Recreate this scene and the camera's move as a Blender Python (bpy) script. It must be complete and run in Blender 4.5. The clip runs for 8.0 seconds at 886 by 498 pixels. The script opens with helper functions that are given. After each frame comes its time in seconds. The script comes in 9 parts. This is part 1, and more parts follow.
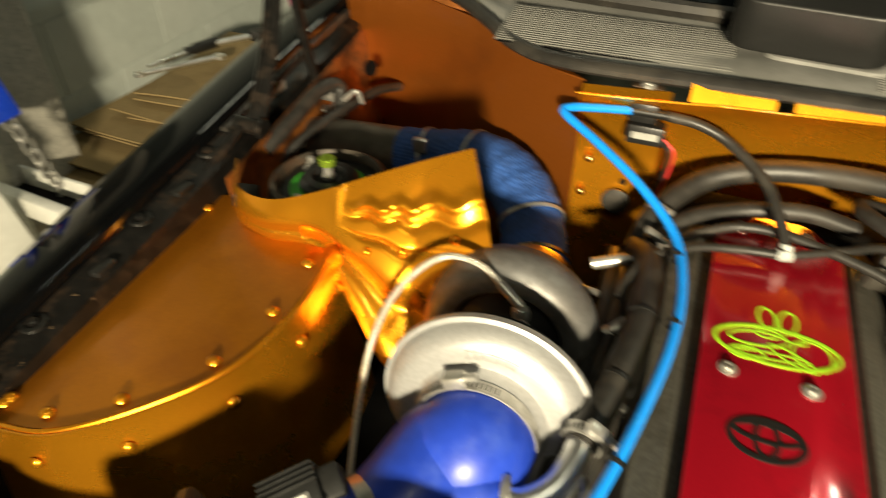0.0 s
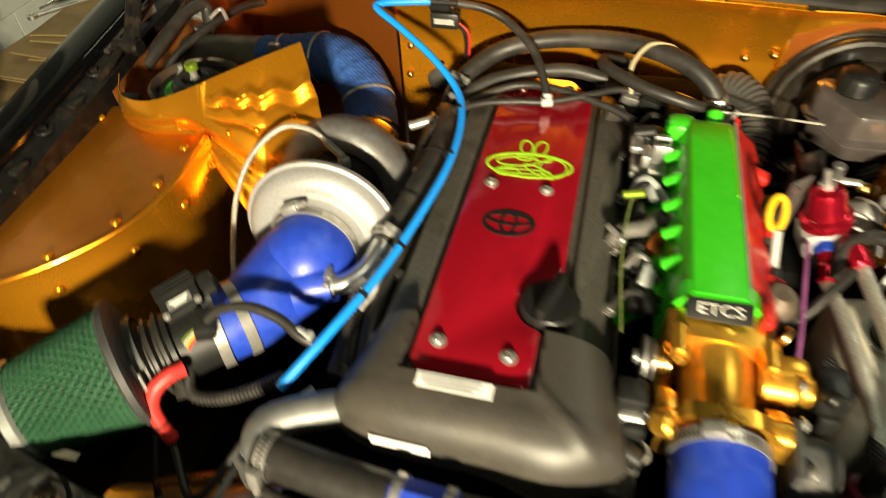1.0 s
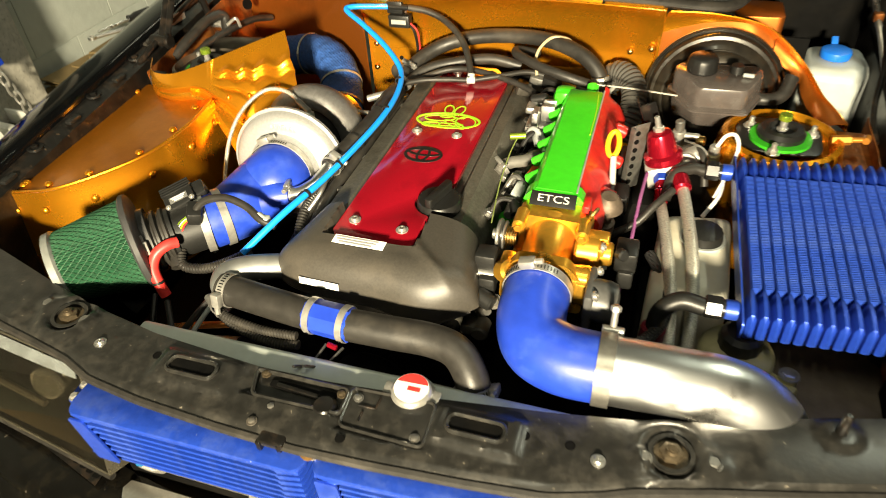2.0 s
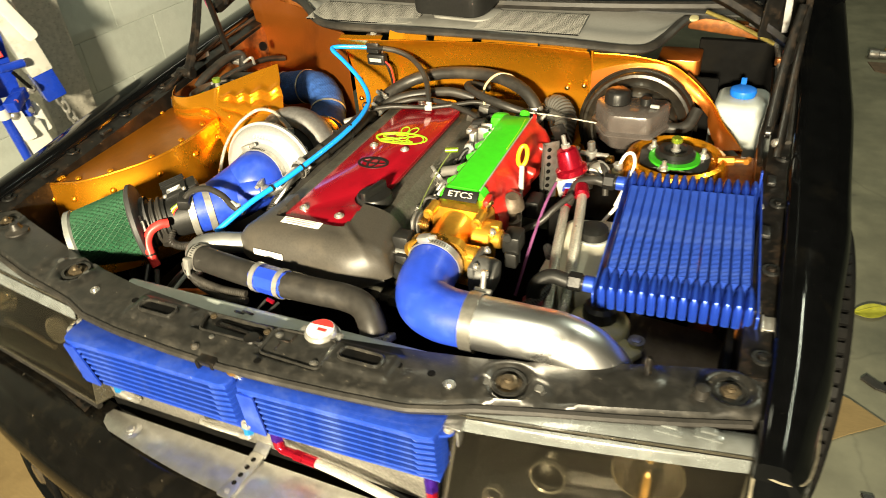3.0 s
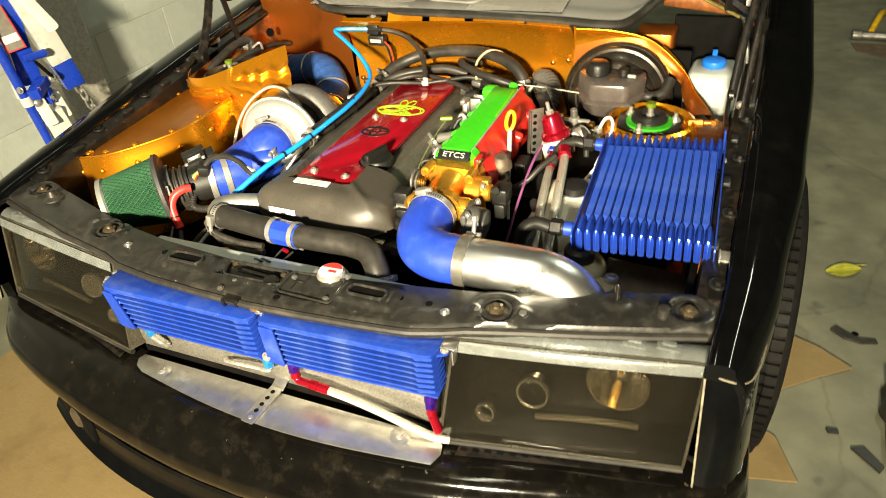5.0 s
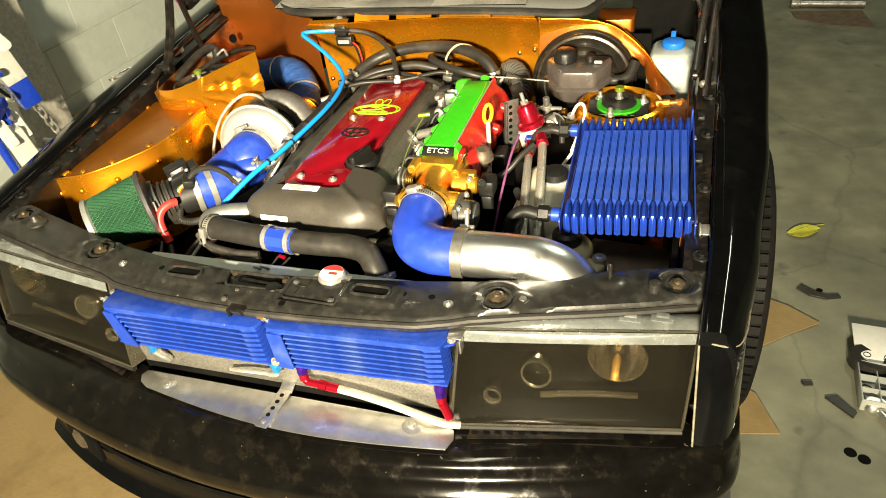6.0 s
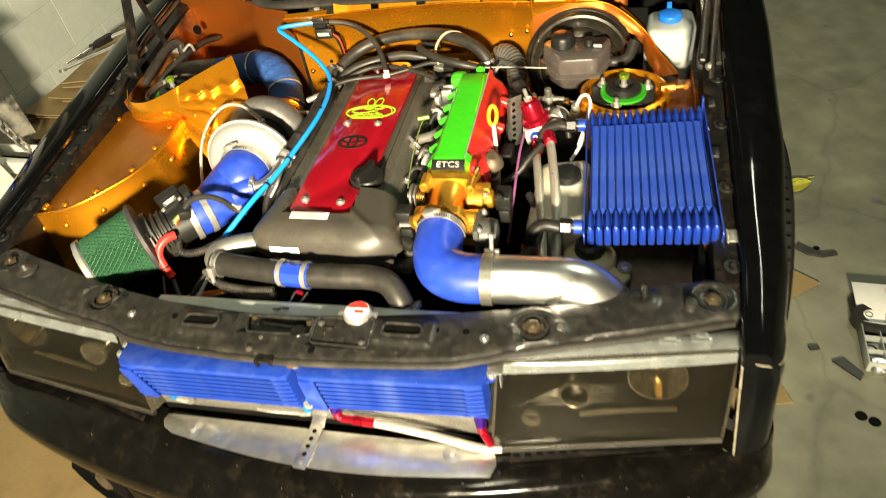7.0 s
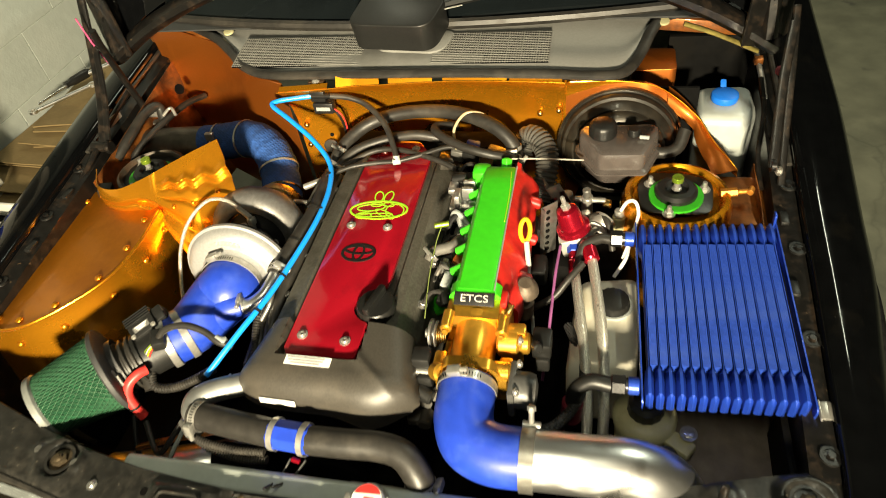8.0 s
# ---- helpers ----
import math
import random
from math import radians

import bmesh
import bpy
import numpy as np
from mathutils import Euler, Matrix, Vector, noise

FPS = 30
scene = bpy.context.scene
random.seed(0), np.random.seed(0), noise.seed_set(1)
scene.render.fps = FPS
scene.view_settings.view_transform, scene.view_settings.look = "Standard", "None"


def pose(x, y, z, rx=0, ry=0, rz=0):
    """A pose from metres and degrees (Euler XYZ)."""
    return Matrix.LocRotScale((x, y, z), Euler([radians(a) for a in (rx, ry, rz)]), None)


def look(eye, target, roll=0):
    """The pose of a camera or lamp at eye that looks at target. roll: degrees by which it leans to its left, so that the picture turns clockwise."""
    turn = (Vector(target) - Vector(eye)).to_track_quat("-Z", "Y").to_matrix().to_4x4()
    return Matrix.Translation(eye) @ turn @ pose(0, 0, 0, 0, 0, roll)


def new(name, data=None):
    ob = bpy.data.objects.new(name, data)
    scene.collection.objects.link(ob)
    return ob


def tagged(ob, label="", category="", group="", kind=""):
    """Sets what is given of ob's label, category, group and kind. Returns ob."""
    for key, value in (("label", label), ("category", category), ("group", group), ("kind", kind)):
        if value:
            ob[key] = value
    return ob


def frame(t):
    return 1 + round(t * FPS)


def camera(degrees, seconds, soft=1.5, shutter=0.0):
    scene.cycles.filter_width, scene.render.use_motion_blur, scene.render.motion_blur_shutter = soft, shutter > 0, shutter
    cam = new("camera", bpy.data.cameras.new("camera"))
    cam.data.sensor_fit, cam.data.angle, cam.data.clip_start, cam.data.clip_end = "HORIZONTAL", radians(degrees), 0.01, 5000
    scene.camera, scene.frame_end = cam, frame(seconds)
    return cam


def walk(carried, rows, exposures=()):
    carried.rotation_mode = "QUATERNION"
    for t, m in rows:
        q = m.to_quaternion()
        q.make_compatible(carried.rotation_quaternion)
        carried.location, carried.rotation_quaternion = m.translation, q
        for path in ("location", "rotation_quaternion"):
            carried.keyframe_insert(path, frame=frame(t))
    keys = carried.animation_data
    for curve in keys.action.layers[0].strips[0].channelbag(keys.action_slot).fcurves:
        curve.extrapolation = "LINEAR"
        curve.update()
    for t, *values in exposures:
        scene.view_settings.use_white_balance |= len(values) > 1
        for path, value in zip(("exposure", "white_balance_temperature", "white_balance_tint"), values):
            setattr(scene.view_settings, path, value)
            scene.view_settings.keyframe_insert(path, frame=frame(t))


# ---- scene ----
cam = camera(67.1, 8.0, 0.7, 0.5)
PATH = [
    (0, (-0.143, 0.015, 1.14), (-0.72, 1.469, -0.106), -0.1),
    (0.5, (-0.076, -0.032, 1.175), (-0.359, 1.404, -0.188), 1.3),
    (1, (0.078, -0.169, 1.223), (-0.316, 1.188, -0.192), -3.0),
    (1.2, (0.161, -0.228, 1.228), (-0.282, 1.111, -0.189), -1.3),
    (2.3, (0.391, -0.527, 1.267), (-0.141, 0.953, 0.031), -4.0),
    (2.5, (0.445, -0.559, 1.277), (-0.09, 0.934, 0.058), -4.0),
    (3, (0.623, -0.615, 1.28), (-0.07, 0.871, 0.135), -4.2),
    (3.5, (0.713, -0.668, 1.29), (-0.026, 0.814, 0.168), -3.1),
    (4, (0.69, -0.689, 1.295), (-0.076, 0.794, 0.194), -3.4),
    (4.5, (0.68, -0.725, 1.301), (-0.048, 0.751, 0.165), -3.5),
    (5, (0.695, -0.754, 1.288), (-0.005, 0.723, 0.136), -5.3),
    (5.2, (0.692, -0.764, 1.285), (-0.008, 0.701, 0.117), -7.5),
    (6.3, (0.621, -0.805, 1.364), (0.089, 0.696, 0.155), -7.9),
    (6.5, (0.597, -0.797, 1.392), (0.099, 0.68, 0.139), -9.1),
    (7, (0.526, -0.691, 1.449), (0.06, 0.696, 0.085), -10.7),
    (7.5, (0.467, -0.508, 1.478), (-0.031, 0.861, 0.107), -11.6),
    (7.7, (0.441, -0.45, 1.485), (-0.029, 0.934, 0.119), -10.6),
    (8, (0.415, -0.372, 1.494), (-0.03, 0.999, 0.108), -9.9),
]
EXPOSURES = [(0.0, -0.6), (0.5, -0.8), (1.0, -0.6), (1.8, -0.2), (2.5, 0.02), (3.5, 0.05), (5.0, 0.02), (6.5, 0.05), (7.2, 0.0), (8.0, -0.2)]
walk(cam, [(t, look(eye, target, roll)) for t, eye, target, roll in PATH], EXPOSURES)

# ---- world and light ----
world = bpy.data.worlds.new("garage_air")
scene.world = world
world.use_nodes = True
world.node_tree.nodes["Background"].inputs[0].default_value = (0.55, 0.62, 0.5, 1)
world.node_tree.nodes["Background"].inputs[1].default_value = 0.003
scene.view_settings.exposure = 0.0


def lamp(name, eye, target, size, size_y, watts, colour, spread=180):
    data = bpy.data.lights.new(name, "AREA")
    data.shape, data.size, data.size_y = "RECTANGLE", size, size_y
    data.energy, data.color = watts, colour
    data.spread = radians(spread)
    ob = new(name, data)
    ob.matrix_world = look(eye, target)
    return ob


# a work light on a stand in front of the car, and unseen ceiling tubes as fill
lamp("work_light", (0.75, -3.0, 1.75), (-0.1, 0.4, 0.72), 0.34, 0.26, 90, (1.0, 0.86, 0.58), 62)
# assumed overhead tubes; the second also draws the streak on the fender
lamp("ceiling_fill_tube", (0.3, -0.9, 3.3), (0.3, -0.9, 0), 0.14, 1.2, 18, (1.0, 0.95, 0.68))
lamp("ceiling_fill_tube", (2.0, 2.2, 3.3), (2.0, 2.2, 0), 0.07, 1.2, 36, (0.95, 1.0, 0.76))
lamp("ceiling_fill_tube", (-1.0, 2.9, 3.3), (-1.0, 2.9, 0), 0.14, 1.2, 20, (1.0, 0.98, 0.72))


# ---- materials ----
def mat(name, base, rough=0.5, metal=0.0, var=0.18, scale=40.0, bump=0.0, bscale=250.0, coat=0.0,
        dirt=None, damount=0.5, dscale=7.0, drough=0.75, rand=0.0, trans=0.0, ior=1.45, spec=0.5, stretch=None,
        specks=None, sscale=160.0, spos=0.7):
    """A procedural surface: base colour with fine grain, blotches of dirt or wear, and fine relief."""
    m = bpy.data.materials.new(name)
    m.use_nodes = True
    nt = m.node_tree
    n, k = nt.nodes, nt.links.new
    b = n["Principled BSDF"]
    tc = n.new("ShaderNodeTexCoord")
    src = tc.outputs["Object"]
    if stretch:
        mp = n.new("ShaderNodeMapping")
        mp.inputs["Scale"].default_value = stretch
        k(src, mp.inputs[0])
        src = mp.outputs[0]
    g = n.new("ShaderNodeTexNoise")
    g.inputs["Scale"].default_value, g.inputs["Detail"].default_value = scale, 5
    k(src, g.inputs["Vector"])
    ramp = n.new("ShaderNodeValToRGB")
    lo = [c * (1 - var) for c in base]
    hi = [min(1, c * (1 + var)) for c in base]
    ramp.color_ramp.elements[0].position, ramp.color_ramp.elements[1].position = 0.3, 0.7
    ramp.color_ramp.elements[0].color, ramp.color_ramp.elements[1].color = (*lo, 1), (*hi, 1)
    k(g.outputs["Fac"], ramp.inputs[0])
    col = ramp.outputs[0]
    if rand:
        oi = n.new("ShaderNodeObjectInfo")
        hs = n.new("ShaderNodeHueSaturation")
        mr = n.new("ShaderNodeMapRange")
        mr.inputs["To Min"].default_value, mr.inputs["To Max"].default_value = 1 - rand, 1 + rand
        k(oi.outputs["Random"], mr.inputs[0])
        k(mr.outputs[0], hs.inputs["Value"])
        k(col, hs.inputs["Color"])
        col = hs.outputs[0]
    d = n.new("ShaderNodeTexNoise")
    d.inputs["Scale"].default_value, d.inputs["Detail"].default_value, d.inputs["Roughness"].default_value = dscale, 8, 0.65
    k(tc.outputs["Object"], d.inputs["Vector"])
    if dirt:
        dr = n.new("ShaderNodeValToRGB")
        dr.color_ramp.elements[0].position, dr.color_ramp.elements[1].position = 0.62 - 0.3 * damount, 0.78 - 0.15 * damount
        k(d.outputs["Fac"], dr.inputs[0])
        mx = n.new("ShaderNodeMix")
        mx.data_type = "RGBA"
        k(dr.outputs[0], mx.inputs["Factor"])
        k(col, mx.inputs[6])
        mx.inputs[7].default_value = (*dirt, 1)
        col = mx.outputs[2]
        rr = n.new("ShaderNodeMapRange")
        rr.inputs["To Min"].default_value, rr.inputs["To Max"].default_value = rough, drough
        k(dr.outputs[0], rr.inputs[0])
        k(rr.outputs[0], b.inputs["Roughness"])
    else:
        rr = n.new("ShaderNodeMapRange")
        rr.inputs["From Min"].default_value, rr.inputs["From Max"].default_value = 0.3, 0.7
        rr.inputs["To Min"].default_value, rr.inputs["To Max"].default_value = max(0.02, rough * 0.8), min(1, rough * 1.25)
        k(d.outputs["Fac"], rr.inputs[0])
        k(rr.outputs[0], b.inputs["Roughness"])
    if specks:
        sn = n.new("ShaderNodeTexNoise")
        sn.inputs["Scale"].default_value, sn.inputs["Detail"].default_value, sn.inputs["Roughness"].default_value = sscale, 3, 0.6
        k(tc.outputs["Object"], sn.inputs["Vector"])
        sr = n.new("ShaderNodeValToRGB")
        sr.color_ramp.elements[0].position, sr.color_ramp.elements[1].position = spos, spos + 0.03
        k(sn.outputs["Fac"], sr.inputs[0])
        sm_ = n.new("ShaderNodeMix")
        sm_.data_type = "RGBA"
        k(sr.outputs[0], sm_.inputs["Factor"])
        k(col, sm_.inputs[6])
        sm_.inputs[7].default_value = (*specks, 1)
        col = sm_.outputs[2]
    k(col, b.inputs["Base Color"])
    b.inputs["Metallic"].default_value = metal
    b.inputs["IOR"].default_value = ior
    b.inputs["Specular IOR Level"].default_value = spec
    b.inputs["Coat Weight"].default_value = coat
    b.inputs["Coat Roughness"].default_value = 0.06
    b.inputs["Transmission Weight"].default_value = trans
    if bump:
        bn = n.new("ShaderNodeTexNoise")
        bn.inputs["Scale"].default_value, bn.inputs["Detail"].default_value = bscale, 4
        k(src, bn.inputs["Vector"])
        bp = n.new("ShaderNodeBump")
        bp.inputs["Strength"].default_value, bp.inputs["Distance"].default_value = bump, 0.002
        k(bn.outputs["Fac"], bp.inputs["Height"])
        k(bp.outputs[0], b.inputs["Normal"])
    return m


def weave(m, scale, strength, axis="DIAGONAL"):
    """Adds a woven relief to a material."""
    nt = m.node_tree
    n, k = nt.nodes, nt.links.new
    tc = n.new("ShaderNodeTexCoord")
    w = n.new("ShaderNodeTexWave")
    w.bands_direction = axis
    w.inputs["Scale"].default_value, w.inputs["Distortion"].default_value = scale, 0.4
    w2 = n.new("ShaderNodeTexWave")
    w2.bands_direction = "Z"
    w2.inputs["Scale"].default_value, w2.inputs["Distortion"].default_value = scale, 0.4
    k(tc.outputs["Object"], w.inputs["Vector"])
    k(tc.outputs["Object"], w2.inputs["Vector"])
    ad = n.new("ShaderNodeMath")
    ad.operation = "MULTIPLY"
    k(w.outputs["Fac"], ad.inputs[0])
    k(w2.outputs["Fac"], ad.inputs[1])
    bp = n.new("ShaderNodeBump")
    bp.inputs["Strength"].default_value, bp.inputs["Distance"].default_value = strength, 0.002
    k(ad.outputs[0], bp.inputs["Height"])
    k(bp.outputs[0], n["Principled BSDF"].inputs["Normal"])
    return m


GOLD = mat("candy_gold_paint", (0.95, 0.38, 0.016), 0.27, 0.88, 0.06, 400, 0.015, 700, 0.3, (0.74, 0.26, 0.01), 0.36, 5, 0.36)
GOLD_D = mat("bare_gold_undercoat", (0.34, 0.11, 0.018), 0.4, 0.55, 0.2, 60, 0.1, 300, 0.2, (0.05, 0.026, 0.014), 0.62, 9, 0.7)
SHEET = mat("satin_gold_sheet", (0.6, 0.21, 0.009), 0.34, 0.82, 0.05, 300, 0.012, 700, 0.2, (0.38, 0.115, 0.006), 0.4, 4, 0.4)
# copper-brown of the bulkhead; also gold darkened for shade round the booster
COPPER_SHADE = mat("copper_and_shaded_gold", (0.36, 0.1, 0.012), 0.36, 0.75, 0.06, 300, 0.012, 700, 0.15, (0.22, 0.06, 0.009), 0.4, 4, 0.45)
ANOD = mat("gold_anodised", (0.86, 0.45, 0.055), 0.3, 0.85, 0.08, 120, 0.04, 500)
BLACKGLOSS = mat("black_body_paint", (0.0025, 0.0027, 0.003), 0.06, 0, 0.2, 30, 0.0, 100, 0.0, (0.006, 0.0055, 0.0045), 0.12, 12, 0.15, spec=0.2, specks=(0.07, 0.066, 0.055), sscale=150, spos=0.74)
BUMPER = mat("scuffed_black_paint", (0.0035, 0.0032, 0.0028), 0.1, 0, 0.25, 30, 0.03, 40, 0.0, (0.011, 0.009, 0.006), 0.3, 24, 0.24, spec=0.4, specks=(0.06, 0.052, 0.04), sscale=90, spos=0.70)
BLACKSATIN = mat("satin_black_paint", (0.017, 0.0165, 0.015), 0.3, 0, 0.3, 60, 0.1, 160, 0.05, (0.034, 0.031, 0.026), 0.42, 30, 0.5, specks=(0.13, 0.115, 0.09), sscale=120, spos=0.70)
RAIL = mat("dusty_black_rail", (0.007, 0.0065, 0.006), 0.3, 0, 0.3, 60, 0.1, 150, 0.1, (0.03, 0.018, 0.010), 0.34, 30, 0.6, spec=0.4, specks=(0.09, 0.06, 0.035), sscale=110, spos=0.69)
# near black for oil spots and dark parts, also painted shade in gaps
DARK = mat("oil_and_shade_black", (0.003, 0.003, 0.003), 0.75, 0, 0.3, 50, 0.1, 150, 0, (0.008, 0.007, 0.0055), 0.4, 9, 0.85, spec=0.08)
RUBBER = mat("black_rubber", (0.019, 0.0175, 0.0155), 0.44, 0, 0.25, 80, 0.08, 300, 0, (0.045, 0.039, 0.031), 0.38, 12, 0.7)
PLASTIC = mat("dark_plastic_cover", (0.042, 0.038, 0.032), 0.42, 0, 0.15, 300, 0.12, 900, 0, (0.07, 0.06, 0.047), 0.3, 8, 0.55)
PLASTIC2 = mat("black_plastic", (0.010, 0.010, 0.0095), 0.4, 0, 0.2, 200, 0.08, 600)
CRINKLE = mat("grey_cast_cover", (0.11, 0.105, 0.088), 0.4, 0.45, 0.22, 200, 0.1, 500, 0, (0.045, 0.04, 0.03), 0.45, 12, 0.65)
RED = mat("red_lacquer", (0.4, 0.007, 0.019), 0.13, 0.3, 0.05, 500, 0.0, 100, 0.9, (0.22, 0.005, 0.012), 0.3, 8, 0.2)
REDP = mat("red_wrinkle_paint", (0.5, 0.018, 0.012), 0.36, 0, 0.12, 90, 0.1, 250, 0.3, (0.3, 0.012, 0.01), 0.35, 12, 0.5)
GREEN = mat("bright_green_paint", (0.045, 0.52, 0.015), 0.28, 0, 0.06, 80, 0.05, 150, 0.5, (0.03, 0.42, 0.012), 0.35, 9, 0.36)
YELLOWGREEN = mat("lime_line_paint", (0.32, 0.62, 0.02), 0.4, 0, 0.05, 200)
GREYLINE = mat("grey_edge_line", (0.3, 0.3, 0.28), 0.45)
BLUESIL = mat("blue_silicone", (0.014, 0.045, 0.40), 0.38, 0, 0.1, 60, 0.05, 180, 0.05, (0.04, 0.085, 0.44), 0.36, 14, 0.5)
BLUEANO = mat("blue_anodised", (0.017, 0.058, 0.43), 0.32, 0.35, 0.12, 90, 0.08, 300, 0.15, (0.05, 0.1, 0.44), 0.42, 22, 0.5, specks=(0.45, 0.5, 0.62), sscale=130, spos=0.72)
# cooler blue darkened: shade between the recessed front plates is in the colour
BLUEFIN_SHADE = mat("shaded_blue_fins", (0.008, 0.028, 0.2), 0.45, 0.4, 0.25, 200, 0.3, 500)
FINBLUE = mat("blue_fin_strip", (0.022, 0.066, 0.42), 0.36, 0.35, 0.18, 160, 0.15, 400, 0.1, (0.04, 0.09, 0.42), 0.4, 30, 0.5, specks=(0.5, 0.55, 0.65), sscale=110, spos=0.73)
BLUELIGHT = mat("light_blue_anodised", (0.03, 0.28, 0.7), 0.3, 0.6)
BLUELINE = mat("sky_blue_nylon", (0.008, 0.24, 0.82), 0.3, 0, 0.05, 60, 0, 100, 0.3)
BLUECAP = mat("blue_plastic_cap", (0.01, 0.16, 0.72), 0.4, 0, 0.06, 90)
BLUEPAINT = mat("blue_hoist_paint", (0.012, 0.05, 0.5), 0.25, 0, 0.12, 30, 0.04, 80, 0.5, (0.02, 0.05, 0.35), 0.3, 10, 0.5)
WRAP = weave(mat("blue_heat_wrap", (0.02, 0.07, 0.26), 0.72, 0.1, 0.3, 120, 0.3, 300, 0, (0.02, 0.045, 0.13), 0.5, 14, 0.8), 75, 0.4)
ALU = mat("brushed_aluminium", (0.66, 0.655, 0.635), 0.33, 0.95, 0.12, 50, 0.06, 400, 0, (0.5, 0.495, 0.47), 0.5, 26, 0.5)
POLISH = mat("polished_aluminium", (0.9, 0.91, 0.91), 0.33, 1.0, 0.04, 30, 0.03, 20, 0, (0.75, 0.73, 0.68), 0.3, 9, 0.2)
CAST = mat("cast_aluminium", (0.4, 0.4, 0.4), 0.4, 0.5, 0.1, 220, 0.25, 700, 0, (0.3, 0.29, 0.27), 0.25, 14, 0.5)
IRON = mat("silver_coated_iron", (0.27, 0.265, 0.26), 0.4, 0.7, 0.16, 100, 0.12, 350, 0, (0.13, 0.12, 0.11), 0.45, 8, 0.6)
STEEL = mat("zinc_steel", (0.46, 0.45, 0.42), 0.3, 0.7, 0.15, 120, 0.05, 300, 0, (0.36, 0.34, 0.29), 0.3, 20, 0.5)
DULLSTEEL = mat("dull_steel", (0.25, 0.245, 0.23), 0.42, 0.8, 0.2, 90, 0.1, 300, 0, (0.12, 0.09, 0.06), 0.4, 16, 0.7)
BRASS = mat("brass_zinc", (0.62, 0.42, 0.14), 0.28, 1.0, 0.15, 120)
EXHAUST = mat("heat_stained_steel", (0.13, 0.115, 0.095), 0.42, 0.85, 0.25, 30, 0.05, 200, 0, (0.06, 0.05, 0.042), 0.4, 8, 0.6)
BRAID = weave(mat("steel_braid", (0.7, 0.68, 0.6), 0.32, 0.7, 0.3, 500), 190, 0.6)
BLACKBRAID = weave(mat("black_braid", (0.03, 0.03, 0.03), 0.55, 0.1, 0.25, 300), 90, 1.0)
REDANO = mat("red_anodised", (0.45, 0.01, 0.028), 0.2, 0.75, 0.08, 90)
REDHOSE = mat("red_rubber_hose", (0.58, 0.035, 0.03), 0.4, 0, 0.1, 80)
REDWIRE = mat("magenta_wire", (0.2, 0.06, 0.17), 0.45)
WHITEPL = mat("milky_plastic", (0.34, 0.365, 0.355), 0.4, 0, 0.05, 60, 0.03, 150, 0, (0.5, 0.49, 0.4), 0.35, 6, 0.5)
MILKY = mat("milky_bottle_plastic", (0.42, 0.455, 0.44), 0.36, 0, 0.05, 60, 0.03, 150, 0, (0.34, 0.37, 0.36), 0.4, 8, 0.5)
CREAM = mat("cream_plastic", (0.42, 0.39, 0.22), 0.4, 0, 0.08, 60, 0.03, 150, 0, (0.28, 0.25, 0.13), 0.4, 12, 0.5)
SMOKE = mat("smoky_reservoir_plastic", (0.085, 0.073, 0.068), 0.24, 0, 0.12, 30, 0.03, 120, 0.0, (0.06, 0.05, 0.046), 0.4, 14, 0.35)
GREENSPRING = mat("green_mount_plate", (0.035, 0.36, 0.015), 0.35, 0.1, 0.1, 80)
LIMEANO = mat("lime_anodised", (0.42, 0.62, 0.06), 0.25, 0.8, 0.1, 80)
FILTER = weave(mat("green_filter_cotton", (0.004, 0.055, 0.02), 0.75, 0, 0.25, 120, 0.3, 400), 60, 0.4)
FILTERWIRE = mat("filter_wire", (0.028, 0.08, 0.038), 0.5, 0.3)
YELLOW = mat("yellow_plastic", (0.72, 0.42, 0.01), 0.4)
WHITE = mat("white_label", (0.8, 0.79, 0.75), 0.45, 0, 0.04, 60)
HOISTWHITE = mat("white_hoist_paint", (0.7, 0.7, 0.65), 0.3, 0, 0.06, 30, 0.03, 80, 0.4, (0.45, 0.44, 0.38), 0.3, 12, 0.5)
# dim tone chosen so the unseen walls and ceiling bounce little light
DIM = mat("low_bounce_paint", (0.16, 0.16, 0.14), 0.8, 0, 0.15, 12, 0.1, 60)
BLOCK = mat("painted_block_wall", (0.52, 0.57, 0.53), 0.55, 0, 0.06, 30, 0.35, 90, 0, (0.56, 0.6, 0.56), 0.4, 3, 0.65, rand=0.05)
MORTAR = mat("painted_mortar", (0.52, 0.57, 0.53), 0.6, 0, 0.08, 30, 0.2, 90)
PILLAR = mat("bare_concrete", (0.46, 0.44, 0.38), 0.8, 0, 0.15, 60, 0.3, 120, 0, (0.14, 0.13, 0.115), 0.2, 110, 0.9)
GREYCOWL = mat("grey_cowl_plastic", (0.2, 0.2, 0.188), 0.55, 0, 0.06, 200, 0.08, 600, 0, (0.12, 0.12, 0.11), 0.42, 5, 0.7)
CARD = mat("brown_cardboard", (0.23, 0.165, 0.072), 0.8, 0, 0.1, 60, 0.12, 150, 0, (0.17, 0.118, 0.05), 0.4, 6, 0.85, stretch=(1, 9, 1))
FINS = mat("radiator_fins", (0.24, 0.23, 0.205), 0.45, 0.7, 0.3, 250, 0.6, 600)
RADGREY = mat("grey_radiator_tank", (0.5, 0.55, 0.52), 0.42, 0.3, 0.1, 40, 0.05, 200, 0, (0.4, 0.42, 0.39), 0.4, 10, 0.6)
LENSHOUSE = mat("black_lamp_housing", (0.003, 0.0028, 0.0026), 0.14, 0, 0.2, 40, 0.0, 100, 0.0, spec=0.4)
ORANGE = mat("orange_clip", (0.62, 0.16, 0.02), 0.45)
PINK = mat("pink_cap", (0.35, 0.07, 0.09), 0.5)
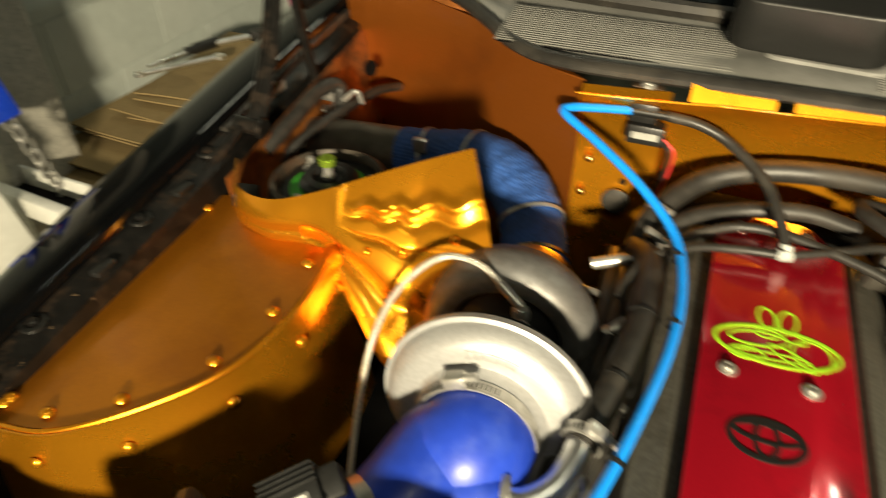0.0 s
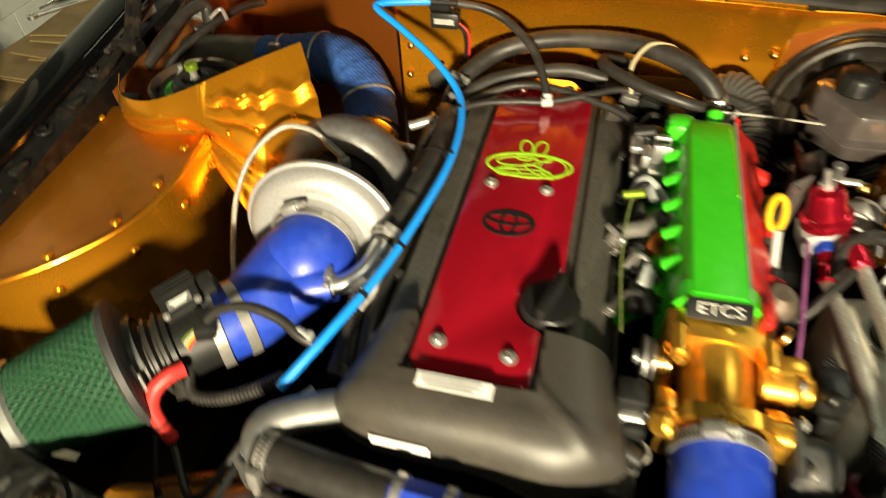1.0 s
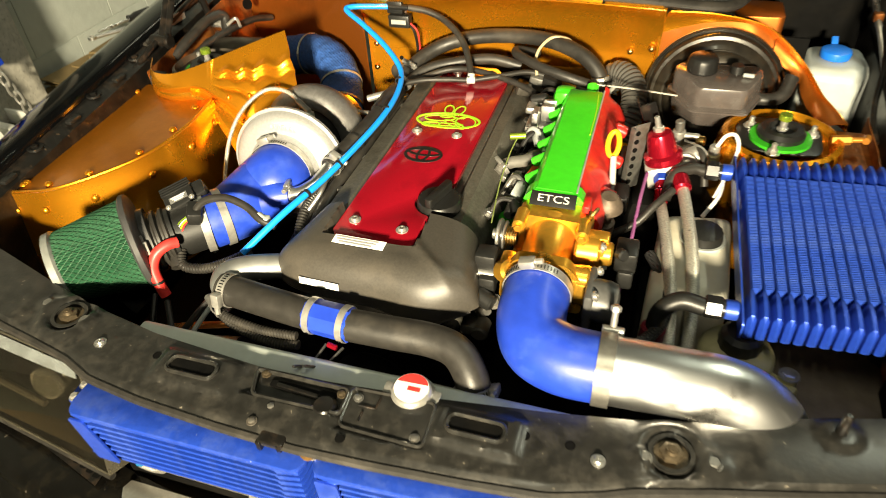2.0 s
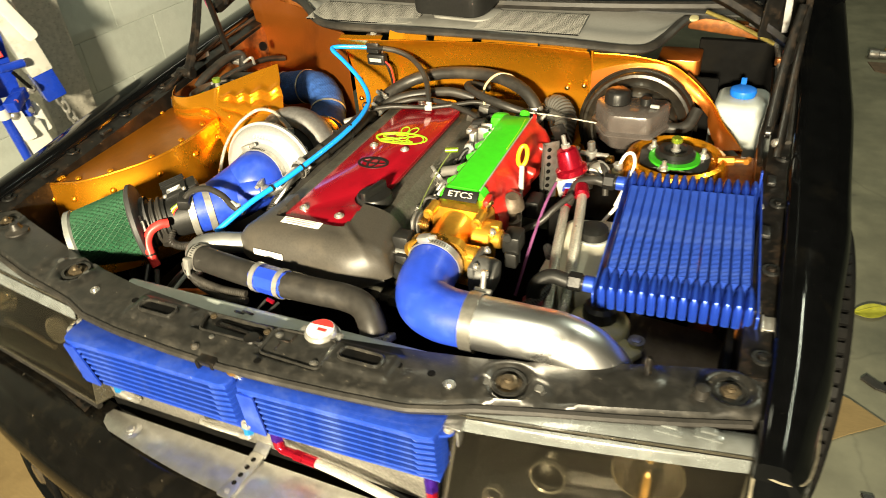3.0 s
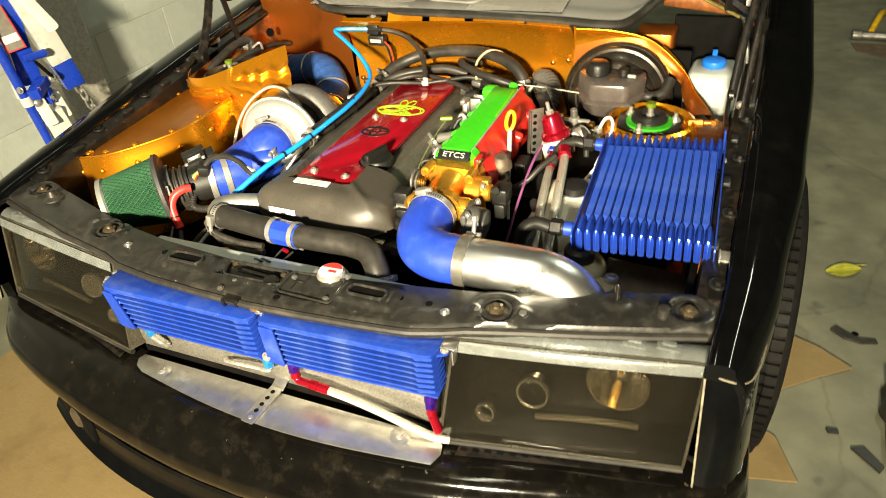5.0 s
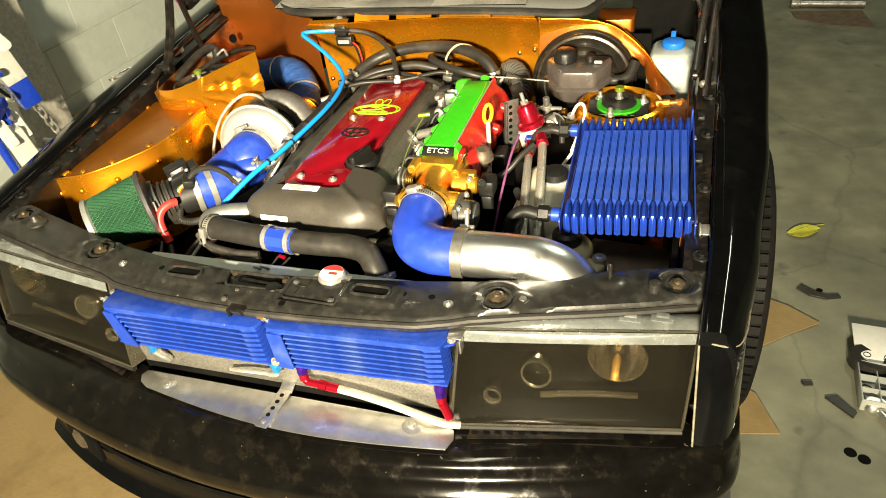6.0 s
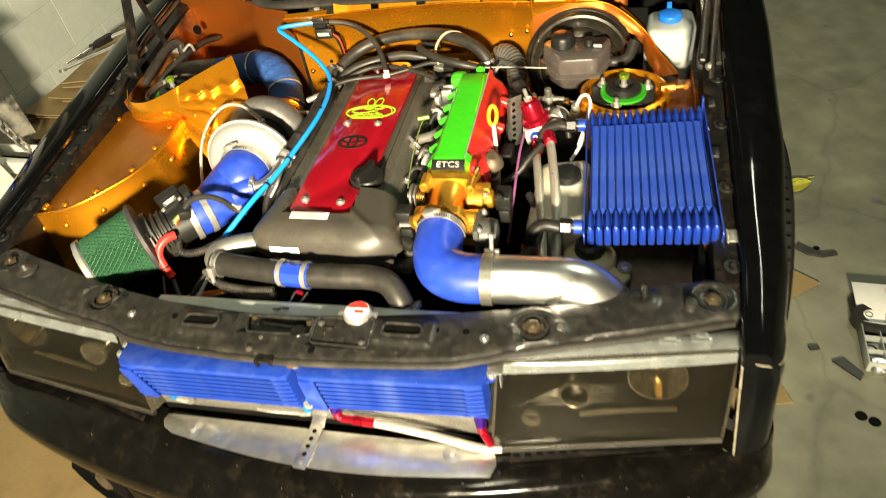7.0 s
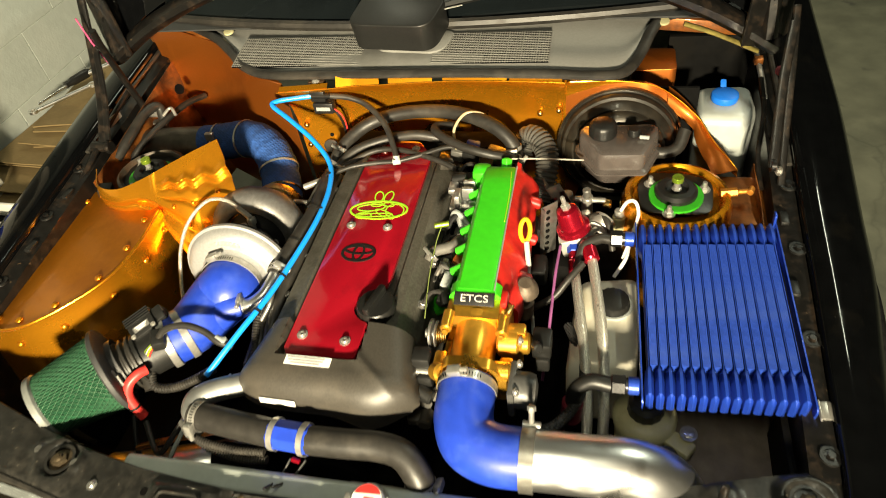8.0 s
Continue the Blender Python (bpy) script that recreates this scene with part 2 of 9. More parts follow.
LEAF = mat("yellow_green_leaf", (0.36, 0.36, 0.03), 0.5, 0, 0.2, 60)
RUST = mat("tarnished_nut", (0.085, 0.065, 0.04), 0.5, 0.6, 0.3, 200, 0.2, 400)


def glass(name, tint, rough, clear=1.0, ior=1.45):
    m = bpy.data.materials.new(name)
    m.use_nodes = True
    b = m.node_tree.nodes["Principled BSDF"]
    b.inputs["Base Color"].default_value = (*tint, 1)
    b.inputs["Roughness"].default_value = rough
    b.inputs["Transmission Weight"].default_value = clear
    b.inputs["IOR"].default_value = ior
    return m


GLASS = glass("clear_lens", (0.86, 0.82, 0.7), 0.03)
SCREEN = mat("dark_windscreen", (0.006, 0.008, 0.009), 0.05, 0, 0.1, 20, 0, 50, 0.6)


def concrete():
    m = mat("stained_concrete_floor", (0.175, 0.175, 0.125), 0.5, 0, 0.2, 9, 0.2, 60, 0, (0.075, 0.08, 0.06), 0.5, 1.6, 0.6)
    nt = m.node_tree
    n, k = nt.nodes, nt.links.new
    b = n["Principled BSDF"]
    old = b.inputs["Base Color"].links[0].from_socket
    tc = n.new("ShaderNodeTexCoord")
    sp = n.new("ShaderNodeTexNoise")
    sp.inputs["Scale"].default_value, sp.inputs["Detail"].default_value = 7.0, 3
    k(tc.outputs["Object"], sp.inputs["Vector"])
    r = n.new("ShaderNodeValToRGB")
    r.color_ramp.elements[0].position, r.color_ramp.elements[1].position = 0.66, 0.74
    k(sp.outputs["Fac"], r.inputs[0])
    mx = n.new("ShaderNodeMix")
    mx.data_type = "RGBA"
    k(r.outputs[0], mx.inputs["Factor"])
    k(old, mx.inputs[6])
    mx.inputs[7].default_value = (0.075, 0.075, 0.062, 1)
    wob = n.new("ShaderNodeTexNoise")
    wob.inputs["Scale"].default_value, wob.inputs["Detail"].default_value = 3.0, 6
    k(tc.outputs["Object"], wob.inputs["Vector"])
    add = n.new("ShaderNodeVectorMath")
    add.operation = "MULTIPLY_ADD"
    add.inputs[1].default_value = (0.25, 0.25, 0)
    k(wob.outputs["Color"], add.inputs[0])
    k(tc.outputs["Object"], add.inputs[2])
    vo = n.new("ShaderNodeTexVoronoi")
    vo.feature = "DISTANCE_TO_EDGE"
    vo.inputs["Scale"].default_value = 0.75
    k(add.outputs[0], vo.inputs["Vector"])
    cr = n.new("ShaderNodeValToRGB")
    cr.color_ramp.elements[0].position, cr.color_ramp.elements[1].position = 0.0, 0.006
    cr.color_ramp.elements[0].color, cr.color_ramp.elements[1].color = (0.5, 0.5, 0.5, 1), (1, 1, 1, 1)
    k(vo.outputs["Distance"], cr.inputs[0])
    mu = n.new("ShaderNodeMix")
    mu.data_type, mu.blend_type = "RGBA", "MULTIPLY"
    mu.inputs["Factor"].default_value = 0.4
    k(mx.outputs[2], mu.inputs[6])
    k(cr.outputs[0], mu.inputs[7])
    k(mu.outputs[2], b.inputs["Base Color"])
    return m


CONCRETE = concrete()


# ---- mesh helpers ----
def thing(name, at, label, category, group="", kind=""):
    ob = new(name)
    ob.empty_display_size = 0.05
    ob.location = at
    return tagged(ob, label, category, group, kind)


def part(name, bm, material, parent=None, label="", sharp=38, flat=False):
    """One mesh object out of a bmesh in world metres, under a thing or a part."""
    me = bpy.data.meshes.new(name)
    bmesh.ops.recalc_face_normals(bm, faces=bm.faces)
    bm.to_mesh(me)
    bm.free()
    me.materials.append(material)
    if not flat:
        me.polygons.foreach_set("use_smooth", [True] * len(me.polygons))
        me.set_sharp_from_angle(angle=radians(sharp))
    ob = new(name, me)
    if parent is not None:
        ob.parent = parent
        ob.matrix_parent_inverse = Matrix.Translation(parent.location).inverted() if parent.parent is None else Matrix.Identity(4)
    if label:
        ob["label"] = label
    return ob


def piece(name, me, parent, m):
    """A repeat that shares its mesh."""
    ob = new(name, me)
    ob.parent = parent
    ob.matrix_parent_inverse = Matrix.Translation(parent.location).inverted() if parent.parent is None else Matrix.Identity(4)
    ob.matrix_basis = m
    return ob


def bmnew():
    return bmesh.new()


def join(*bms):
    out = bms[0]
    for b in bms[1:]:
        me = bpy.data.meshes.new("tmp")
        b.to_mesh(me)
        b.free()
        out.from_mesh(me)
        bpy.data.meshes.remove(me)
    return out


def move(bm, m):
    bmesh.ops.transform(bm, matrix=m, verts=bm.verts)
    return bm


def box(c, s, bev=0.002, m=None, seg=2):
    bm = bmesh.new()
    bmesh.ops.create_cube(bm, size=1, matrix=Matrix.Diagonal((*s, 1)))
    if bev:
        bmesh.ops.bevel(bm, geom=list(bm.edges), offset=min(bev, min(s) * 0.45), segments=seg, affect="EDGES", profile=0.5)
    return move(bm, Matrix.Translation(c) @ (m or Matrix.Identity(4)))


def frame_of(axis, up=None):
    z = Vector(axis).normalized()
    x = Vector(up) if up else (Vector((1, 0, 0)) if abs(z.x) < 0.9 else Vector((0, 1, 0)))
    x = (x - z * x.dot(z)).normalized()
    y = z.cross(x)
    return Matrix((x, y, z)).transposed().to_4x4()


def lathe(profile, origin, axis=(0, 0, 1), seg=28, wob=None):
    """Turns (radius, height) pairs about an axis through origin. A radius of 0 closes the end."""
    bm = bmesh.new()
    m = Matrix.Translation(origin) @ frame_of(axis)
    rings = []
    for r, h in profile:
        if r < 1e-6:
            rings.append([bm.verts.new(m @ Vector((0, 0, h)))])
        else:
            rings.append([bm.verts.new(m @ Vector((r * (wob(a, h) if wob else 1) * math.cos(a), r * (wob(a, h) if wob else 1) * math.sin(a), h)))
                          for a in (2 * math.pi * i / seg for i in range(seg))])
    for a, b in zip(rings, rings[1:]):
        for i in range(seg):
            j = (i + 1) % seg
            if len(a) == 1 and len(b) == 1:
                continue
            if len(a) == 1:
                bm.faces.new((a[0], b[i], b[j]))
            elif len(b) == 1:
                bm.faces.new((a[i], a[j], b[0]))
            else:
                bm.faces.new((a[i], a[j], b[j], b[i]))
    return bm


def rod(p0, p1, r, seg=16, bev=0.0, r1=None):
    p0, p1 = Vector(p0), Vector(p1)
    L = (p1 - p0).length
    r1 = r if r1 is None else r1
    b = min(bev, L * 0.4, r * 0.6)
    prof = [(0, 0), (r - b, 0), (r, b), (r1, L - b), (r1 - b, L), (0, L)] if b else [(0, 0), (r, 0), (r1, L), (0, L)]
    return lathe(prof, p0, p1 - p0, seg)


def spline(pts, n=8, closed=False):
    P = [Vector(p) for p in pts]
    if len(P) < 3 and not closed:
        return [P[0].lerp(P[1], i / n) for i in range(n + 1)]
    out = []
    N = len(P)
    for i in range(N if closed else N - 1):
        if closed:
            a, b, c, d = P[(i - 1) % N], P[i], P[(i + 1) % N], P[(i + 2) % N]
        else:
            b, c = P[i], P[i + 1]
            a = P[i - 1] if i else b * 2 - c
            d = P[i + 2] if i + 2 < N else c * 2 - b
        for k in range(n):
            t = k / n
            out.append(0.5 * ((2 * b) + (c - a) * t + (2 * a - 5 * b + 4 * c - d) * t * t + (3 * b - a - 3 * c + d) * t ** 3))
    if not closed:
        out.append(P[-1])
    return out


def sweep(path, radius, seg=12, closed=False, caps=True, flat=1.0):
    """A tube round a path. radius: a number or a function of (index, share along the path)."""
    bm = bmesh.new()
    P = [Vector(p) for p in path]
    N = len(P)
    tang = []
    for i in range(N):
        a, b = (P[(i - 1) % N], P[(i + 1) % N]) if closed else (P[max(0, i - 1)], P[min(N - 1, i + 1)])
        tang.append((b - a).normalized())
    x = Vector((0, 0, 1)) if abs(tang[0].z) < 0.9 else Vector((1, 0, 0))
    rings = []
    for i in range(N):
        z = tang[i]
        x = (x - z * x.dot(z)).normalized()
        y = z.cross(x)
        r = radius(i, i / (N - 1)) if callable(radius) else radius
        rings.append([bm.verts.new(P[i] + (x * math.cos(a) * flat + y * math.sin(a)) * r) for a in (2 * math.pi * k / seg for k in range(seg))])
    for i in range(N if closed else N - 1):
        a, b = rings[i], rings[(i + 1) % N]
        for k in range(seg):
            j = (k + 1) % seg
            bm.faces.new((a[k], a[j], b[j], b[k]))
    if caps and not closed:
        bm.faces.new(rings[0])
        bm.faces.new(rings[-1])
    return bm


def tube(pts, radius, seg=12, n=8, **kw):
    return sweep(spline(pts, n), radius, seg, **kw)


def ribbed(pts, r, pitch=0.006, depth=0.0014, seg=14, n=None):
    raw = spline(pts, 12)
    length = sum((b - a).length for a, b in zip(raw, raw[1:]))
    steps = max(8, int(length / pitch * 4))
    # even steps along the path
    out, acc, i = [raw[0]], 0.0, 0
    for s in range(1, steps + 1):
        want = length * s / steps
        while i < len(raw) - 1 and acc + (raw[i + 1] - raw[i]).length < want - 1e-9:
            acc += (raw[i + 1] - raw[i]).length
            i += 1
        if i >= len(raw) - 1:
            out.append(raw[-1])
            break
        d = (raw[i + 1] - raw[i]).length
        out.append(raw[i].lerp(raw[i + 1], (want - acc) / d))
    return sweep(out, lambda k, t: r - depth * (1 if k % 4 in (2, 3) else 0), seg)


def prism(poly, z0, z1, bev=0.0, m=None, seg=2):
    """A plan outline raised from z0 to z1."""
    bm = bmesh.new()
    lo = [bm.verts.new((p[0], p[1], z0)) for p in poly]
    f = bm.faces.new(lo)
    r = bmesh.ops.extrude_face_region(bm, geom=[f])
    up = [v for v in r["geom"] if isinstance(v, bmesh.types.BMVert)]
    for v in up:
        v.co.z = z1
    if bev:
        bmesh.ops.recalc_face_normals(bm, faces=bm.faces)
        bmesh.ops.bevel(bm, geom=list(bm.edges), offset=bev, segments=seg, affect="EDGES", profile=0.5, clamp_overlap=True)
    return move(bm, m) if m else bm


def rounded(poly, r, n=4):
    """The outline with its corners rounded."""
    out = []
    N = len(poly)
    for i in range(N):
        p, a, b = Vector(poly[i]), Vector(poly[i - 1]), Vector(poly[(i + 1) % N])
        rr = min(r, (a - p).length * 0.45, (b - p).length * 0.45)
        s, e = p + (a - p).normalized() * rr, p + (b - p).normalized() * rr
        for k in range(n + 1):
            t = k / n
            out.append(tuple((1 - t) ** 2 * s + 2 * t * (1 - t) * p + t * t * e))
    return out


def loft(rings, caps=True, closed=True):
    bm = bmesh.new()
    R = [[bm.verts.new(p) for p in ring] for ring in rings]
    n = len(R[0])
    for a, b in zip(R, R[1:]):
        for k in range(n if closed else n - 1):
            j = (k + 1) % n
            bm.faces.new((a[k], a[j], b[j], b[k]))
    if caps and closed:
        bm.faces.new(R[0])
        bm.faces.new(R[-1])
    return bm


def surface(fn, nu, nv, thick=0.0012):
    """A sheet of metal: fn(u, v) gives its points, u and v from 0 to 1; both sides and the rim are closed."""
    bm = bmesh.new()
    V = [[bm.verts.new(fn(i / nu, j / nv)) for j in range(nv + 1)] for i in range(nu + 1)]
    for i in range(nu):
        for j in range(nv):
            bm.faces.new((V[i][j], V[i + 1][j], V[i + 1][j + 1], V[i][j + 1]))
    bmesh.ops.recalc_face_normals(bm, faces=bm.faces)
    if thick:
        bmesh.ops.solidify(bm, geom=list(bm.faces), thickness=thick)
    return bm


def poly_sheet(pts, thick=0.0012, push=None):
    """A flat or bent sheet from one outline of points."""
    bm = bmesh.new()
    f = bm.faces.new([bm.verts.new(p) for p in pts])
    bmesh.ops.triangulate(bm, faces=[f])
    bmesh.ops.solidify(bm, geom=list(bm.faces), thickness=thick)
    return bm


def ring(c, axis, r, w, t, seg=32):
    """A band: inner radius r, width w along the axis, thickness t."""
    return lathe([(r, -w / 2), (r + t, -w / 2), (r + t, w / 2), (r, w / 2), (r, -w / 2)], c, axis, seg)


def hexbolt(c, axis, r=0.006, h=0.005, washer=True):
    b = lathe([(0, 0), (r, 0), (r, h * 0.85), (r * 0.85, h), (0, h)], c, axis, 6)
    if washer:
        b = join(b, lathe([(0, -0.0008), (r * 1.45, -0.0008), (r * 1.45, 0.0008), (0, 0.0008)], c, axis, 16))
    return b


def screw(c, axis, r=0.007):
    return join(lathe([(0, 0), (r, 0), (r, r * 0.5), (r * 0.75, r * 0.8), (r * 0.45, r * 0.8), (r * 0.4, r * 0.35), (0, r * 0.35)], c, axis, 16),
                lathe([(0, -0.0005), (r * 1.5, -0.0005), (r * 1.5, 0.0012), (0, 0.0012)], c, axis, 18))


def clamp(parent, c, axis, r, w=0.014, up=(0, 0, 1), name="hose_clamp"):
    """A worm-drive clamp: band and screw housing."""
    c, a = Vector(c), Vector(axis).normalized()
    u = Vector(up)
    u = (u - a * u.dot(a)).normalized()
    s = a.cross(u)
    bm = ring(c, a, r, w, 0.0016, 36)
    m = Matrix((s, a, u)).transposed().to_4x4()
    h = box((0, 0, 0), (0.022, w * 1.05, 0.011), 0.002)
    move(h, Matrix.Translation(c + u * (r + 0.006)) @ m)
    k = rod(c + u * (r + 0.007) + s * 0.010, c + u * (r + 0.007) + s * 0.022, 0.0042, 8, 0.001)
    band = part(name, join(bm, h, k), STEEL, parent)
    if r > 0.015 and parent.parent is None:
        slots = []
        for i in range(-9, 10):
            g = math.pi / 2 + i * 0.0042 / r
            if abs(i) < 3:
                continue
            d = s * math.cos(g) + u * math.sin(g)
            slots.append(move(box((0, 0, 0), (0.0013, w * 0.5, 0.0006), 0), Matrix.Translation(c + d * (r + 0.0018)) @ Matrix((a.cross(d), a, d)).transposed().to_4x4()))
        part("band_slots", join(*slots), DARK, band)["kind"] = "stuff"
    return band


def rivet(c, n, r=0.006):
    return lathe([(r * 1.3, 0), (r * 1.15, r * 0.3), (r * 0.7, r * 0.7), (0, r * 0.85)], c, n, 12)


def text(name, words, m, size, material, parent):
    cu = bpy.data.curves.new(name, "FONT")
    cu.body, cu.size, cu.extrude = words, size, 0.0003
    cu.align_x, cu.align_y = "CENTER", "CENTER"
    ob = new(name + "_curve", cu)
    me = bpy.data.meshes.new_from_object(ob)
    bpy.data.objects.remove(ob)
    bpy.data.curves.remove(cu)
    bm = bmesh.new()
    bm.from_mesh(me)
    bpy.data.meshes.remove(me)
    move(bm, m)
    return part(name, bm, material, parent, flat=True)


# ---- the garage ----
def slab(name, c, s, material, label, category, bev=0.0):
    ob = part(name, box(c, s, bev), material, flat=True)
    return tagged(ob, label, category, kind="structure")


slab("floor", (2.2, 1.2, -0.06), (8.2, 13.2, 0.12), CONCRETE, "stained grey-green concrete garage floor with hairline cracks", "floor")
wall_left = slab("wall_left", (-1.79, 1.2, 1.7), (0.16, 13.2, 3.4), MORTAR, "painted grey-green concrete block wall", "wall")
# right and back walls are unseen: added to close the garage, kept dim
slab("wall_right", (6.2, 1.2, 1.7), (0.2, 13.2, 3.4), DIM, "plain painted garage wall", "wall")
slab("wall_back", (2.2, 7.7, 1.7), (7.8, 0.2, 3.4), DIM, "plain painted garage wall behind the car", "wall")
# unseen wall, near black so that lenses and black paint reflect darkness
slab("wall_front", (2.2, -5.3, 1.7), (7.8, 0.2, 3.4), mat("dark_reflection_paint", (0.02, 0.021, 0.02), 0.6, 0, 0.15, 12, 0.1, 60), "unseen wall in front of the car, kept dark for reflections", "wall")
slab("ceiling", (2.2, 1.2, 3.46), (8.2, 13.2, 0.12), DIM, "plain unseen ceiling, kept dim to bounce little light", "ceiling")
pillar = slab("pillar", (-1.645, 0.98, 1.7), (0.13, 0.2, 3.4), PILLAR, "bare speckled concrete pilaster on the block wall", "pillar", 0.006)


# ---- body of the car ----
def z_f(y):
    return 0.616 + 0.105 * max(-0.1, y)


def curve1(table, y):
    for (a, va), (b, vb) in zip(table, table[1:]):
        if y <= b:
            t = min(1, max(0, (y - a) / (b - a)))
            t = t * t * (3 - 2 * t) * 0.5 + t * 0.5
            return va + (vb - va) * t
    return table[-1][1]


XC = [(-0.05, 0.757), (0.15, 0.77), (0.5, 0.778), (0.9, 0.79), (1.9, 0.79)]
XO = [(-0.05, 0.786), (0.0, 0.802), (0.2, 0.832), (0.5, 0.862), (0.9, 0.88), (1.9, 0.885)]

body = thing("car_body", (0, 0.9, 0.2), "glossy black car body with a bare gold engine bay", "car")


def fender(s):
    rings = []
    for i in range(61):
        y = -0.035 + 1.5 * i / 60
        xc, xo, z = curve1(XC, y), curve1(XO, y), z_f(y)
        d = abs(y - 0.5)
        zb = 0.22
        if d < 0.345:
            zb = 0.20 + math.sqrt(0.345 ** 2 - d * d) * 1.02
        zb = min(zb, z - 0.1)
        rings.append([(s * (xc - 0.024), y, z - 0.03), (s * (xc - 0.024), y, z - 0.006), (s * (xc - 0.018), y, z), (s * (xc + 0.004), y, z + 0.001),
                      (s * ((xc + xo) / 2 - 0.004), y, z - 0.004), (s * (xo - 0.018), y, z - 0.016), (s * (xo - 0.004), y, z - 0.034), (s * (xo + 0.002), y, z - 0.06),
                      (s * (xo + 0.006), y, max(zb + 0.03, z - 0.16)), (s * (xo + 0.01), y, zb + 0.012), (s * (xo + 0.012), y, zb), (s * (xo - 0.02), y, zb - 0.002),
                      (s * (xo - 0.03), y, zb + 0.02), (s * (xo - 0.03), y, z - 0.06), (s * (xc + 0.01), y, z - 0.03)])
    part("fender", loft(rings), BLACKGLOSS, body, "glossy black front fender", sharp=50)
    fl = []
    for i in range(41):
        y = 0.11 + 1.01 * i / 40
        xc, z = curve1(XC, y), z_f(y) - 0.022
        bump = 0.004 * math.sin(i * 0.9) ** 2
        fl.append([(s * (xc - 0.026), y, z + 0.004), (s * (xc - 0.045), y, z + bump * 0.4), (s * (xc - 0.062), y, z - 0.004), (s * (xc - 0.066), y, z - 0.03),
                   (s * (xc - 0.068), y, z - 0.2), (s * (xc - 0.07), y, 0.3), (s * (xc - 0.055), y, 0.3), (s * (xc - 0.05), y, z - 0.04), (s * (xc - 0.026), y, z - 0.012)])
    flange = part("inner_flange", loft(fl), RAIL, body, "dusty black bolted inner fender flange", sharp=50)
    for y in (0.145, 0.328, 0.504, 0.65, 0.82):
        part("bolt", hexbolt((s * (curve1(XC, y) - 0.035), y, z_f(y) - 0.018), (0, 0, 1), 0.0062, 0.005), RAIL, flange)
        part("washer", ring((s * (curve1(XC, y) - 0.035), y, z_f(y) - 0.0185), (0, 0, 1), 0.0095, 0.004, 0.005, 20), PLASTIC2, flange)
    for y in (0.24, 0.42, 0.57):
        part("clip", box((s * (curve1(XC, y) - 0.05), y, z_f(y) - 0.018), (0.014, 0.03, 0.008), 0.002), PLASTIC2, flange)
    # rubber bead on the fender edge
    bead = spline([(s * (curve1(XC, y) - 0.03), y, z_f(y) - 0.016) for y in (0.7, 0.8, 0.9, 1.0, 1.1)], 4)
    part("seal", sweep(bead, 0.006, 8), RUBBER, body)


fender(1)
fender(-1)

# radiator support panel: a pressed black beam
FRONT = [(-0.745, 0.05), (-0.662, 0.025), (-0.57, 0.001), (-0.492, -0.021), (-0.41, -0.037), (-0.35, -0.05), (-0.297, -0.07), (-0.211, -0.082), (-0.097, -0.089), (0.011, -0.092), (0.105, -0.088), (0.206, -0.081), (0.299, -0.072), (0.351, -0.056), (0.385, -0.042), (0.473, -0.018), (0.559, 0.003), (0.645, 0.026), (0.724, 0.05), (0.75, 0.056)]
REAR = [(-0.745, 0.136), (-0.66, 0.112), (-0.579, 0.088), (-0.474, 0.056), (-0.381, 0.031), (-0.256, 0.008), (-0.086, -0.007), (0.01, -0.006), (0.13, 0.003), (0.282, 0.021), (0.376, 0.036), (0.468, 0.058), (0.558, 0.086), (0.649, 0.111), (0.72, 0.127), (0.75, 0.134)]
NUTS = ((-0.395, 0.004), (0.42, 0.001), (0.7, 0.081), (-0.677, 0.087))
SLOTS = ((-0.163, -0.038), (0.207, -0.029))


def along(table, x):
    for (a, va), (b, vb) in zip(table, table[1:]):
        if x <= b:
            t = min(1, max(0, (x - a) / (b - a)))
            return va + (vb - va) * t
    return table[-1][1]


def sup_z(x, v):
    """Height of the beam's top: flat, with shallow pressings."""
    z = 0.600 - 0.003 * (2 * v - 1) ** 2
    y = along(FRONT, x) * (1 - v) + along(REAR, x) * v
    for cx, cy in SLOTS:
        d = max(abs(x - cx) / 0.05, abs(y - cy) / 0.024)
        z += 0.006 * max(0, min(1, (1.15 - d) * 5))
    d = max(abs(x + 0.02) / 0.066, abs(y + 0.03) / 0.02)
    z -= 0.006 * max(0, min(1, (1.1 - d) * 6))
    d = max(abs(x - 0.1) / 0.053, abs(y + 0.036) / 0.03)
    z -= 0.005 * max(0, min(1, (1.1 - d) * 6))
    for (cx, cy), r in zip(NUTS, (0.036, 0.036, 0.032, 0.032)):
        d = math.hypot(x - cx, y - cy) / r
        z += 0.004 * max(0, min(1, (1.35 - d) * 4)) - 0.008 * max(0, min(1, (0.9 - d) * 5))
    for cx, cy, r in ((0.391, -0.013, 0.016), (0.463, -0.001, 0.018), (-0.363, 0.0, 0.017), (-0.44, 0.014, 0.017)):
        d = math.hypot(x - cx, y - cy) / r
        z += 0.003 * max(0, min(1, (1 - d) * 3))
    d = math.hypot(x - 0.594, y - 0.073) / 0.026
    z += 0.004 * max(0, min(1, (1 - d) * 3))
    # shallow steps where the pressed halves overlap
    z += 0.003 * max(0, min(1, (abs(x - 0.02) - 0.47) * 40))
    return z


support_rings = []
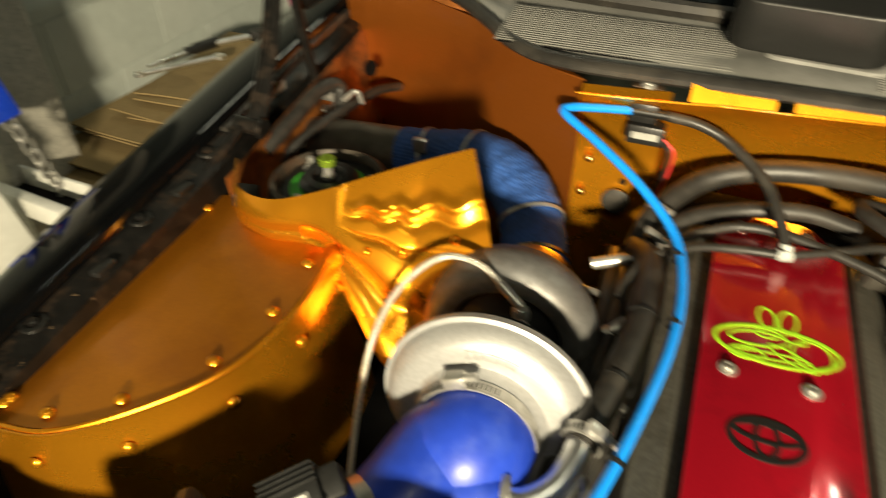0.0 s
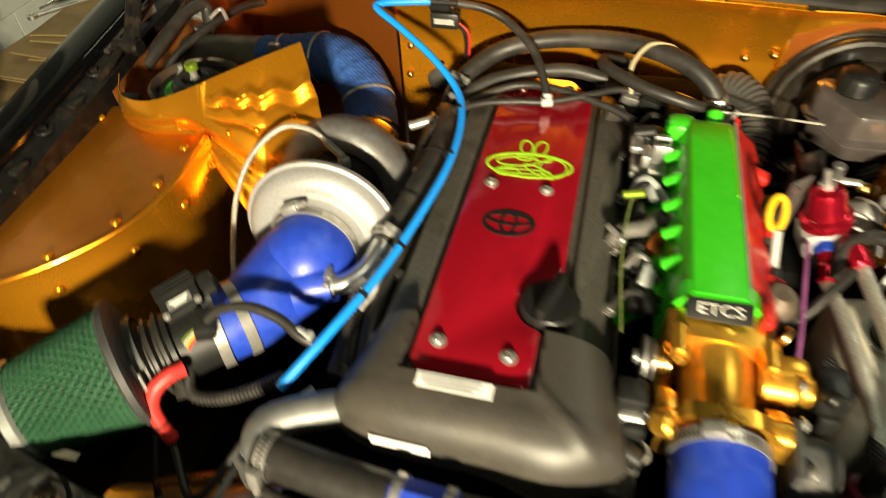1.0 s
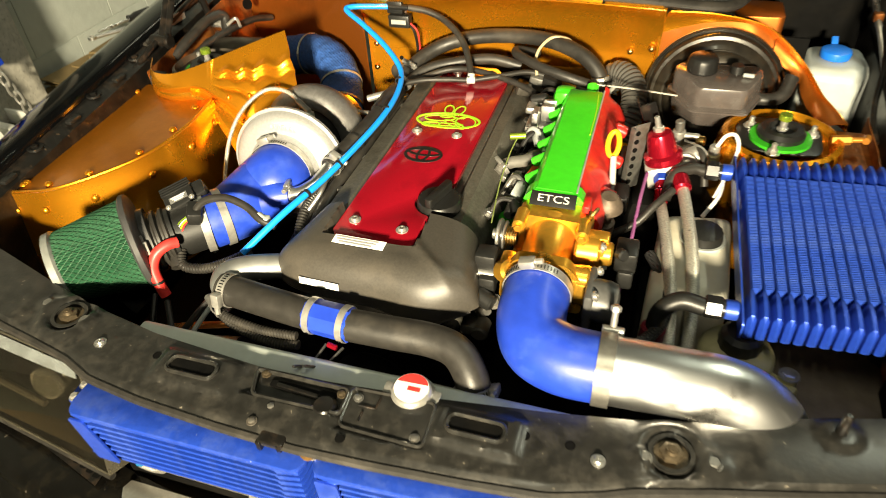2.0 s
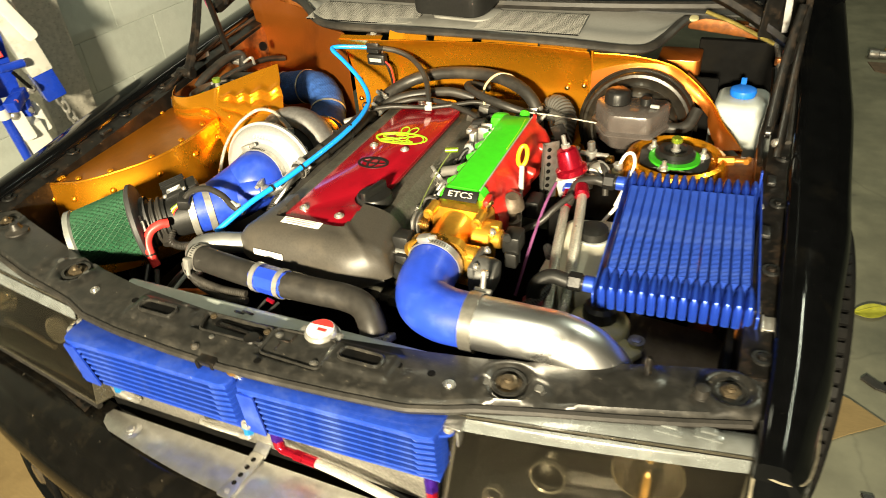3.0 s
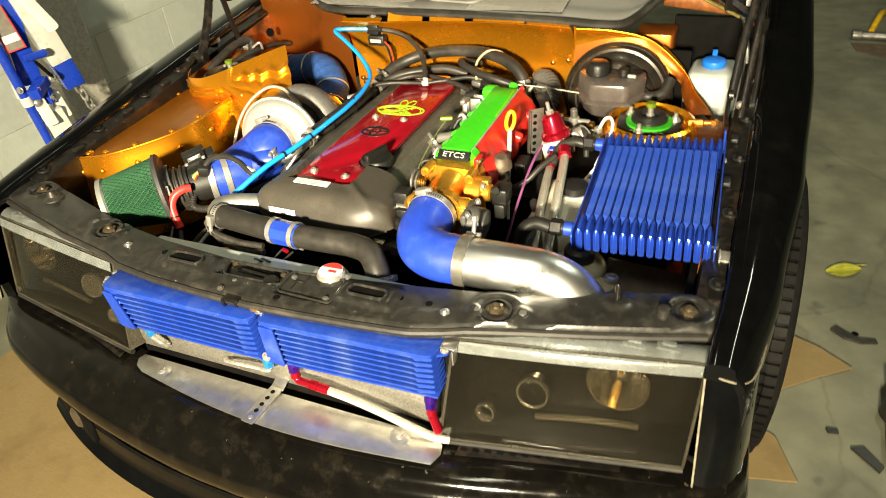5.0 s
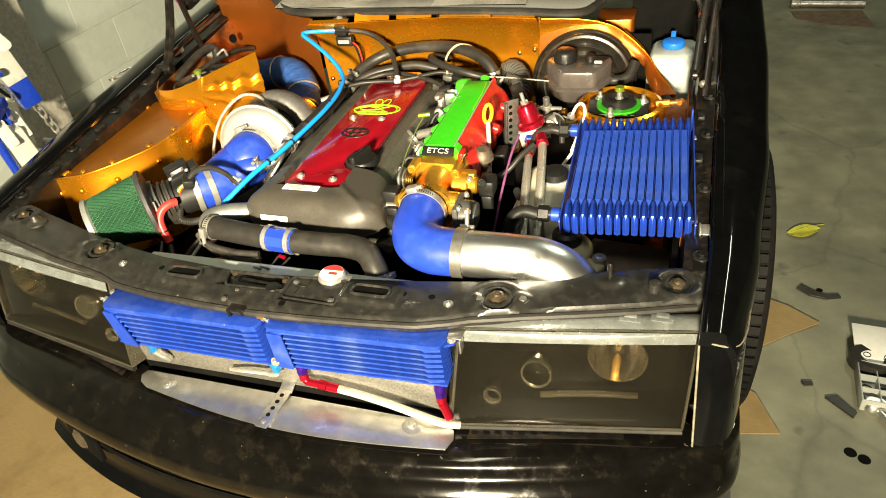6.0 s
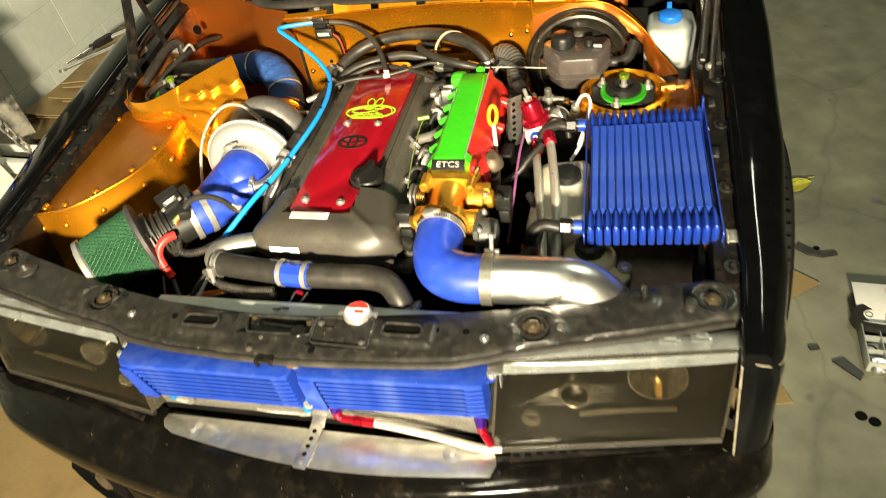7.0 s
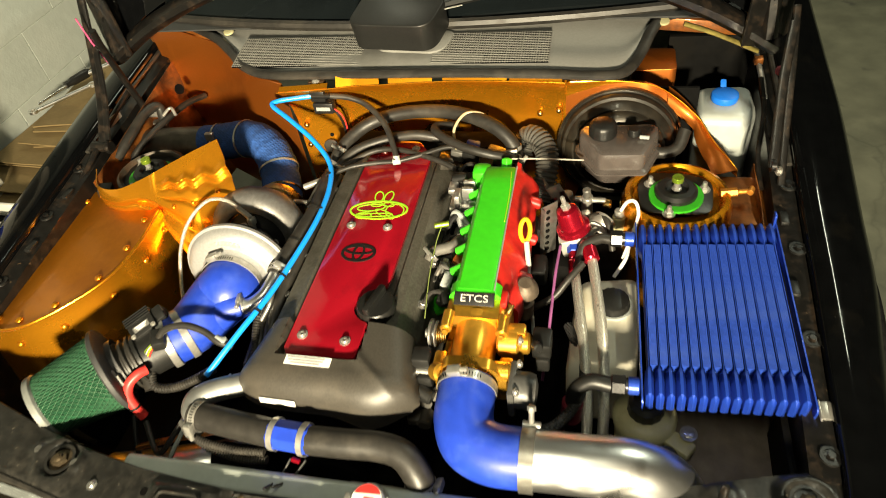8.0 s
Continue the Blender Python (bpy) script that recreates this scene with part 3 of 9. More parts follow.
for i in range(241):
    x = -0.745 + 1.495 * i / 240
    yf, yr = along(FRONT, x), along(REAR, x)
    ringp = [(x, yf - 0.004, 0.572), (x, yf - 0.006, 0.592)]
    for j in range(21):
        v = j / 20
        ringp.append((x, yf + (yr - yf) * v, sup_z(x, v)))
    ringp += [(x, yr + 0.003, 0.592), (x, yr + 0.003, 0.545), (x, yr - 0.01, 0.545), (x, yr - 0.012, 0.585), (x, yf + 0.01, 0.585), (x, yf + 0.008, 0.572)]
    support_rings.append(ringp)
support = part("radiator_support", loft(support_rings), BLACKSATIN, body, "dusty satin black radiator support beam with pressings", sharp=45)
part("edge_trim", sweep([Vector((x, along(FRONT, x) - 0.008, 0.588)) for x in [-0.74 + 1.47 * i / 90 for i in range(91)]], 0.0065, 8), RUBBER, body, "worn black rubber edge strip")
for cx, cy in NUTS:
    part("adjuster_nut", join(hexbolt((cx, cy, 0.5965), (0, 0, 1), 0.013, 0.008), lathe([(0, 0.008), (0.007, 0.008), (0.006, 0.012), (0, 0.012)], (cx, cy, 0.5965), (0, 0, 1), 12),
                              lathe([(0, 0.004), (0.004, 0.004), (0.004, 0.01), (0, 0.01)], (cx, cy, 0.6), (0, 0, 1), 10)), RUST, support)
    part("nut_ring", ring((cx, cy, 0.5985), (0, 0, 1), 0.02, 0.005, 0.005, 32), BLACKSATIN, support)
for cx, cy in ((-0.44, 0.014), (-0.363, 0.0), (0.391, -0.013), (0.463, -0.001)):
    part("bolt", hexbolt((cx, cy, 0.601), (0, 0, 1), 0.007, 0.005), DULLSTEEL, support)
for cx, cy in ((-0.315, -0.029), (0.345, -0.03)):
    part("stud", screw((cx, cy, 0.6), (0, 0, 1), 0.0055), ALU, support)
for cx, cy in SLOTS:
    part("slot", prism(rounded([(cx - 0.03, cy - 0.009), (cx + 0.03, cy - 0.009), (cx + 0.03, cy + 0.009), (cx - 0.03, cy + 0.009)], 0.009), 0.6065, 0.6075), DARK, support)
    part("slot_rim", sweep([Vector((p[0], p[1], 0.6075)) for p in rounded([(cx - 0.034, cy - 0.012), (cx + 0.034, cy - 0.012), (cx + 0.034, cy + 0.012), (cx - 0.034, cy + 0.012)], 0.012)], 0.003, 6, closed=True), BLACKSATIN, support)
part("latch_slot", prism(rounded([(-0.06, -0.03), (0.02, -0.034), (0.03, -0.026), (0.028, -0.018), (-0.06, -0.02)], 0.004), 0.5935, 0.5952), DARK, support)
part("latch_rim", sweep([Vector((x, y, 0.5985)) for x, y in rounded([(-0.085, -0.012), (0.044, -0.012), (0.045, -0.048), (-0.072, -0.05)], 0.008)], 0.003, 6, closed=True), BLACKSATIN, support)
part("latch_lever", join(lathe([(0, 0.006), (0.012, 0.005), (0.016, 0.0), (0.016, -0.004)], (0.022, -0.042, 0.597), (0, 0, 1), 20), box((-0.02, -0.028, 0.5965), (0.06, 0.005, 0.003), 0.001, pose(0, 0, 0, 0, 0, -4))), RAIL, support, "dusty latch lever on a round pivot")
part("latch_panel", prism(rounded([(0.046, -0.008), (0.152, -0.004), (0.154, -0.066), (0.05, -0.063)], 0.008), 0.595, 0.5985, 0.001), BLACKSATIN, support)
part("latch_panel_rim", sweep([Vector((x, y, 0.599)) for x, y in rounded([(0.046, -0.008), (0.152, -0.004), (0.154, -0.066), (0.05, -0.063)], 0.008)], 0.0022, 6, closed=True), BLACKSATIN, support)
for x0, y0, x1, y1 in ((0.062, -0.03, 0.084, -0.03), (0.084, -0.03, 0.084, -0.012), (0.07, -0.052, 0.07, -0.038)):
    part("latch_groove", rod((x0, y0, 0.599), (x1, y1, 0.599), 0.0016, 6), RAIL, support)
part("safety_hook", join(box((-0.019, -0.091, 0.5925), (0.034, 0.03, 0.008), 0.003), box((-0.034, -0.102, 0.586), (0.007, 0.012, 0.016), 0.002), box((-0.008, -0.102, 0.588), (0.007, 0.01, 0.012), 0.002)), RAIL, support, "black folded catch bracket")
part("washer_tab", ring((0.027, -0.098, 0.588), (0, -0.3, 1), 0.006, 0.003, 0.005, 18), mat("rusty_washer", (0.16, 0.09, 0.03), 0.6, 0.4, 0.3, 120), support, "rusty round tab")
for p in ((-0.07, -0.016), (0.036, -0.02), (0.058, -0.02), (0.142, -0.056), (-0.04, -0.06), (-0.052, -0.085)):
    part("bolt", hexbolt((p[0], p[1], 0.5985), (0, 0, 1), 0.0045, 0.003), RUST if p[0] in (-0.07, 0.036) else DULLSTEEL, support)
for cx, cy in ((0.262, -0.02), (-0.225, -0.028), (0.313, -0.019), (0.519, 0.019), (0.06, -0.08)):
    part("hole", lathe([(0, 0), (0.006, 0), (0.006, 0.0006), (0, 0.0006)], (cx, cy, 0.6), (0, 0, 1), 14), DARK, support)
part("bump_stop", join(lathe([(0, -0.008), (0.02, -0.008), (0.02, -0.004), (0.012, -0.001), (0.006, 0.0), (0.005, 0.028), (0.003, 0.032), (0, 0.032)], (0.594, 0.073, 0.604), (0, 0, 1), 18)), RAIL, support, "upright threaded stud")
part("bump_stop", lathe([(0, -0.006), (0.016, -0.006), (0.012, 0.0), (0.010, 0.001), (0.009, 0.014), (0, 0.016)], (0.665, 0.06, 0.602), (0, 0, 1), 18), RUBBER, support)
part("bump_stop", lathe([(0, -0.008), (0.024, -0.008), (0.022, 0.004), (0.012, 0.009), (0.008, 0.02), (0, 0.022)], (-0.615, 0.062, 0.602), (0, 0, 1), 18), RUBBER, support)

# bay floor and rails, coloured near black for the deep shade down there
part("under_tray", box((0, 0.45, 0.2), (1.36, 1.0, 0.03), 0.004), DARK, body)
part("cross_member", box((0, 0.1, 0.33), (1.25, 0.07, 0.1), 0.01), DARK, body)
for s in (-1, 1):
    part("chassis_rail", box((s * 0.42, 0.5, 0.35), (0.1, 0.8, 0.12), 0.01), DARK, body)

# firewall of the bay
XF = [(-0.27, 0.835), (-0.1, 0.862), (0.1, 0.868), (0.34, 0.862)]


def fire(u, v):
    x = -0.27 + 0.61 * u
    y = along(XF, x)
    z = 0.38 + 0.37 * v
    if v > 0.8:
        t = (v - 0.8) / 0.2
        z = 0.676 + 0.108 * t + 0.012 * math.sin(t * math.pi)
        y -= 0.055 * t * t + 0.006 * math.sin(t * math.pi)
    z += 0.004 * math.sin(9 * x) * v
    return (x, y + 0.003 * math.sin(22 * x) * (1 - v), z)


part("firewall", surface(fire, 48, 40, 0.0016), GOLD, body, "candy gold painted firewall with a rolled top edge")
for x0, x1, h in ((-0.265, -0.16, 0.006), (-0.14, -0.045, 0.02), (-0.025, 0.07, 0.02), (0.092, 0.225, 0.016), (0.23, 0.335, 0.008)):
    def lip(u, v, x0=x0, x1=x1, h=h):
        x = x0 + (x1 - x0) * u
        return (x, along(XF, x) - 0.055 + 0.012 * v, 0.782 + 0.004 * math.sin(9 * x) + h * v + 0.003)
    part("lip", surface(lip, 10, 4, 0.0014), GOLD, body)
BOO = [(0.34, 0.858, 0.78), (0.42, 0.866, 0.777), (0.5, 0.876, 0.76), (0.55, 0.878, 0.728), (0.596, 0.865, 0.688), (0.632, 0.82, 0.652), (0.658, 0.78, 0.638), (0.678, 0.742, 0.628)]
boo = spline(BOO, 10)


def arch_r(u, v):
    p = boo[min(len(boo) - 1, round(u * (len(boo) - 1)))]
    roll = math.sin(min(1, v * 3) * math.pi / 2)
    k = max(0, u - 0.5) / 0.5
    deep = 0.34 * max(0, 1 - u / 0.3) ** 1.5 + 0.03 * (1 - k)
    return (p.x + 0.01 * (1 - roll) * (1 - k), p.y - 0.04 * (1 - roll) * (1 - k) - 0.012 * v, p.z - deep * v * v - 0.012 * roll)


part("panel_lip", surface(lambda u, v: arch_r(u, v * 0.34), len(boo) - 1, 6, 0.0016), GOLD, body, "gold rolled lip of the booster panel")
# below the lip the panel's colour carries the lip's shade
part("firewall_panel", surface(lambda u, v: arch_r(u, 0.34 + 0.66 * v), len(boo) - 1, 12, 0.0016), COPPER_SHADE, body, "curved panel round the brake booster, coloured copper-brown for shade")


def arch_band(u, v):
    p = boo[min(len(boo) - 1, round((0.42 + 0.58 * u) * (len(boo) - 1)))]
    k = max(0, u - 0.3) / 0.7
    crease = 0.005 * math.sin(v * math.pi)
    return (p.x - (0.002 + 0.046 * k ** 0.7) * v, p.y - 0.022 * v - crease, p.z - (0.03 - 0.032 * k) * v + crease)


# band toned down to copper: its shade is in the colour
part("arch_band", surface(arch_band, 36, 8, 0.002), COPPER_SHADE, body, "gold band running down to the strut tower, darkened to copper for shade")
# added dark panel: the shaded void behind the booster
part("shade_panel", box((0.475, 0.912, 0.56), (0.27, 0.01, 0.3), 0.003), DARK, body)
part("seam", tube([(0.338, 0.852, 0.778), (0.337, 0.856, 0.7), (0.337, 0.852, 0.60)], 0.005, 8, 6), GOLD, body)
for c in ((0.006, 0.854, 0.73), (0.31, 0.854, 0.735), (0.325, 0.852, 0.69), (0.285, 0.856, 0.68), (-0.25, 0.829, 0.725), (-0.25, 0.829, 0.665), (-0.255, 0.829, 0.61)):
    part("stud", rivet(c, (0, -1, 0.2), 0.0048), BRASS, body)
for c in ((0.05, 0.858, 0.725), (-0.04, 0.859, 0.735), (0.13, 0.86, 0.725), (0.2, 0.861, 0.725), (-0.2, 0.843, 0.63)):
    part("hole", lathe([(0, 0), (0.0045, 0), (0.0045, 0.002), (0, 0.002)], c, (0, -1, 0.2), 10), DARK, body)
part("grommet", lathe([(0, 0), (0.02, 0), (0.02, 0.003), (0.012, 0.005), (0, 0.005)], (-0.205, 0.838, 0.60), (0, -1, 0), 18), RUBBER, body)

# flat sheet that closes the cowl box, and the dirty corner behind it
part("bulkhead_sheet", poly_sheet([(-0.268, 0.812, 0.40), (-0.268, 0.808, 0.784), (-0.32, 0.835, 0.782), (-0.40, 0.93, 0.776), (-0.49, 1.0, 0.776), (-0.6, 1.05, 0.78), (-0.70, 1.075, 0.796), (-0.757, 1.088, 0.796), (-0.745, 1.085, 0.66), (-0.70, 1.05, 0.55), (-0.66, 1.03, 0.40)], 0.002), COPPER_SHADE, body, "flat satin copper-brown bulkhead sheet")


def corner(u, v):
    x = -0.78 + 0.3 * u
    return (x, 1.12 - 0.1 * u + 0.012 * math.sin(20 * v + 8 * u), 0.4 + 0.42 * v + 0.01 * math.sin(25 * u))


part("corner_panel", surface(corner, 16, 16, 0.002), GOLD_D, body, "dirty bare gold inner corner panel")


def side_l(u, v):
    y = 0.62 + 0.5 * u
    x = -0.70 - 0.02 * u + 0.10 * v ** 1.6 + 0.008 * math.sin(30 * u) * math.sin(12 * v)
    return (x, y, z_f(y) - 0.03 - 0.3 * v)


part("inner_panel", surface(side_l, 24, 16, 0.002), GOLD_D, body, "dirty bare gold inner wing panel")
for c, r in (((-0.66, 0.98, 0.67), 0.013), ((-0.64, 0.86, 0.58), 0.016)):
    part("hole", lathe([(0, 0), (r, 0), (r, 0.004), (0, 0.004)], c, (1, -0.3, 0.3), 16), DARK, body)


def wing_r(u, v):
    y = 0.24 + 0.5 * u
    return (0.705 - 0.05 * v ** 2 - 0.05 * max(0, v - 0.7), y, z_f(y) - 0.045 - 0.3 * v + 0.004 * math.sin(18 * u))


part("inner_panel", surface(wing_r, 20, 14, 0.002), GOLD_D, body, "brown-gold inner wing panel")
# near-black panel put where the cooler shades the inner wing
part("shade_panel", box((0.695, 0.18, 0.43), (0.012, 0.12, 0.3), 0.004), DARK, body)
part("shelf", join(box((0.68, 0.66, 0.615), (0.1, 0.14, 0.012), 0.004), box((0.635, 0.66, 0.56), (0.012, 0.14, 0.1), 0.004)), GOLD_D, body)
part("battery_tray", box((0.62, 0.20, 0.50), (0.16, 0.2, 0.012), 0.004, pose(0, 0, 0, 4, 4, 0)), mat("brown_dusty_tray", (0.15, 0.122, 0.095), 0.6, 0, 0.2, 40, 0.1, 200, 0, (0.09, 0.075, 0.055), 0.45, 8, 0.8), body)
# two added near-black panels for the shade behind the washer bottle
part("shade_panel", box((0.66, 1.06, 0.6), (0.22, 0.02, 0.3), 0.004), DARK, body)
part("shade_panel", box((0.735, 0.93, 0.55), (0.012, 0.3, 0.3), 0.004), DARK, body)
part("duct_panel", prism(rounded([(0.47, 0.935), (0.563, 0.94), (0.563, 1.03), (0.47, 1.03)], 0.012), 0.62, 0.735, 0.006), COPPER_SHADE, body, "gold ledge beside the cowl")
part("ledge", box((0.62, 1.035, 0.785), (0.2, 0.03, 0.03), 0.005, pose(0, 0, 0, 0, 6, 0)), GOLD_D, body)

# the gold wheel-arch sheet: top, rolled edge, skirt and rivets
EDGE = [(-0.735, 0.23), (-0.68, 0.227), (-0.62, 0.236), (-0.553, 0.281), (-0.497, 0.348), (-0.479, 0.437), (-0.486, 0.535)]
edge = spline([(x, y, 0) for x, y in EDGE], 8)


def arch_z(x, y):
    return 0.6 + 0.16 * (x + 0.72) + 0.04 * (y - 0.24) + 0.003 * math.sin(9 * x + 1)


top_poly = [(p.x, p.y, arch_z(p.x, p.y)) for p in edge] + [(x, y, arch_z(x, y)) for x, y in ((-0.5, 0.556), (-0.546, 0.552), (-0.591, 0.552), (-0.64, 0.568), (-0.67, 0.597), (-0.705, 0.625), (-0.735, 0.62))]
part("arch_sheet", poly_sheet(top_poly, 0.002), SHEET, body, "flat satin gold wheel-arch cover sheet", flat=True)


def skirt(u, v):
    p = edge[round(u * (len(edge) - 1))]
    q = edge[min(len(edge) - 1, round(u * (len(edge) - 1)) + 1)]
    o = edge[max(0, round(u * (len(edge) - 1)) - 1)]
    n = (q - o).cross(Vector((0, 0, 1))).normalized()
    z = arch_z(p.x, p.y)
    if v < 0.15:
        return (p.x + n.x * 0.004, p.y + n.y * 0.004, z + 0.003 - 0.02 * v)
    t = (v - 0.15) / 0.85
    return (p.x + n.x * (0.004 + 0.03 * t), p.y + n.y * (0.004 + 0.03 * t), z - 0.22 * t)


part("arch_skirt", surface(skirt, len(edge) - 1, 14, 0.002), GOLD, body, "gold riveted wheel-arch skirt")
part("arch_bead", sweep([Vector((p.x, p.y, arch_z(p.x, p.y) + 0.002)) for p in edge], 0.0032, 8), GOLD, body)
for i in (4, 13, 22, 31, 39, 46):
    p = edge[i]
    a, b = edge[i - 1], edge[min(len(edge) - 1, i + 1)]
    n = (b - a).cross(Vector((0, 0, 1))).normalized()
    q = p - n * 0.022
    part("rivet", rivet((q.x, q.y, arch_z(q.x, q.y) + 0.002), (0, 0, 1), 0.0058), GOLD, body)
    k = p + n * 0.0115
    part("rivet", rivet((k.x, k.y, arch_z(p.x, p.y) - 0.032), n, 0.0058), GOLD, body)
part("rivet", rivet((-0.705, 0.256, arch_z(-0.705, 0.256) + 0.002), (0, 0, 1), 0.0058), GOLD, body)
part("rivet", rivet((-0.715, 0.59, arch_z(-0.715, 0.59) + 0.002), (0, 0, 1), 0.0058), GOLD, body)

# strut towers
TOWER_DIRTY = mat("dirty_tower_metal", (0.055, 0.045, 0.034), 0.45, 0.4, 0.25, 60, 0.1, 200, 0, (0.12, 0.045, 0.012), 0.35, 10, 0.6)


def tower(s, cx, cy, cz):
    prof = [(0.105, -0.22), (0.103, -0.05), (0.1, -0.02), (0.094, 0.0), (0.086, 0.004), (0.08, -0.002), (0.078, -0.014), (0.045, -0.02), (0.045, -0.05)]
    if s < 0:
        prof = [(r * 0.8, h) for r, h in prof]
    part("strut_tower", lathe(prof, (cx, cy, cz), (0, 0, 1), 48), GOLD if s > 0 else TOWER_DIRTY, body, "gold painted strut tower" if s > 0 else "dirty dark strut tower top")


tower(-1, -0.548, 0.638, 0.676)
tower(1, 0.558, 0.64, 0.648)
TOPE = spline([(-0.684, 0.632, 0.68), (-0.64, 0.572, 0.683), (-0.58, 0.553, 0.69), (-0.522, 0.566, 0.706), (-0.465, 0.59, 0.726), (-0.408, 0.615, 0.745), (-0.352, 0.636, 0.763)], 20)
BOTE = spline([(-0.69, 0.622, 0.622), (-0.65, 0.572, 0.629), (-0.588, 0.545, 0.636), (-0.512, 0.54, 0.64), (-0.448, 0.5, 0.60), (-0.385, 0.47, 0.55), (-0.33, 0.52, 0.555)], 20)


def flap(u, v):
    k = round(u * (len(TOPE) - 1))
    a, b = TOPE[k], BOTE[k]
    p = a.lerp(b, v)
    bulge = 0.007 * math.sin(v * math.pi)
    if u > 0.6:
        k2 = min(1, (u - 0.6) * 14)
        for v0, wide, high in ((0.2 + 0.018 * math.sin(u * 62), 0.028, 0.0065), (0.29 + 0.018 * math.sin(u * 62), 0.02, -0.004), (0.42 + 0.012 * math.sin(u * 40), 0.02, -0.0045)):
            bulge += high * math.exp(-((v - v0) / wide) ** 2) * k2
    bulge += 0.004 * math.exp(-((u - 0.58) / 0.012) ** 2) * max(0, 1 - v * 2.2)
    bulge -= 0.014 * math.exp(-((v - 0.72) / 0.1) ** 2) * (1 if u > 0.45 else 0.2)
    x = p.x + bulge * 0.2 + (0.055 * math.sin(min(1, v * 1.3) * math.pi * 0.5) * max(0, (u - 0.85) / 0.15))
    y = p.y - bulge - 0.03 * max(0, (u - 0.85) / 0.15) * min(1, v * 2)
    return (x, y, p.z + bulge * 0.3)


part("tower_flap", surface(flap, len(TOPE) - 1, 80, 0.0016), GOLD, body, "gold pressed sheet flap beside the strut tower")
def on_flap(u, v):
    return Vector(flap(u, v)) + Vector((0.0, -0.002, 0.001))


for u, v in ((0.7, 0.5), (0.82, 0.42), (0.9, 0.6), (0.78, 0.66), (0.93, 0.35)):
    part("rivet", rivet(on_flap(u, v), (0.25, -0.85, 0.5), 0.004), GOLD, body)

# cowl with grille, seal, and windscreen
def cowl_z(x, y):
    return 0.796 + 0.12 * (y - 0.82) - 0.02 * (x / 0.6) ** 2


COW = [(-0.60, 1.05), (-0.5, 0.985), (-0.43, 0.92), (-0.37, 0.86), (-0.29, 0.828), (-0.1, 0.822), (0.1, 0.822), (0.3, 0.822), (0.38, 0.82), (0.43, 0.824), (0.46, 0.842), (0.485, 0.9), (0.505, 0.97), (0.53, 1.02), (0.57, 1.036), (0.62, 1.04)]


def cowl(u, v):
    x = -0.60 + 1.22 * u
    y0 = along(COW, x) + 0.006
    y = y0 + (1.10 - y0) * v
    return (x, y, cowl_z(x, y) + 0.006 * math.sin(math.pi * min(1, v * 3)))


part("cowl_panel", surface(cowl, 60, 16, 0.004), GREYCOWL, body, "dusty grey plastic cowl panel")
part("cowl_seal", sweep(spline([(x, y, cowl_z(x, y) + 0.004) for x, y in COW], 6), 0.012, 10, flat=0.8), RUBBER, body, "black rubber cowl seal")
GRILLE = mat("dull_grille_mesh", (0.15, 0.148, 0.135), 0.5, 0, 0.1, 90)
for x0, x1 in ((-0.40, -0.10), (0.06, 0.305)):
    xm = (x0 + x1) / 2
    grille = part("grille", join(*[box((xm, y, cowl_z(xm, y) + 0.0078), (x1 - x0, 0.0009, 0.0014), 0) for y in [0.855 + 0.0058 * k for k in range(18)]]), GRILLE, body, "fine meshed air grille")
    grille["kind"] = "stuff"
    part("grille_backing", box((xm, 0.905, cowl_z(xm, 0.905) + 0.0062), (x1 - x0, 0.106, 0.001), 0, pose(0, 0, 0, 8, 0, 0)), DARK, grille)
    n = int((x1 - x0) / 0.0052)
    part("grille_mesh", join(*[box((x0 + (x1 - x0) * k / n, 0.905, cowl_z(xm, 0.905) + 0.0078), (0.0009 if k % 6 else 0.0024, 0.104, 0.0014), 0, pose(0, 0, 0, 8, 0, 0)) for k in range(n + 1)]), GRILLE, grille)["kind"] = "stuff"
for x in (-0.47, 0.53):
    part("cowl_fastener", lathe([(0, 0), (0.013, 0), (0.012, 0.004), (0.005, 0.005), (0, 0.004)], (x, 1.0, cowl_z(x, 1.0) + 0.008), (0, -0.2, 1), 16), CREAM, body)
part("windscreen", surface(lambda u, v: (-0.68 + 1.36 * u, 1.07 + 0.75 * v - 0.08 * (1 - (2 * u - 1) ** 2) * (1 - v), 0.83 + 0.52 * v), 24, 8, 0.006), SCREEN, body, "dark windscreen glass")
part("screen_seal", sweep(spline([(-0.68 + 1.36 * k / 12, 1.06 - 0.08 * (1 - (2 * k / 12 - 1) ** 2), 0.828) for k in range(13)], 3), 0.012, 8), RUBBER, body)
part("scuttle", surface(lambda u, v: (-0.68 + 1.36 * u, 1.0 + 0.16 * v, 0.822 + 0.016 * v), 16, 4, 0.004), mat("black_scuttle", (0.035, 0.036, 0.036), 0.5, 0, 0.1, 80, 0.05, 200), body)
for s in (-1, 1):
    part("pillar", sweep(spline([(s * 0.735, 1.08, 0.80), (s * 0.70, 1.35, 1.02), (s * 0.66, 1.7, 1.27)], 8), 0.035, 12), BLACKGLOSS, body)
part("roof", surface(lambda u, v: (-0.62 + 1.24 * u, 1.75 + 1.2 * v, 1.33 + 0.05 * math.sin(math.pi * u) + 0.03 * math.sin(math.pi * v)), 12, 10, 0.01), BLACKGLOSS, body)
for s in (-1, 1):
    part("body_side", surface(lambda u, v, s=s: (s * (0.875 - 0.16 * max(0, v - 0.55) / 0.45), 1.45 + 1.6 * u, 0.2 + 1.1 * v), 8, 12, 0.01), BLACKGLOSS, body)

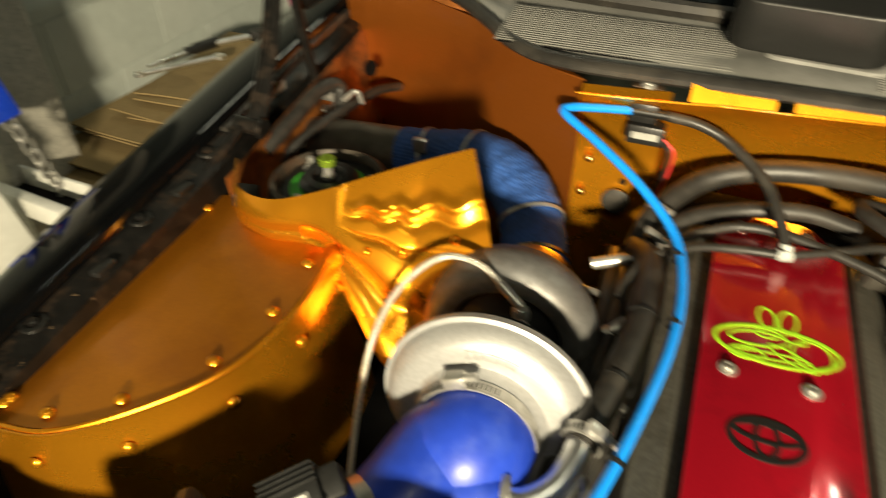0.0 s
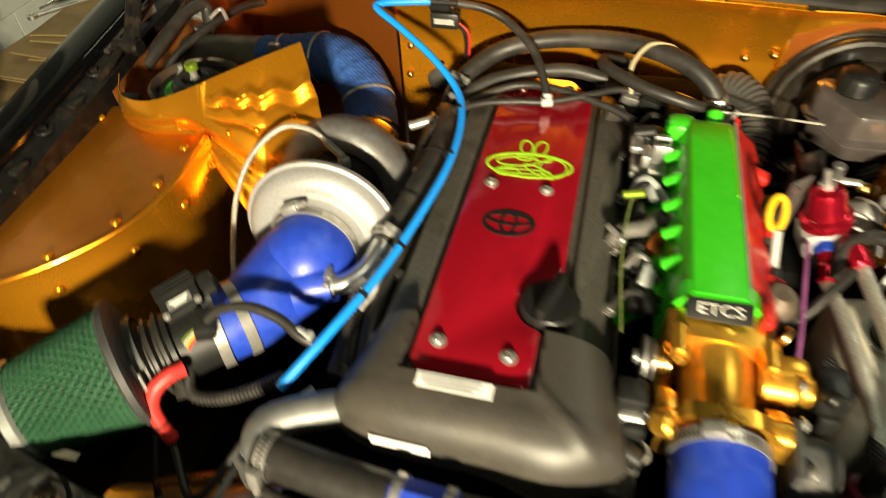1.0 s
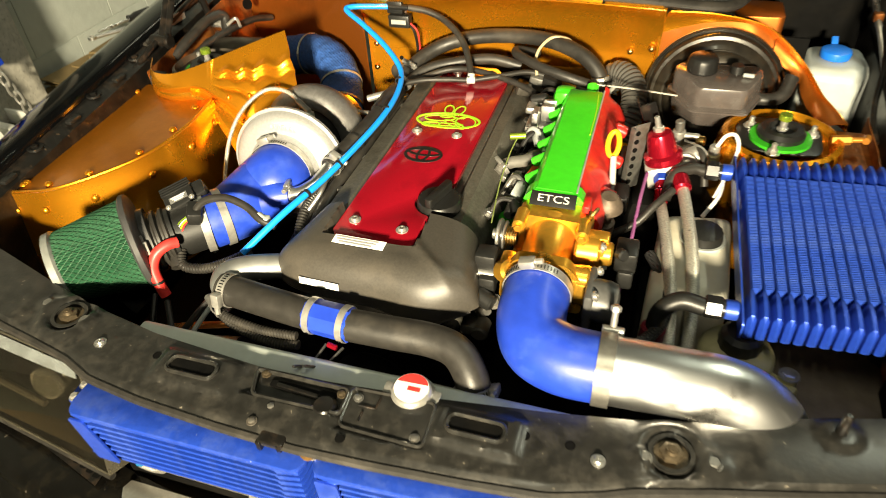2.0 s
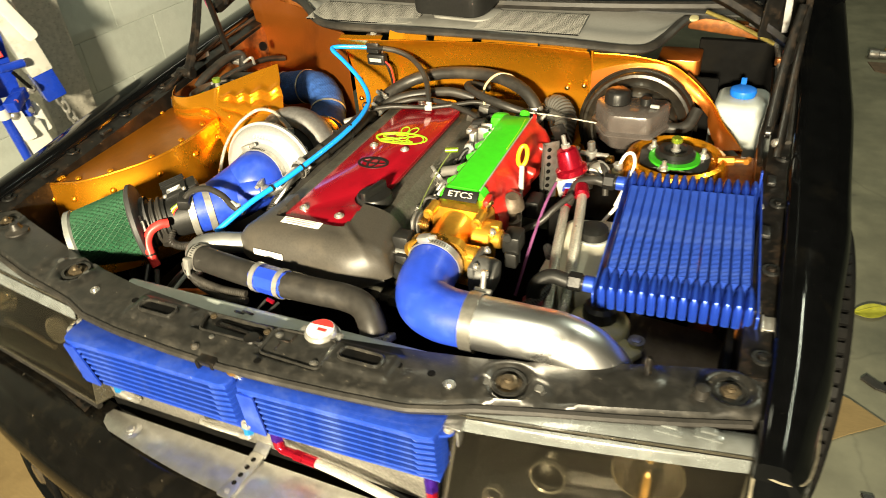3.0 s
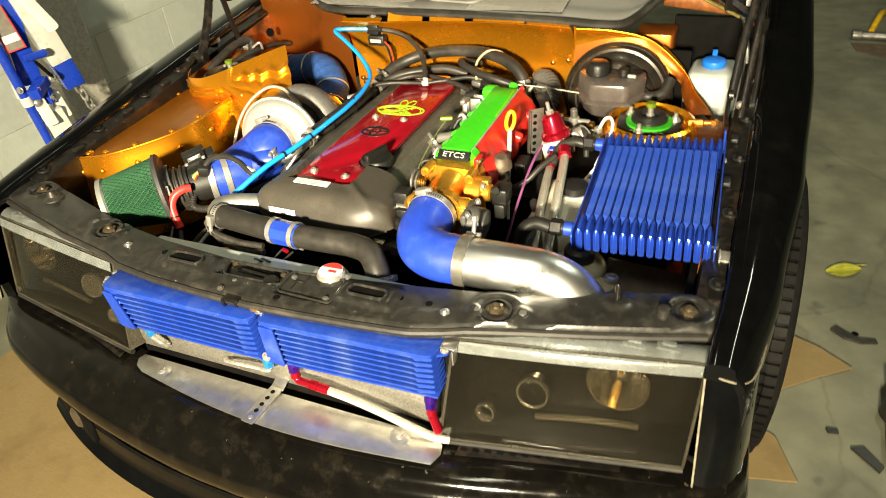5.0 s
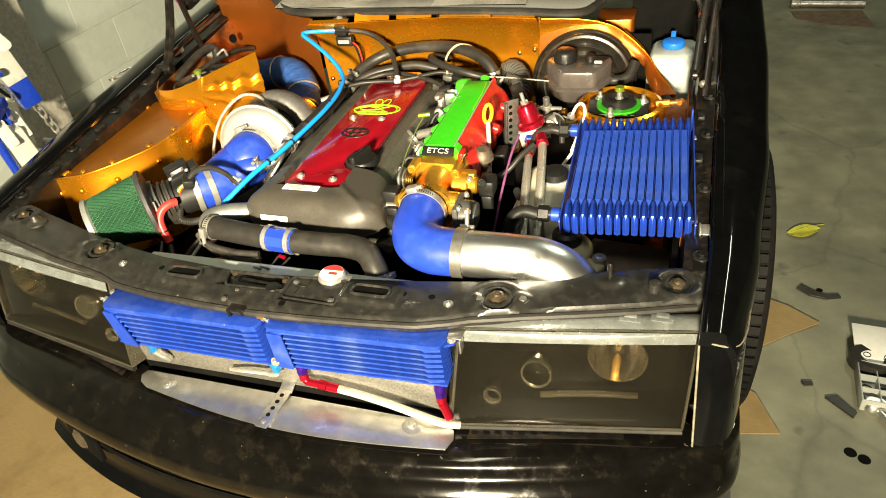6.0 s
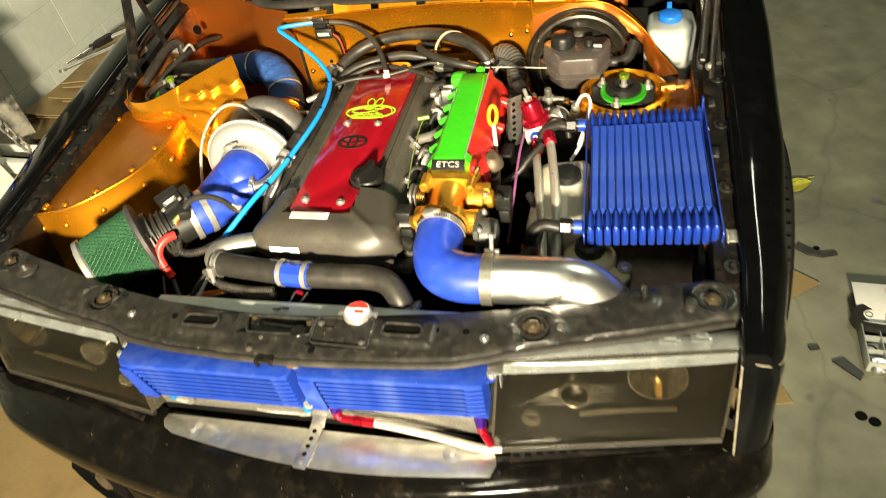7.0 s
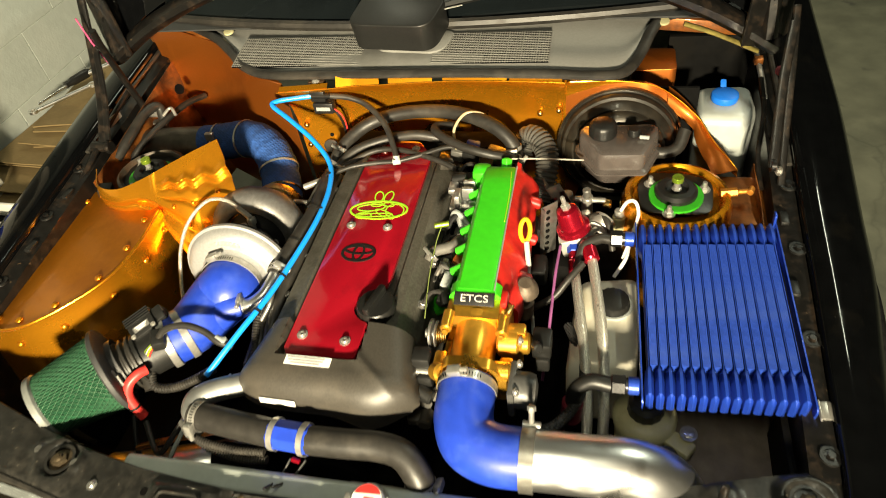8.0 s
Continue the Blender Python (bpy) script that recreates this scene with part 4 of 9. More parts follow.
wiper = thing("wiper_arm", (-0.03, 0.95, 0.8), "black single windscreen wiper arm with rounded gearbox cover", "wiper")
part("wiper_cover", join(move(prism(rounded([(-0.095, -0.055), (0.09, -0.06), (0.108, 0.045), (-0.08, 0.065)], 0.034, 6), 0, 0.066, 0.02, None, 3), pose(-0.02, 0.94, 0.83, 12, 0, -4))), PLASTIC2, wiper, "glossy black rounded gearbox cover")
part("wiper_collar", move(prism(rounded([(-0.07, -0.05), (0.08, -0.055), (0.1, 0.03), (-0.05, 0.05)], 0.03, 6), 0, 0.03, 0.008), pose(0.0, 0.945, 0.788, 4, 0, -4)), GREYCOWL, wiper)
part("arm", join(sweep(spline([(0.0, 0.95, 0.872), (0.12, 0.975, 0.885), (0.28, 1.0, 0.9), (0.55, 1.04, 0.92)], 6), lambda i, t: 0.017 - 0.01 * t, 8, flat=0.6)), PLASTIC2, wiper)
part("arm_trim", tube([(0.0, 0.925, 0.872), (0.12, 0.95, 0.884)], 0.0018, 6), STEEL, wiper)
part("blade", tube([(0.10, 1.0, 0.872), (0.3, 1.02, 0.885), (0.62, 1.05, 0.905)], 0.005, 6), RUBBER, wiper)

# raised bonnet and its hinges
hood = thing("bonnet", (0, 0.95, 0.8), "raised black bonnet with a pressed inner frame", "bonnet")


def hoodfn(u, v):
    x = -0.74 + 1.48 * u
    k = 1 - (x / 0.74) ** 2
    z0 = 0.79 + 0.24 * k ** 0.7
    return (x, 0.93 + 0.1 * k * 0.2 + 0.30 * v, z0 + (1.95 - z0) * v)


part("panel", surface(hoodfn, 36, 16, 0.004), BLACKGLOSS, hood)
for s in (-1, 1):
    part("frame_rail", sweep(spline([(s * 0.735, 0.915, 0.80), (s * 0.60, 0.915, 0.88), (s * 0.42, 0.92, 0.95), (s * 0.2, 0.93, 1.0)], 8), 0.028, 10, flat=0.7), RAIL, hood)
    part("frame_rail", sweep(spline([(s * 0.715, 0.915, 0.82), (s * 0.70, 0.97, 1.1), (s * 0.68, 1.08, 1.6)], 8), 0.034, 10, flat=0.6), RAIL, hood)
    part("hinge_plate", move(prism(rounded([(-0.05, -0.06), (0.05, -0.05), (0.04, 0.09), (-0.04, 0.09)], 0.015), -0.003, 0.003, 0.001), pose(s * 0.71, 0.905, 0.865, 90, 0, s * 25)), RAIL, hood)
    for dz in (0.83, 0.865, 0.9):
        part("hole", lathe([(0, 0), (0.009, 0), (0.009, 0.001), (0, 0.001)], (s * 0.708 - s * 0.004, 0.9, dz), (-s * 0.35, -1, 0), 14), DARK, hood)
part("yellow_tape", tube([(0.56, 0.9, 0.855), (0.62, 0.895, 0.835), (0.70, 0.89, 0.80)], 0.009, 8, flat=0.4), mat("dirty_yellow_tape", (0.2, 0.16, 0.04), 0.6, 0, 0.4, 60), hood)
hing = part("bonnet_hinge", sweep(spline([(-0.713, 0.712, 0.684), (-0.725, 0.79, 0.765), (-0.745, 0.865, 0.86), (-0.75, 0.91, 0.95)], 6), 0.011, 8, flat=0.55), RAIL, body, "black folding bonnet hinge arms")
part("arm", sweep(spline([(-0.70, 0.712, 0.684), (-0.712, 0.79, 0.77), (-0.732, 0.865, 0.87)], 6), 0.008, 8, flat=0.55), RAIL, hing)
part("stay", sweep(spline([(-0.72, 0.905, 0.655), (-0.72, 0.885, 0.74), (-0.715, 0.86, 0.85), (-0.71, 0.85, 0.9)], 6), 0.0085, 10), RAIL, hing, "black gas strut")
for c in ((-0.712, 0.712, 0.682), (-0.72, 0.9, 0.66)):
    part("pivot", join(rod((c[0] - 0.03, c[1], c[2]), (c[0] + 0.012, c[1], c[2]), 0.012, 14, 0.002), rod((c[0] + 0.01, c[1], c[2]), (c[0] + 0.02, c[1], c[2]), 0.016, 14, 0.003)), RAIL, hing)
part("bracket", join(box((-0.70, 0.905, 0.652), (0.05, 0.03, 0.02), 0.004), ring((-0.70, 0.895, 0.64), (0.4, -1, 0), 0.012, 0.02, 0.005, 16)), DULLSTEEL, hing)
part("pull_cable", tube([(-0.735, 0.85, 0.93), (-0.728, 0.855, 0.86), (-0.725, 0.87, 0.80)], 0.002, 6), mat("pink_cable", (0.5, 0.08, 0.2), 0.5), hing)
hinr = part("bonnet_hinge", sweep(spline([(0.71, 0.637, 0.715), (0.715, 0.706, 0.789), (0.72, 0.749, 0.835), (0.732, 0.81, 0.9)], 6), 0.0085, 8, flat=0.5), RAIL, body, "black folding bonnet hinge arms")
part("arm", sweep(spline([(0.735, 0.65, 0.665), (0.738, 0.72, 0.74), (0.742, 0.8, 0.83), (0.745, 0.87, 0.9)], 6), 0.0065, 8, flat=0.5), RAIL, hinr)
part("pivot", ring((0.71, 0.64, 0.718), (1, 0, 0), 0.006, 0.008, 0.005, 18), RAIL, hinr)
part("pivot", hexbolt((0.728, 0.66, 0.69), (-1, -0.3, 0.4), 0.006, 0.006), STEEL, hinr)
part("cap", lathe([(0, 0), (0.0085, 0), (0.0085, 0.006), (0.006, 0.008), (0, 0.008)], (0.722, 0.79, 0.816), (-0.2, -1, 0.3), 16), PINK, hinr, "faded pink plastic cap")


# ---- engine ----
engine = thing("engine", (0.0, 0.45, 0.2), "longitudinal engine with a red-covered cam cover and dark plastic timing cover", "engine")
part("block", join(box((0.0, 0.46, 0.40), (0.24, 0.56, 0.26), 0.015), box((0.0, 0.46, 0.25), (0.2, 0.5, 0.08), 0.01)), DARK, engine)


def plan(x0, x1, y0, y1, r, z, n=5):
    return [(p[0], p[1], z) for p in rounded([(x0, y0), (x1, y0), (x1, y1), (x0, y1)], r, n)]


def cam_section(y, e=0.0):
    return [(-0.15, y, 0.50), (-0.142, y, 0.575), (-0.128, y, 0.622 - e), (-0.118, y, 0.637 - e), (-0.09, y, 0.641 - e), (-0.084, y, 0.634 - e), (0.073, y, 0.634 - e), (0.079, y, 0.641 - e),
            (0.096, y, 0.638 - e), (0.112, y, 0.624 - e), (0.13, y, 0.585), (0.146, y, 0.50)]


cover = part("cam_cover", loft([cam_section(y, e) for y, e in ((0.2, 0.0), (0.35, 0), (0.5, 0), (0.65, 0), (0.775, 0), (0.79, 0.006), (0.797, 0.03))]), CRINKLE, engine, "dull grey cast cam cover", sharp=30)
for y in (0.26, 0.36, 0.46, 0.56, 0.66, 0.75):
    for x in (-0.132, 0.122):
        part("bolt", hexbolt((x, y, 0.612), (math.copysign(0.5, x), 0, 1), 0.0065, 0.007), DULLSTEEL, cover)
# red plate with a bite for the oil cap
bite = [(0.055 + 0.037 * math.cos(radians(a)), 0.318 + 0.037 * math.sin(radians(a))) for a in range(258, 100, -14)]
plate = rounded([(-0.077, 0.206), (0.049, 0.206), (0.051, 0.272)], 0.008)[4:-2] + [(0.052, 0.278)] + bite + [(0.058, 0.362)] + rounded([(0.0655, 0.37), (0.0655, 0.735), (0.03, 0.79), (-0.045, 0.79), (-0.073, 0.735), (-0.077, 0.206)], 0.012)[2:-4]
red = part("red_cover_plate", prism(plate, 0.6405, 0.6515, 0.0022), RED, engine, "glossy dark red engine cover plate", sharp=30)
for c in ((0.024, 0.239), (-0.053, 0.245), (0.026, 0.512), (-0.048, 0.514), (0.026, 0.762), (-0.046, 0.76)):
    part("cover_screw", screw((c[0], c[1], 0.6518), (0, 0, 1), 0.0062), STEEL, red)


def oval(c, a, b, t, rot=0, n=40, z=0.6519):
    pts = [Vector((c[0] + a * math.cos(k) * math.cos(rot) - b * math.sin(k) * math.sin(rot), c[1] + a * math.cos(k) * math.sin(rot) + b * math.sin(k) * math.cos(rot), z))
           for k in (2 * math.pi * i / n for i in range(n))]
    return sweep(pts, t, 6, closed=True, flat=0.35)


emblem = join(oval((-0.012, 0.441), 0.031, 0.0215, 0.003), oval((-0.012, 0.448), 0.0275, 0.0095, 0.0025), oval((-0.012, 0.441), 0.0095, 0.0195, 0.0025))
part("emblem", emblem, PLASTIC2, red, "black oval ring emblem")
for c, a, b, t, k in (((-0.005, 0.561), 0.058, 0.026, 0.0024, 0.05), ((-0.014, 0.600), 0.0085, 0.0165, 0.0017, 0.2), ((0.006, 0.601), 0.0085, 0.0165, 0.0017, -0.1), ((-0.022, 0.567), 0.028, 0.010, 0.0016, 0.15),
                      ((0.028, 0.56), 0.018, 0.02, 0.0016, 0.5), ((-0.032, 0.543), 0.016, 0.008, 0.0018, 0.1), ((0.01, 0.55), 0.024, 0.007, 0.0014, -0.5), ((-0.013, 0.577), 0.012, 0.006, 0.0014, 0.1), ((0.012, 0.578), 0.011, 0.006, 0.0014, -0.2), ((-0.008, 0.546), 0.034, 0.0045, 0.0013, 0.1)):
    part("ornament_line", oval(c, a, b, t, k), YELLOWGREEN, red, "lime green painted oval line")
# oil filler cap
cap = part("oil_cap", lathe([(0, 0.0), (0.032, 0.0), (0.034, 0.004), (0.034, 0.014), (0.031, 0.018), (0.02, 0.019), (0, 0.0185)], (0.056, 0.317, 0.642), (0, 0, 1), 40, lambda a, h: 1 + 0.02 * math.cos(20 * a)), PLASTIC2, engine, "black plastic oil filler cap")
part("grip", move(prism(rounded([(-0.031, -0.006), (0.031, -0.006), (0.031, 0.006), (-0.031, 0.006)], 0.005), 0, 0.017, 0.003), pose(0.056, 0.317, 0.658, 0, 0, 74)), PLASTIC2, cap)
part("neck", lathe([(0.03, -0.04), (0.027, 0), (0.03, 0.002)], (0.056, 0.317, 0.642), (0, 0, 1), 28), CRINKLE, cap)
# timing cover
def bump(t):
    return math.exp(-t * t)


def cover_fn(u, v):
    """Skin of the timing cover: flat top, rolled front, soft ends and a low arch over the pulley."""
    c = 2 * u - 1
    arch = bump((c - 0.5) / 0.26)
    zb = 0.596 - 0.016 * arch
    yt = 0.184 + 0.006 * c * c
    yf = 0.135 + 0.035 * abs(c) ** 5 - 0.008 * arch
    if v < 0.45:
        k = v / 0.45
        y, z = 0.274 + (yt - 0.274) * k, 0.663 - 0.006 * k
    else:
        a = (v - 0.45) / 0.55 * math.pi / 2
        y, z = yt - (yt - yf) * math.sin(a) ** 0.85, zb + (0.657 - zb) * max(0, math.cos(a)) ** 0.8
    w = 0.132 + 0.026 * min(1, max(0, (0.274 - y) / 0.11))
    x = c * w + 0.001
    z = zb + (z - zb) * (1 - abs(c) ** 5) ** 0.42
    # recess for the red plate, crease along its front corner
    inside = min(1, max(0, (y - 0.2) / 0.005)) * min(1, max(0, (x + 0.084) / 0.004)) * min(1, max(0, (0.056 - x) / 0.004))
    z -= 0.035 * inside
    z += 0.004 * bump((x - 0.062 - 1.2 * (0.2 - y)) / 0.014) * min(1, max(0, (y - 0.14) / 0.03)) * (1 - inside)
    return (x, y, z)


def on_cover(x, z, y=None):
    """Matrix on the skin near a spot of the front (by height) or of the top (by depth)."""
    best = min(((i / 80, j / 120) for i in range(81) for j in range(121)), key=lambda g: (lambda p: (p[0] - x) ** 2 + ((p[2] - z) ** 2 if y is None else (p[1] - y) ** 2) + (1 if y is None and g[1] < 0.5 else 0))(cover_fn(*g)))
    p = Vector(cover_fn(*best))
    du = Vector(cover_fn(best[0] + 0.02, best[1])) - p
    dv = p - Vector(cover_fn(best[0], best[1] + 0.02))
    n = du.cross(dv).normalized()
    ax = du.normalized()
    ay = n.cross(ax)
    r = Matrix((ax, ay, n)).transposed().to_4x4()
    return Matrix.Translation(p + n * 0.0025) @ r


tcov = part("timing_cover", surface(cover_fn, 90, 90, 0.003), PLASTIC, engine, "dark grey plastic timing cover with a rounded front", sharp=60)
part("cover_foot", sweep([Vector(cover_fn(0.04 + 0.92 * k / 60, 1.0)) + Vector((0, 0.003, -0.002)) for k in range(61)], 0.0035, 8), PLASTIC, tcov)
L1 = on_cover(-0.02, 0.66, 0.189)
lab = part("label", move(box((0, 0, 0), (0.078, 0.017, 0.0006), 0), L1), WHITE, tcov, "white printed paper label")
for k, w in ((0, 0.064), (1, 0.06), (2, 0.05)):
    part("print_bar", move(box((-0.004, 0.005 - 0.005 * k, 0.0006), (w, 0.0026, 0.0003), 0), L1), mat("grey_print", (0.3, 0.3, 0.3), 0.6), lab)
part("label", move(box((0, 0, 0), (0.062, 0.011, 0.0006), 0), on_cover(-0.066, 0.618)), WHITE, tcov, "blank white paper label")
part("lug", join(rod((0.158, 0.16, 0.548), (0.158, 0.19, 0.548), 0.013, 16, 0.003), box((0.145, 0.175, 0.55), (0.03, 0.025, 0.018), 0.004)), PLASTIC, tcov)
# sensors on the corner of the timing cover
sens = part("cam_sensor", join(box((0.152, 0.235, 0.628), (0.03, 0.03, 0.03), 0.004), box((0.158, 0.215, 0.60), (0.024, 0.02, 0.03), 0.004), rod((0.145, 0.20, 0.59), (0.172, 0.19, 0.585), 0.013, 14, 0.003), rod((0.15, 0.24, 0.60), (0.178, 0.24, 0.60), 0.011, 12, 0.002)), PLASTIC2, engine, "black cam sensor plugs")
part("sensor_metal", join(rod((0.14, 0.222, 0.612), (0.168, 0.222, 0.612), 0.008, 12, 0.002), hexbolt((0.17, 0.205, 0.575), (0, -0.6, 1), 0.008, 0.008), rod((0.15, 0.195, 0.56), (0.165, 0.185, 0.575), 0.007, 12)), DULLSTEEL, sens)
# clutter between cam cover and plenum: fuel rail, injectors, runners, wires
for k, y in enumerate((0.40, 0.45, 0.50, 0.55, 0.60, 0.65)):
    part("runner", rod((0.115, y, 0.545), (0.205, y, 0.625), 0.017, 16, 0.002), GREEN, engine)
    part("injector", join(rod((0.125, y + 0.018, 0.565), (0.145, y + 0.018, 0.615), 0.007, 10, 0.001), box((0.15, y + 0.02, 0.618), (0.016, 0.013, 0.018), 0.003)), PLASTIC2, engine)
part("fuel_rail", rod((0.152, 0.37, 0.605), (0.152, 0.68, 0.605), 0.009, 14, 0.002), DULLSTEEL, engine)
part("coil_bracket", join(box((0.155, 0.612, 0.635), (0.05, 0.05, 0.012), 0.003), box((0.148, 0.60, 0.655), (0.012, 0.03, 0.03), 0.003), box((0.168, 0.628, 0.662), (0.024, 0.008, 0.03), 0.002), box((0.168, 0.606, 0.662), (0.024, 0.008, 0.03), 0.002), box((0.135, 0.625, 0.66), (0.018, 0.03, 0.012), 0.003)), ALU, engine, "bright metal bracket with folded tabs")
part("coil", join(box((0.148, 0.655, 0.65), (0.045, 0.035, 0.03), 0.006), rod((0.13, 0.645, 0.665), (0.16, 0.645, 0.672), 0.009, 12, 0.002)), PLASTIC2, engine)
for p in ([(0.115, 0.455, 0.625), (0.125, 0.47, 0.635), (0.155, 0.48, 0.64), (0.168, 0.50, 0.638), (0.19, 0.505, 0.64)],):
    part("breather_hose", tube(p, 0.0105, 12), mat("old_rubber", (0.10, 0.095, 0.085), 0.6, 0, 0.2, 80, 0.1, 200), engine, "old grey rubber breather hose")
    clamp(engine, (0.122, 0.463, 0.631), (0.6, 0.5, 0.4), 0.011, 0.007)
    clamp(engine, (0.182, 0.504, 0.64), (1, 0.15, 0), 0.011, 0.007)
for a, b, c, m in (((0.125, 0.53, 0.60), (0.15, 0.55, 0.65), (0.19, 0.57, 0.635), PLASTIC2), ((0.13, 0.42, 0.61), (0.15, 0.43, 0.64), (0.18, 0.41, 0.62), DULLSTEEL), ((0.12, 0.36, 0.60), (0.14, 0.37, 0.635), (0.18, 0.38, 0.62), RUBBER),
                   ((0.13, 0.57, 0.60), (0.15, 0.56, 0.655), (0.185, 0.53, 0.64), WHITEPL), ((0.12, 0.67, 0.6), (0.15, 0.70, 0.66), (0.2, 0.72, 0.62), RUBBER), ((0.13, 0.49, 0.58), (0.145, 0.46, 0.625), (0.18, 0.44, 0.60), RUBBER)):
    part("wire", tube([a, b, c], 0.0045, 8), m, engine)
for c, m in (((0.165, 0.545, 0.642), WHITEPL), ((0.15, 0.435, 0.628), DULLSTEEL), ((0.16, 0.40, 0.632), WHITEPL), ((0.17, 0.47, 0.62), ORANGE), ((0.145, 0.575, 0.63), PLASTIC2), ((0.135, 0.52, 0.61), PLASTIC2), ((0.165, 0.365, 0.625), PLASTIC2)):
    part("plug", join(box(c, (0.018, 0.026, 0.014), 0.003, pose(0, 0, 0, 15, 20, random.uniform(-40, 40))), box((c[0], c[1] + 0.012, c[2] + 0.004), (0.011, 0.012, 0.01), 0.002)), m, engine)
part("dipstick_wire", tube([(0.135, 0.51, 0.665), (0.13, 0.47, 0.655), (0.13, 0.40, 0.64), (0.137, 0.32, 0.625)], 0.0011, 6), mat("olive_wire", (0.16, 0.2, 0.05), 0.5), engine)
part("dipstick_grip", rod((0.122, 0.505, 0.667), (0.148, 0.512, 0.668), 0.0055, 12, 0.001), LIMEANO, engine, "lime metal pull")

# ---- intake manifold ----
manifold = thing("intake_manifold", (0.235, 0.5, 0.55), "intake plenum painted bright green on top and red on its flank", "manifold")


def plen(y, s=1.0):
    return [(0.176, y, 0.60), (0.184, y, 0.655), (0.195, y, 0.6862 * s + 0.6 * (1 - s)), (0.201, y, 0.691 * s + 0.6 * (1 - s)), (0.252, y, 0.6905 * s + 0.6 * (1 - s)), (0.2585, y, 0.687 * s + 0.6 * (1 - s)), (0.2585, y, 0.60)]


part("green_half", loft([plen(0.335), plen(0.40), plen(0.5), plen(0.6), plen(0.648), plen(0.664, 0.93), plen(0.672, 0.7)]), GREEN, manifold, "bright green painted plenum top")


def flank(y, k=0.0):
    return [(0.2588, y, 0.6875 - k * 0.4), (0.266, y, 0.682 - k * 0.4), (0.283 + k, y, 0.664 - k * 0.2), (0.295 + k, y, 0.640), (0.293 + k, y, 0.60), (0.275, y, 0.565), (0.2588, y, 0.565)]


part("red_half", loft([flank(y, 0.006 * (math.sin((y - 0.335) * 45) ** 2)) for y in [0.335 + 0.325 * i / 48 for i in range(49)]] + [flank(0.67, -0.012)]), REDP, manifold, "red painted plenum flank")
part("edge_line", tube([(0.2586, 0.336, 0.688), (0.2586, 0.5, 0.6885), (0.2586, 0.66, 0.688)], 0.0016, 6), GREYLINE, manifold)
# thin lime line painted in place of the soft highlight on the edge
part("highlight_line", tube([(0.2545, 0.50, 0.6902), (0.254, 0.58, 0.6904), (0.25, 0.64, 0.6906)], 0.0011, 6), YELLOWGREEN, manifold)
for y in (0.4, 0.45, 0.5, 0.55, 0.6):
    part("boss", rod((0.174, y, 0.658), (0.195, y, 0.672), 0.0085, 16, 0.0015), GREEN, manifold)
for y in (0.42, 0.52, 0.62):
    part("red_boss", rod((0.285, y - 0.012, 0.648), (0.309, y - 0.012, 0.638), 0.011, 14, 0.003), REDP, manifold)
part("rear_lump", join(box((0.19, 0.655, 0.665), (0.04, 0.04, 0.05), 0.012), rod((0.165, 0.64, 0.655), (0.19, 0.65, 0.665), 0.012, 14, 0.003), rod((0.235, 0.66, 0.66), (0.235, 0.69, 0.685), 0.011, 14, 0.003)), GREEN, manifold)
part("flange", loft([[(x, y, z) for x, z in rounded([(0.183, 0.60), (0.183, 0.675), (0.196, 0.69), (0.262, 0.689), (0.272, 0.675), (0.272, 0.60)], 0.006)] for y in (0.330, 0.334, 0.35, 0.354)]), GREEN, manifold, "green throttle flange")
part("flange_red", box((0.2755, 0.33, 0.64), (0.012, 0.03, 0.085), 0.004), REDP, manifold)
badge = part("badge", move(box((0, 0, 0), (0.066, 0.022, 0.003), 0.001), pose(0.228, 0.3195, 0.6835, 30, 0, 0)), PLASTIC2, manifold, "black badge plate with silver lettering")
text("lettering", "ETCS", pose(0.228, 0.3188, 0.6852, 30, 0, 0) @ Matrix.Diagonal((1.25, 1, 1, 1)), 0.0165, mat("pale_lettering", (0.62, 0.6, 0.55), 0.35, 0.2), badge)
part("lower_body", box((0.24, 0.5, 0.57), (0.1, 0.3, 0.05), 0.01), DARK, manifold)

# ---- throttle body ----
tb = thing("electronic_throttle", (0.232, 0.25, 0.59), "gold anodised throttle body with black motor housings", "throttle body")
part("bore", lathe([(0.03, 0.0), (0.038, 0.0), (0.038, 0.012), (0.0355, 0.016), (0.0355, 0.1), (0.039, 0.106), (0.039, 0.118)], (0.233, 0.192, 0.632), (0, 1, 0.03), 40), ANOD, tb)
part("rear_flange", loft([[(x, y, z) for x, z in rounded([(0.180, 0.585), (0.180, 0.662), (0.192, 0.674), (0.276, 0.672), (0.288, 0.66), (0.288, 0.585)], 0.01)] for y in (0.290, 0.292, 0.326, 0.330)]), ANOD, tb)
part("front_flange", loft([[(x, y, z) for x, z in rounded([(0.178, 0.59), (0.18, 0.63), (0.20, 0.668), (0.268, 0.668), (0.292, 0.64), (0.292, 0.585)], 0.01)] for y in (0.20, 0.202, 0.216, 0.218)]), ANOD, tb)
for c in ((0.19, 0.672), (0.278, 0.668), (0.186, 0.60), (0.283, 0.6)):
    part("bolt_boss", join(rod((c[0], 0.262, c[1]), (c[0], 0.30, c[1]), 0.0095, 14, 0.002), hexbolt((c[0], 0.262, c[1]), (0, -1, 0), 0.006, 0.006, False)), ANOD, tb)
part("side_wing", join(rod((0.178, 0.214, 0.628), (0.195, 0.20, 0.645), 0.015, 16, 0.004), box((0.184, 0.225, 0.628), (0.022, 0.04, 0.034), 0.007)), ANOD, tb)
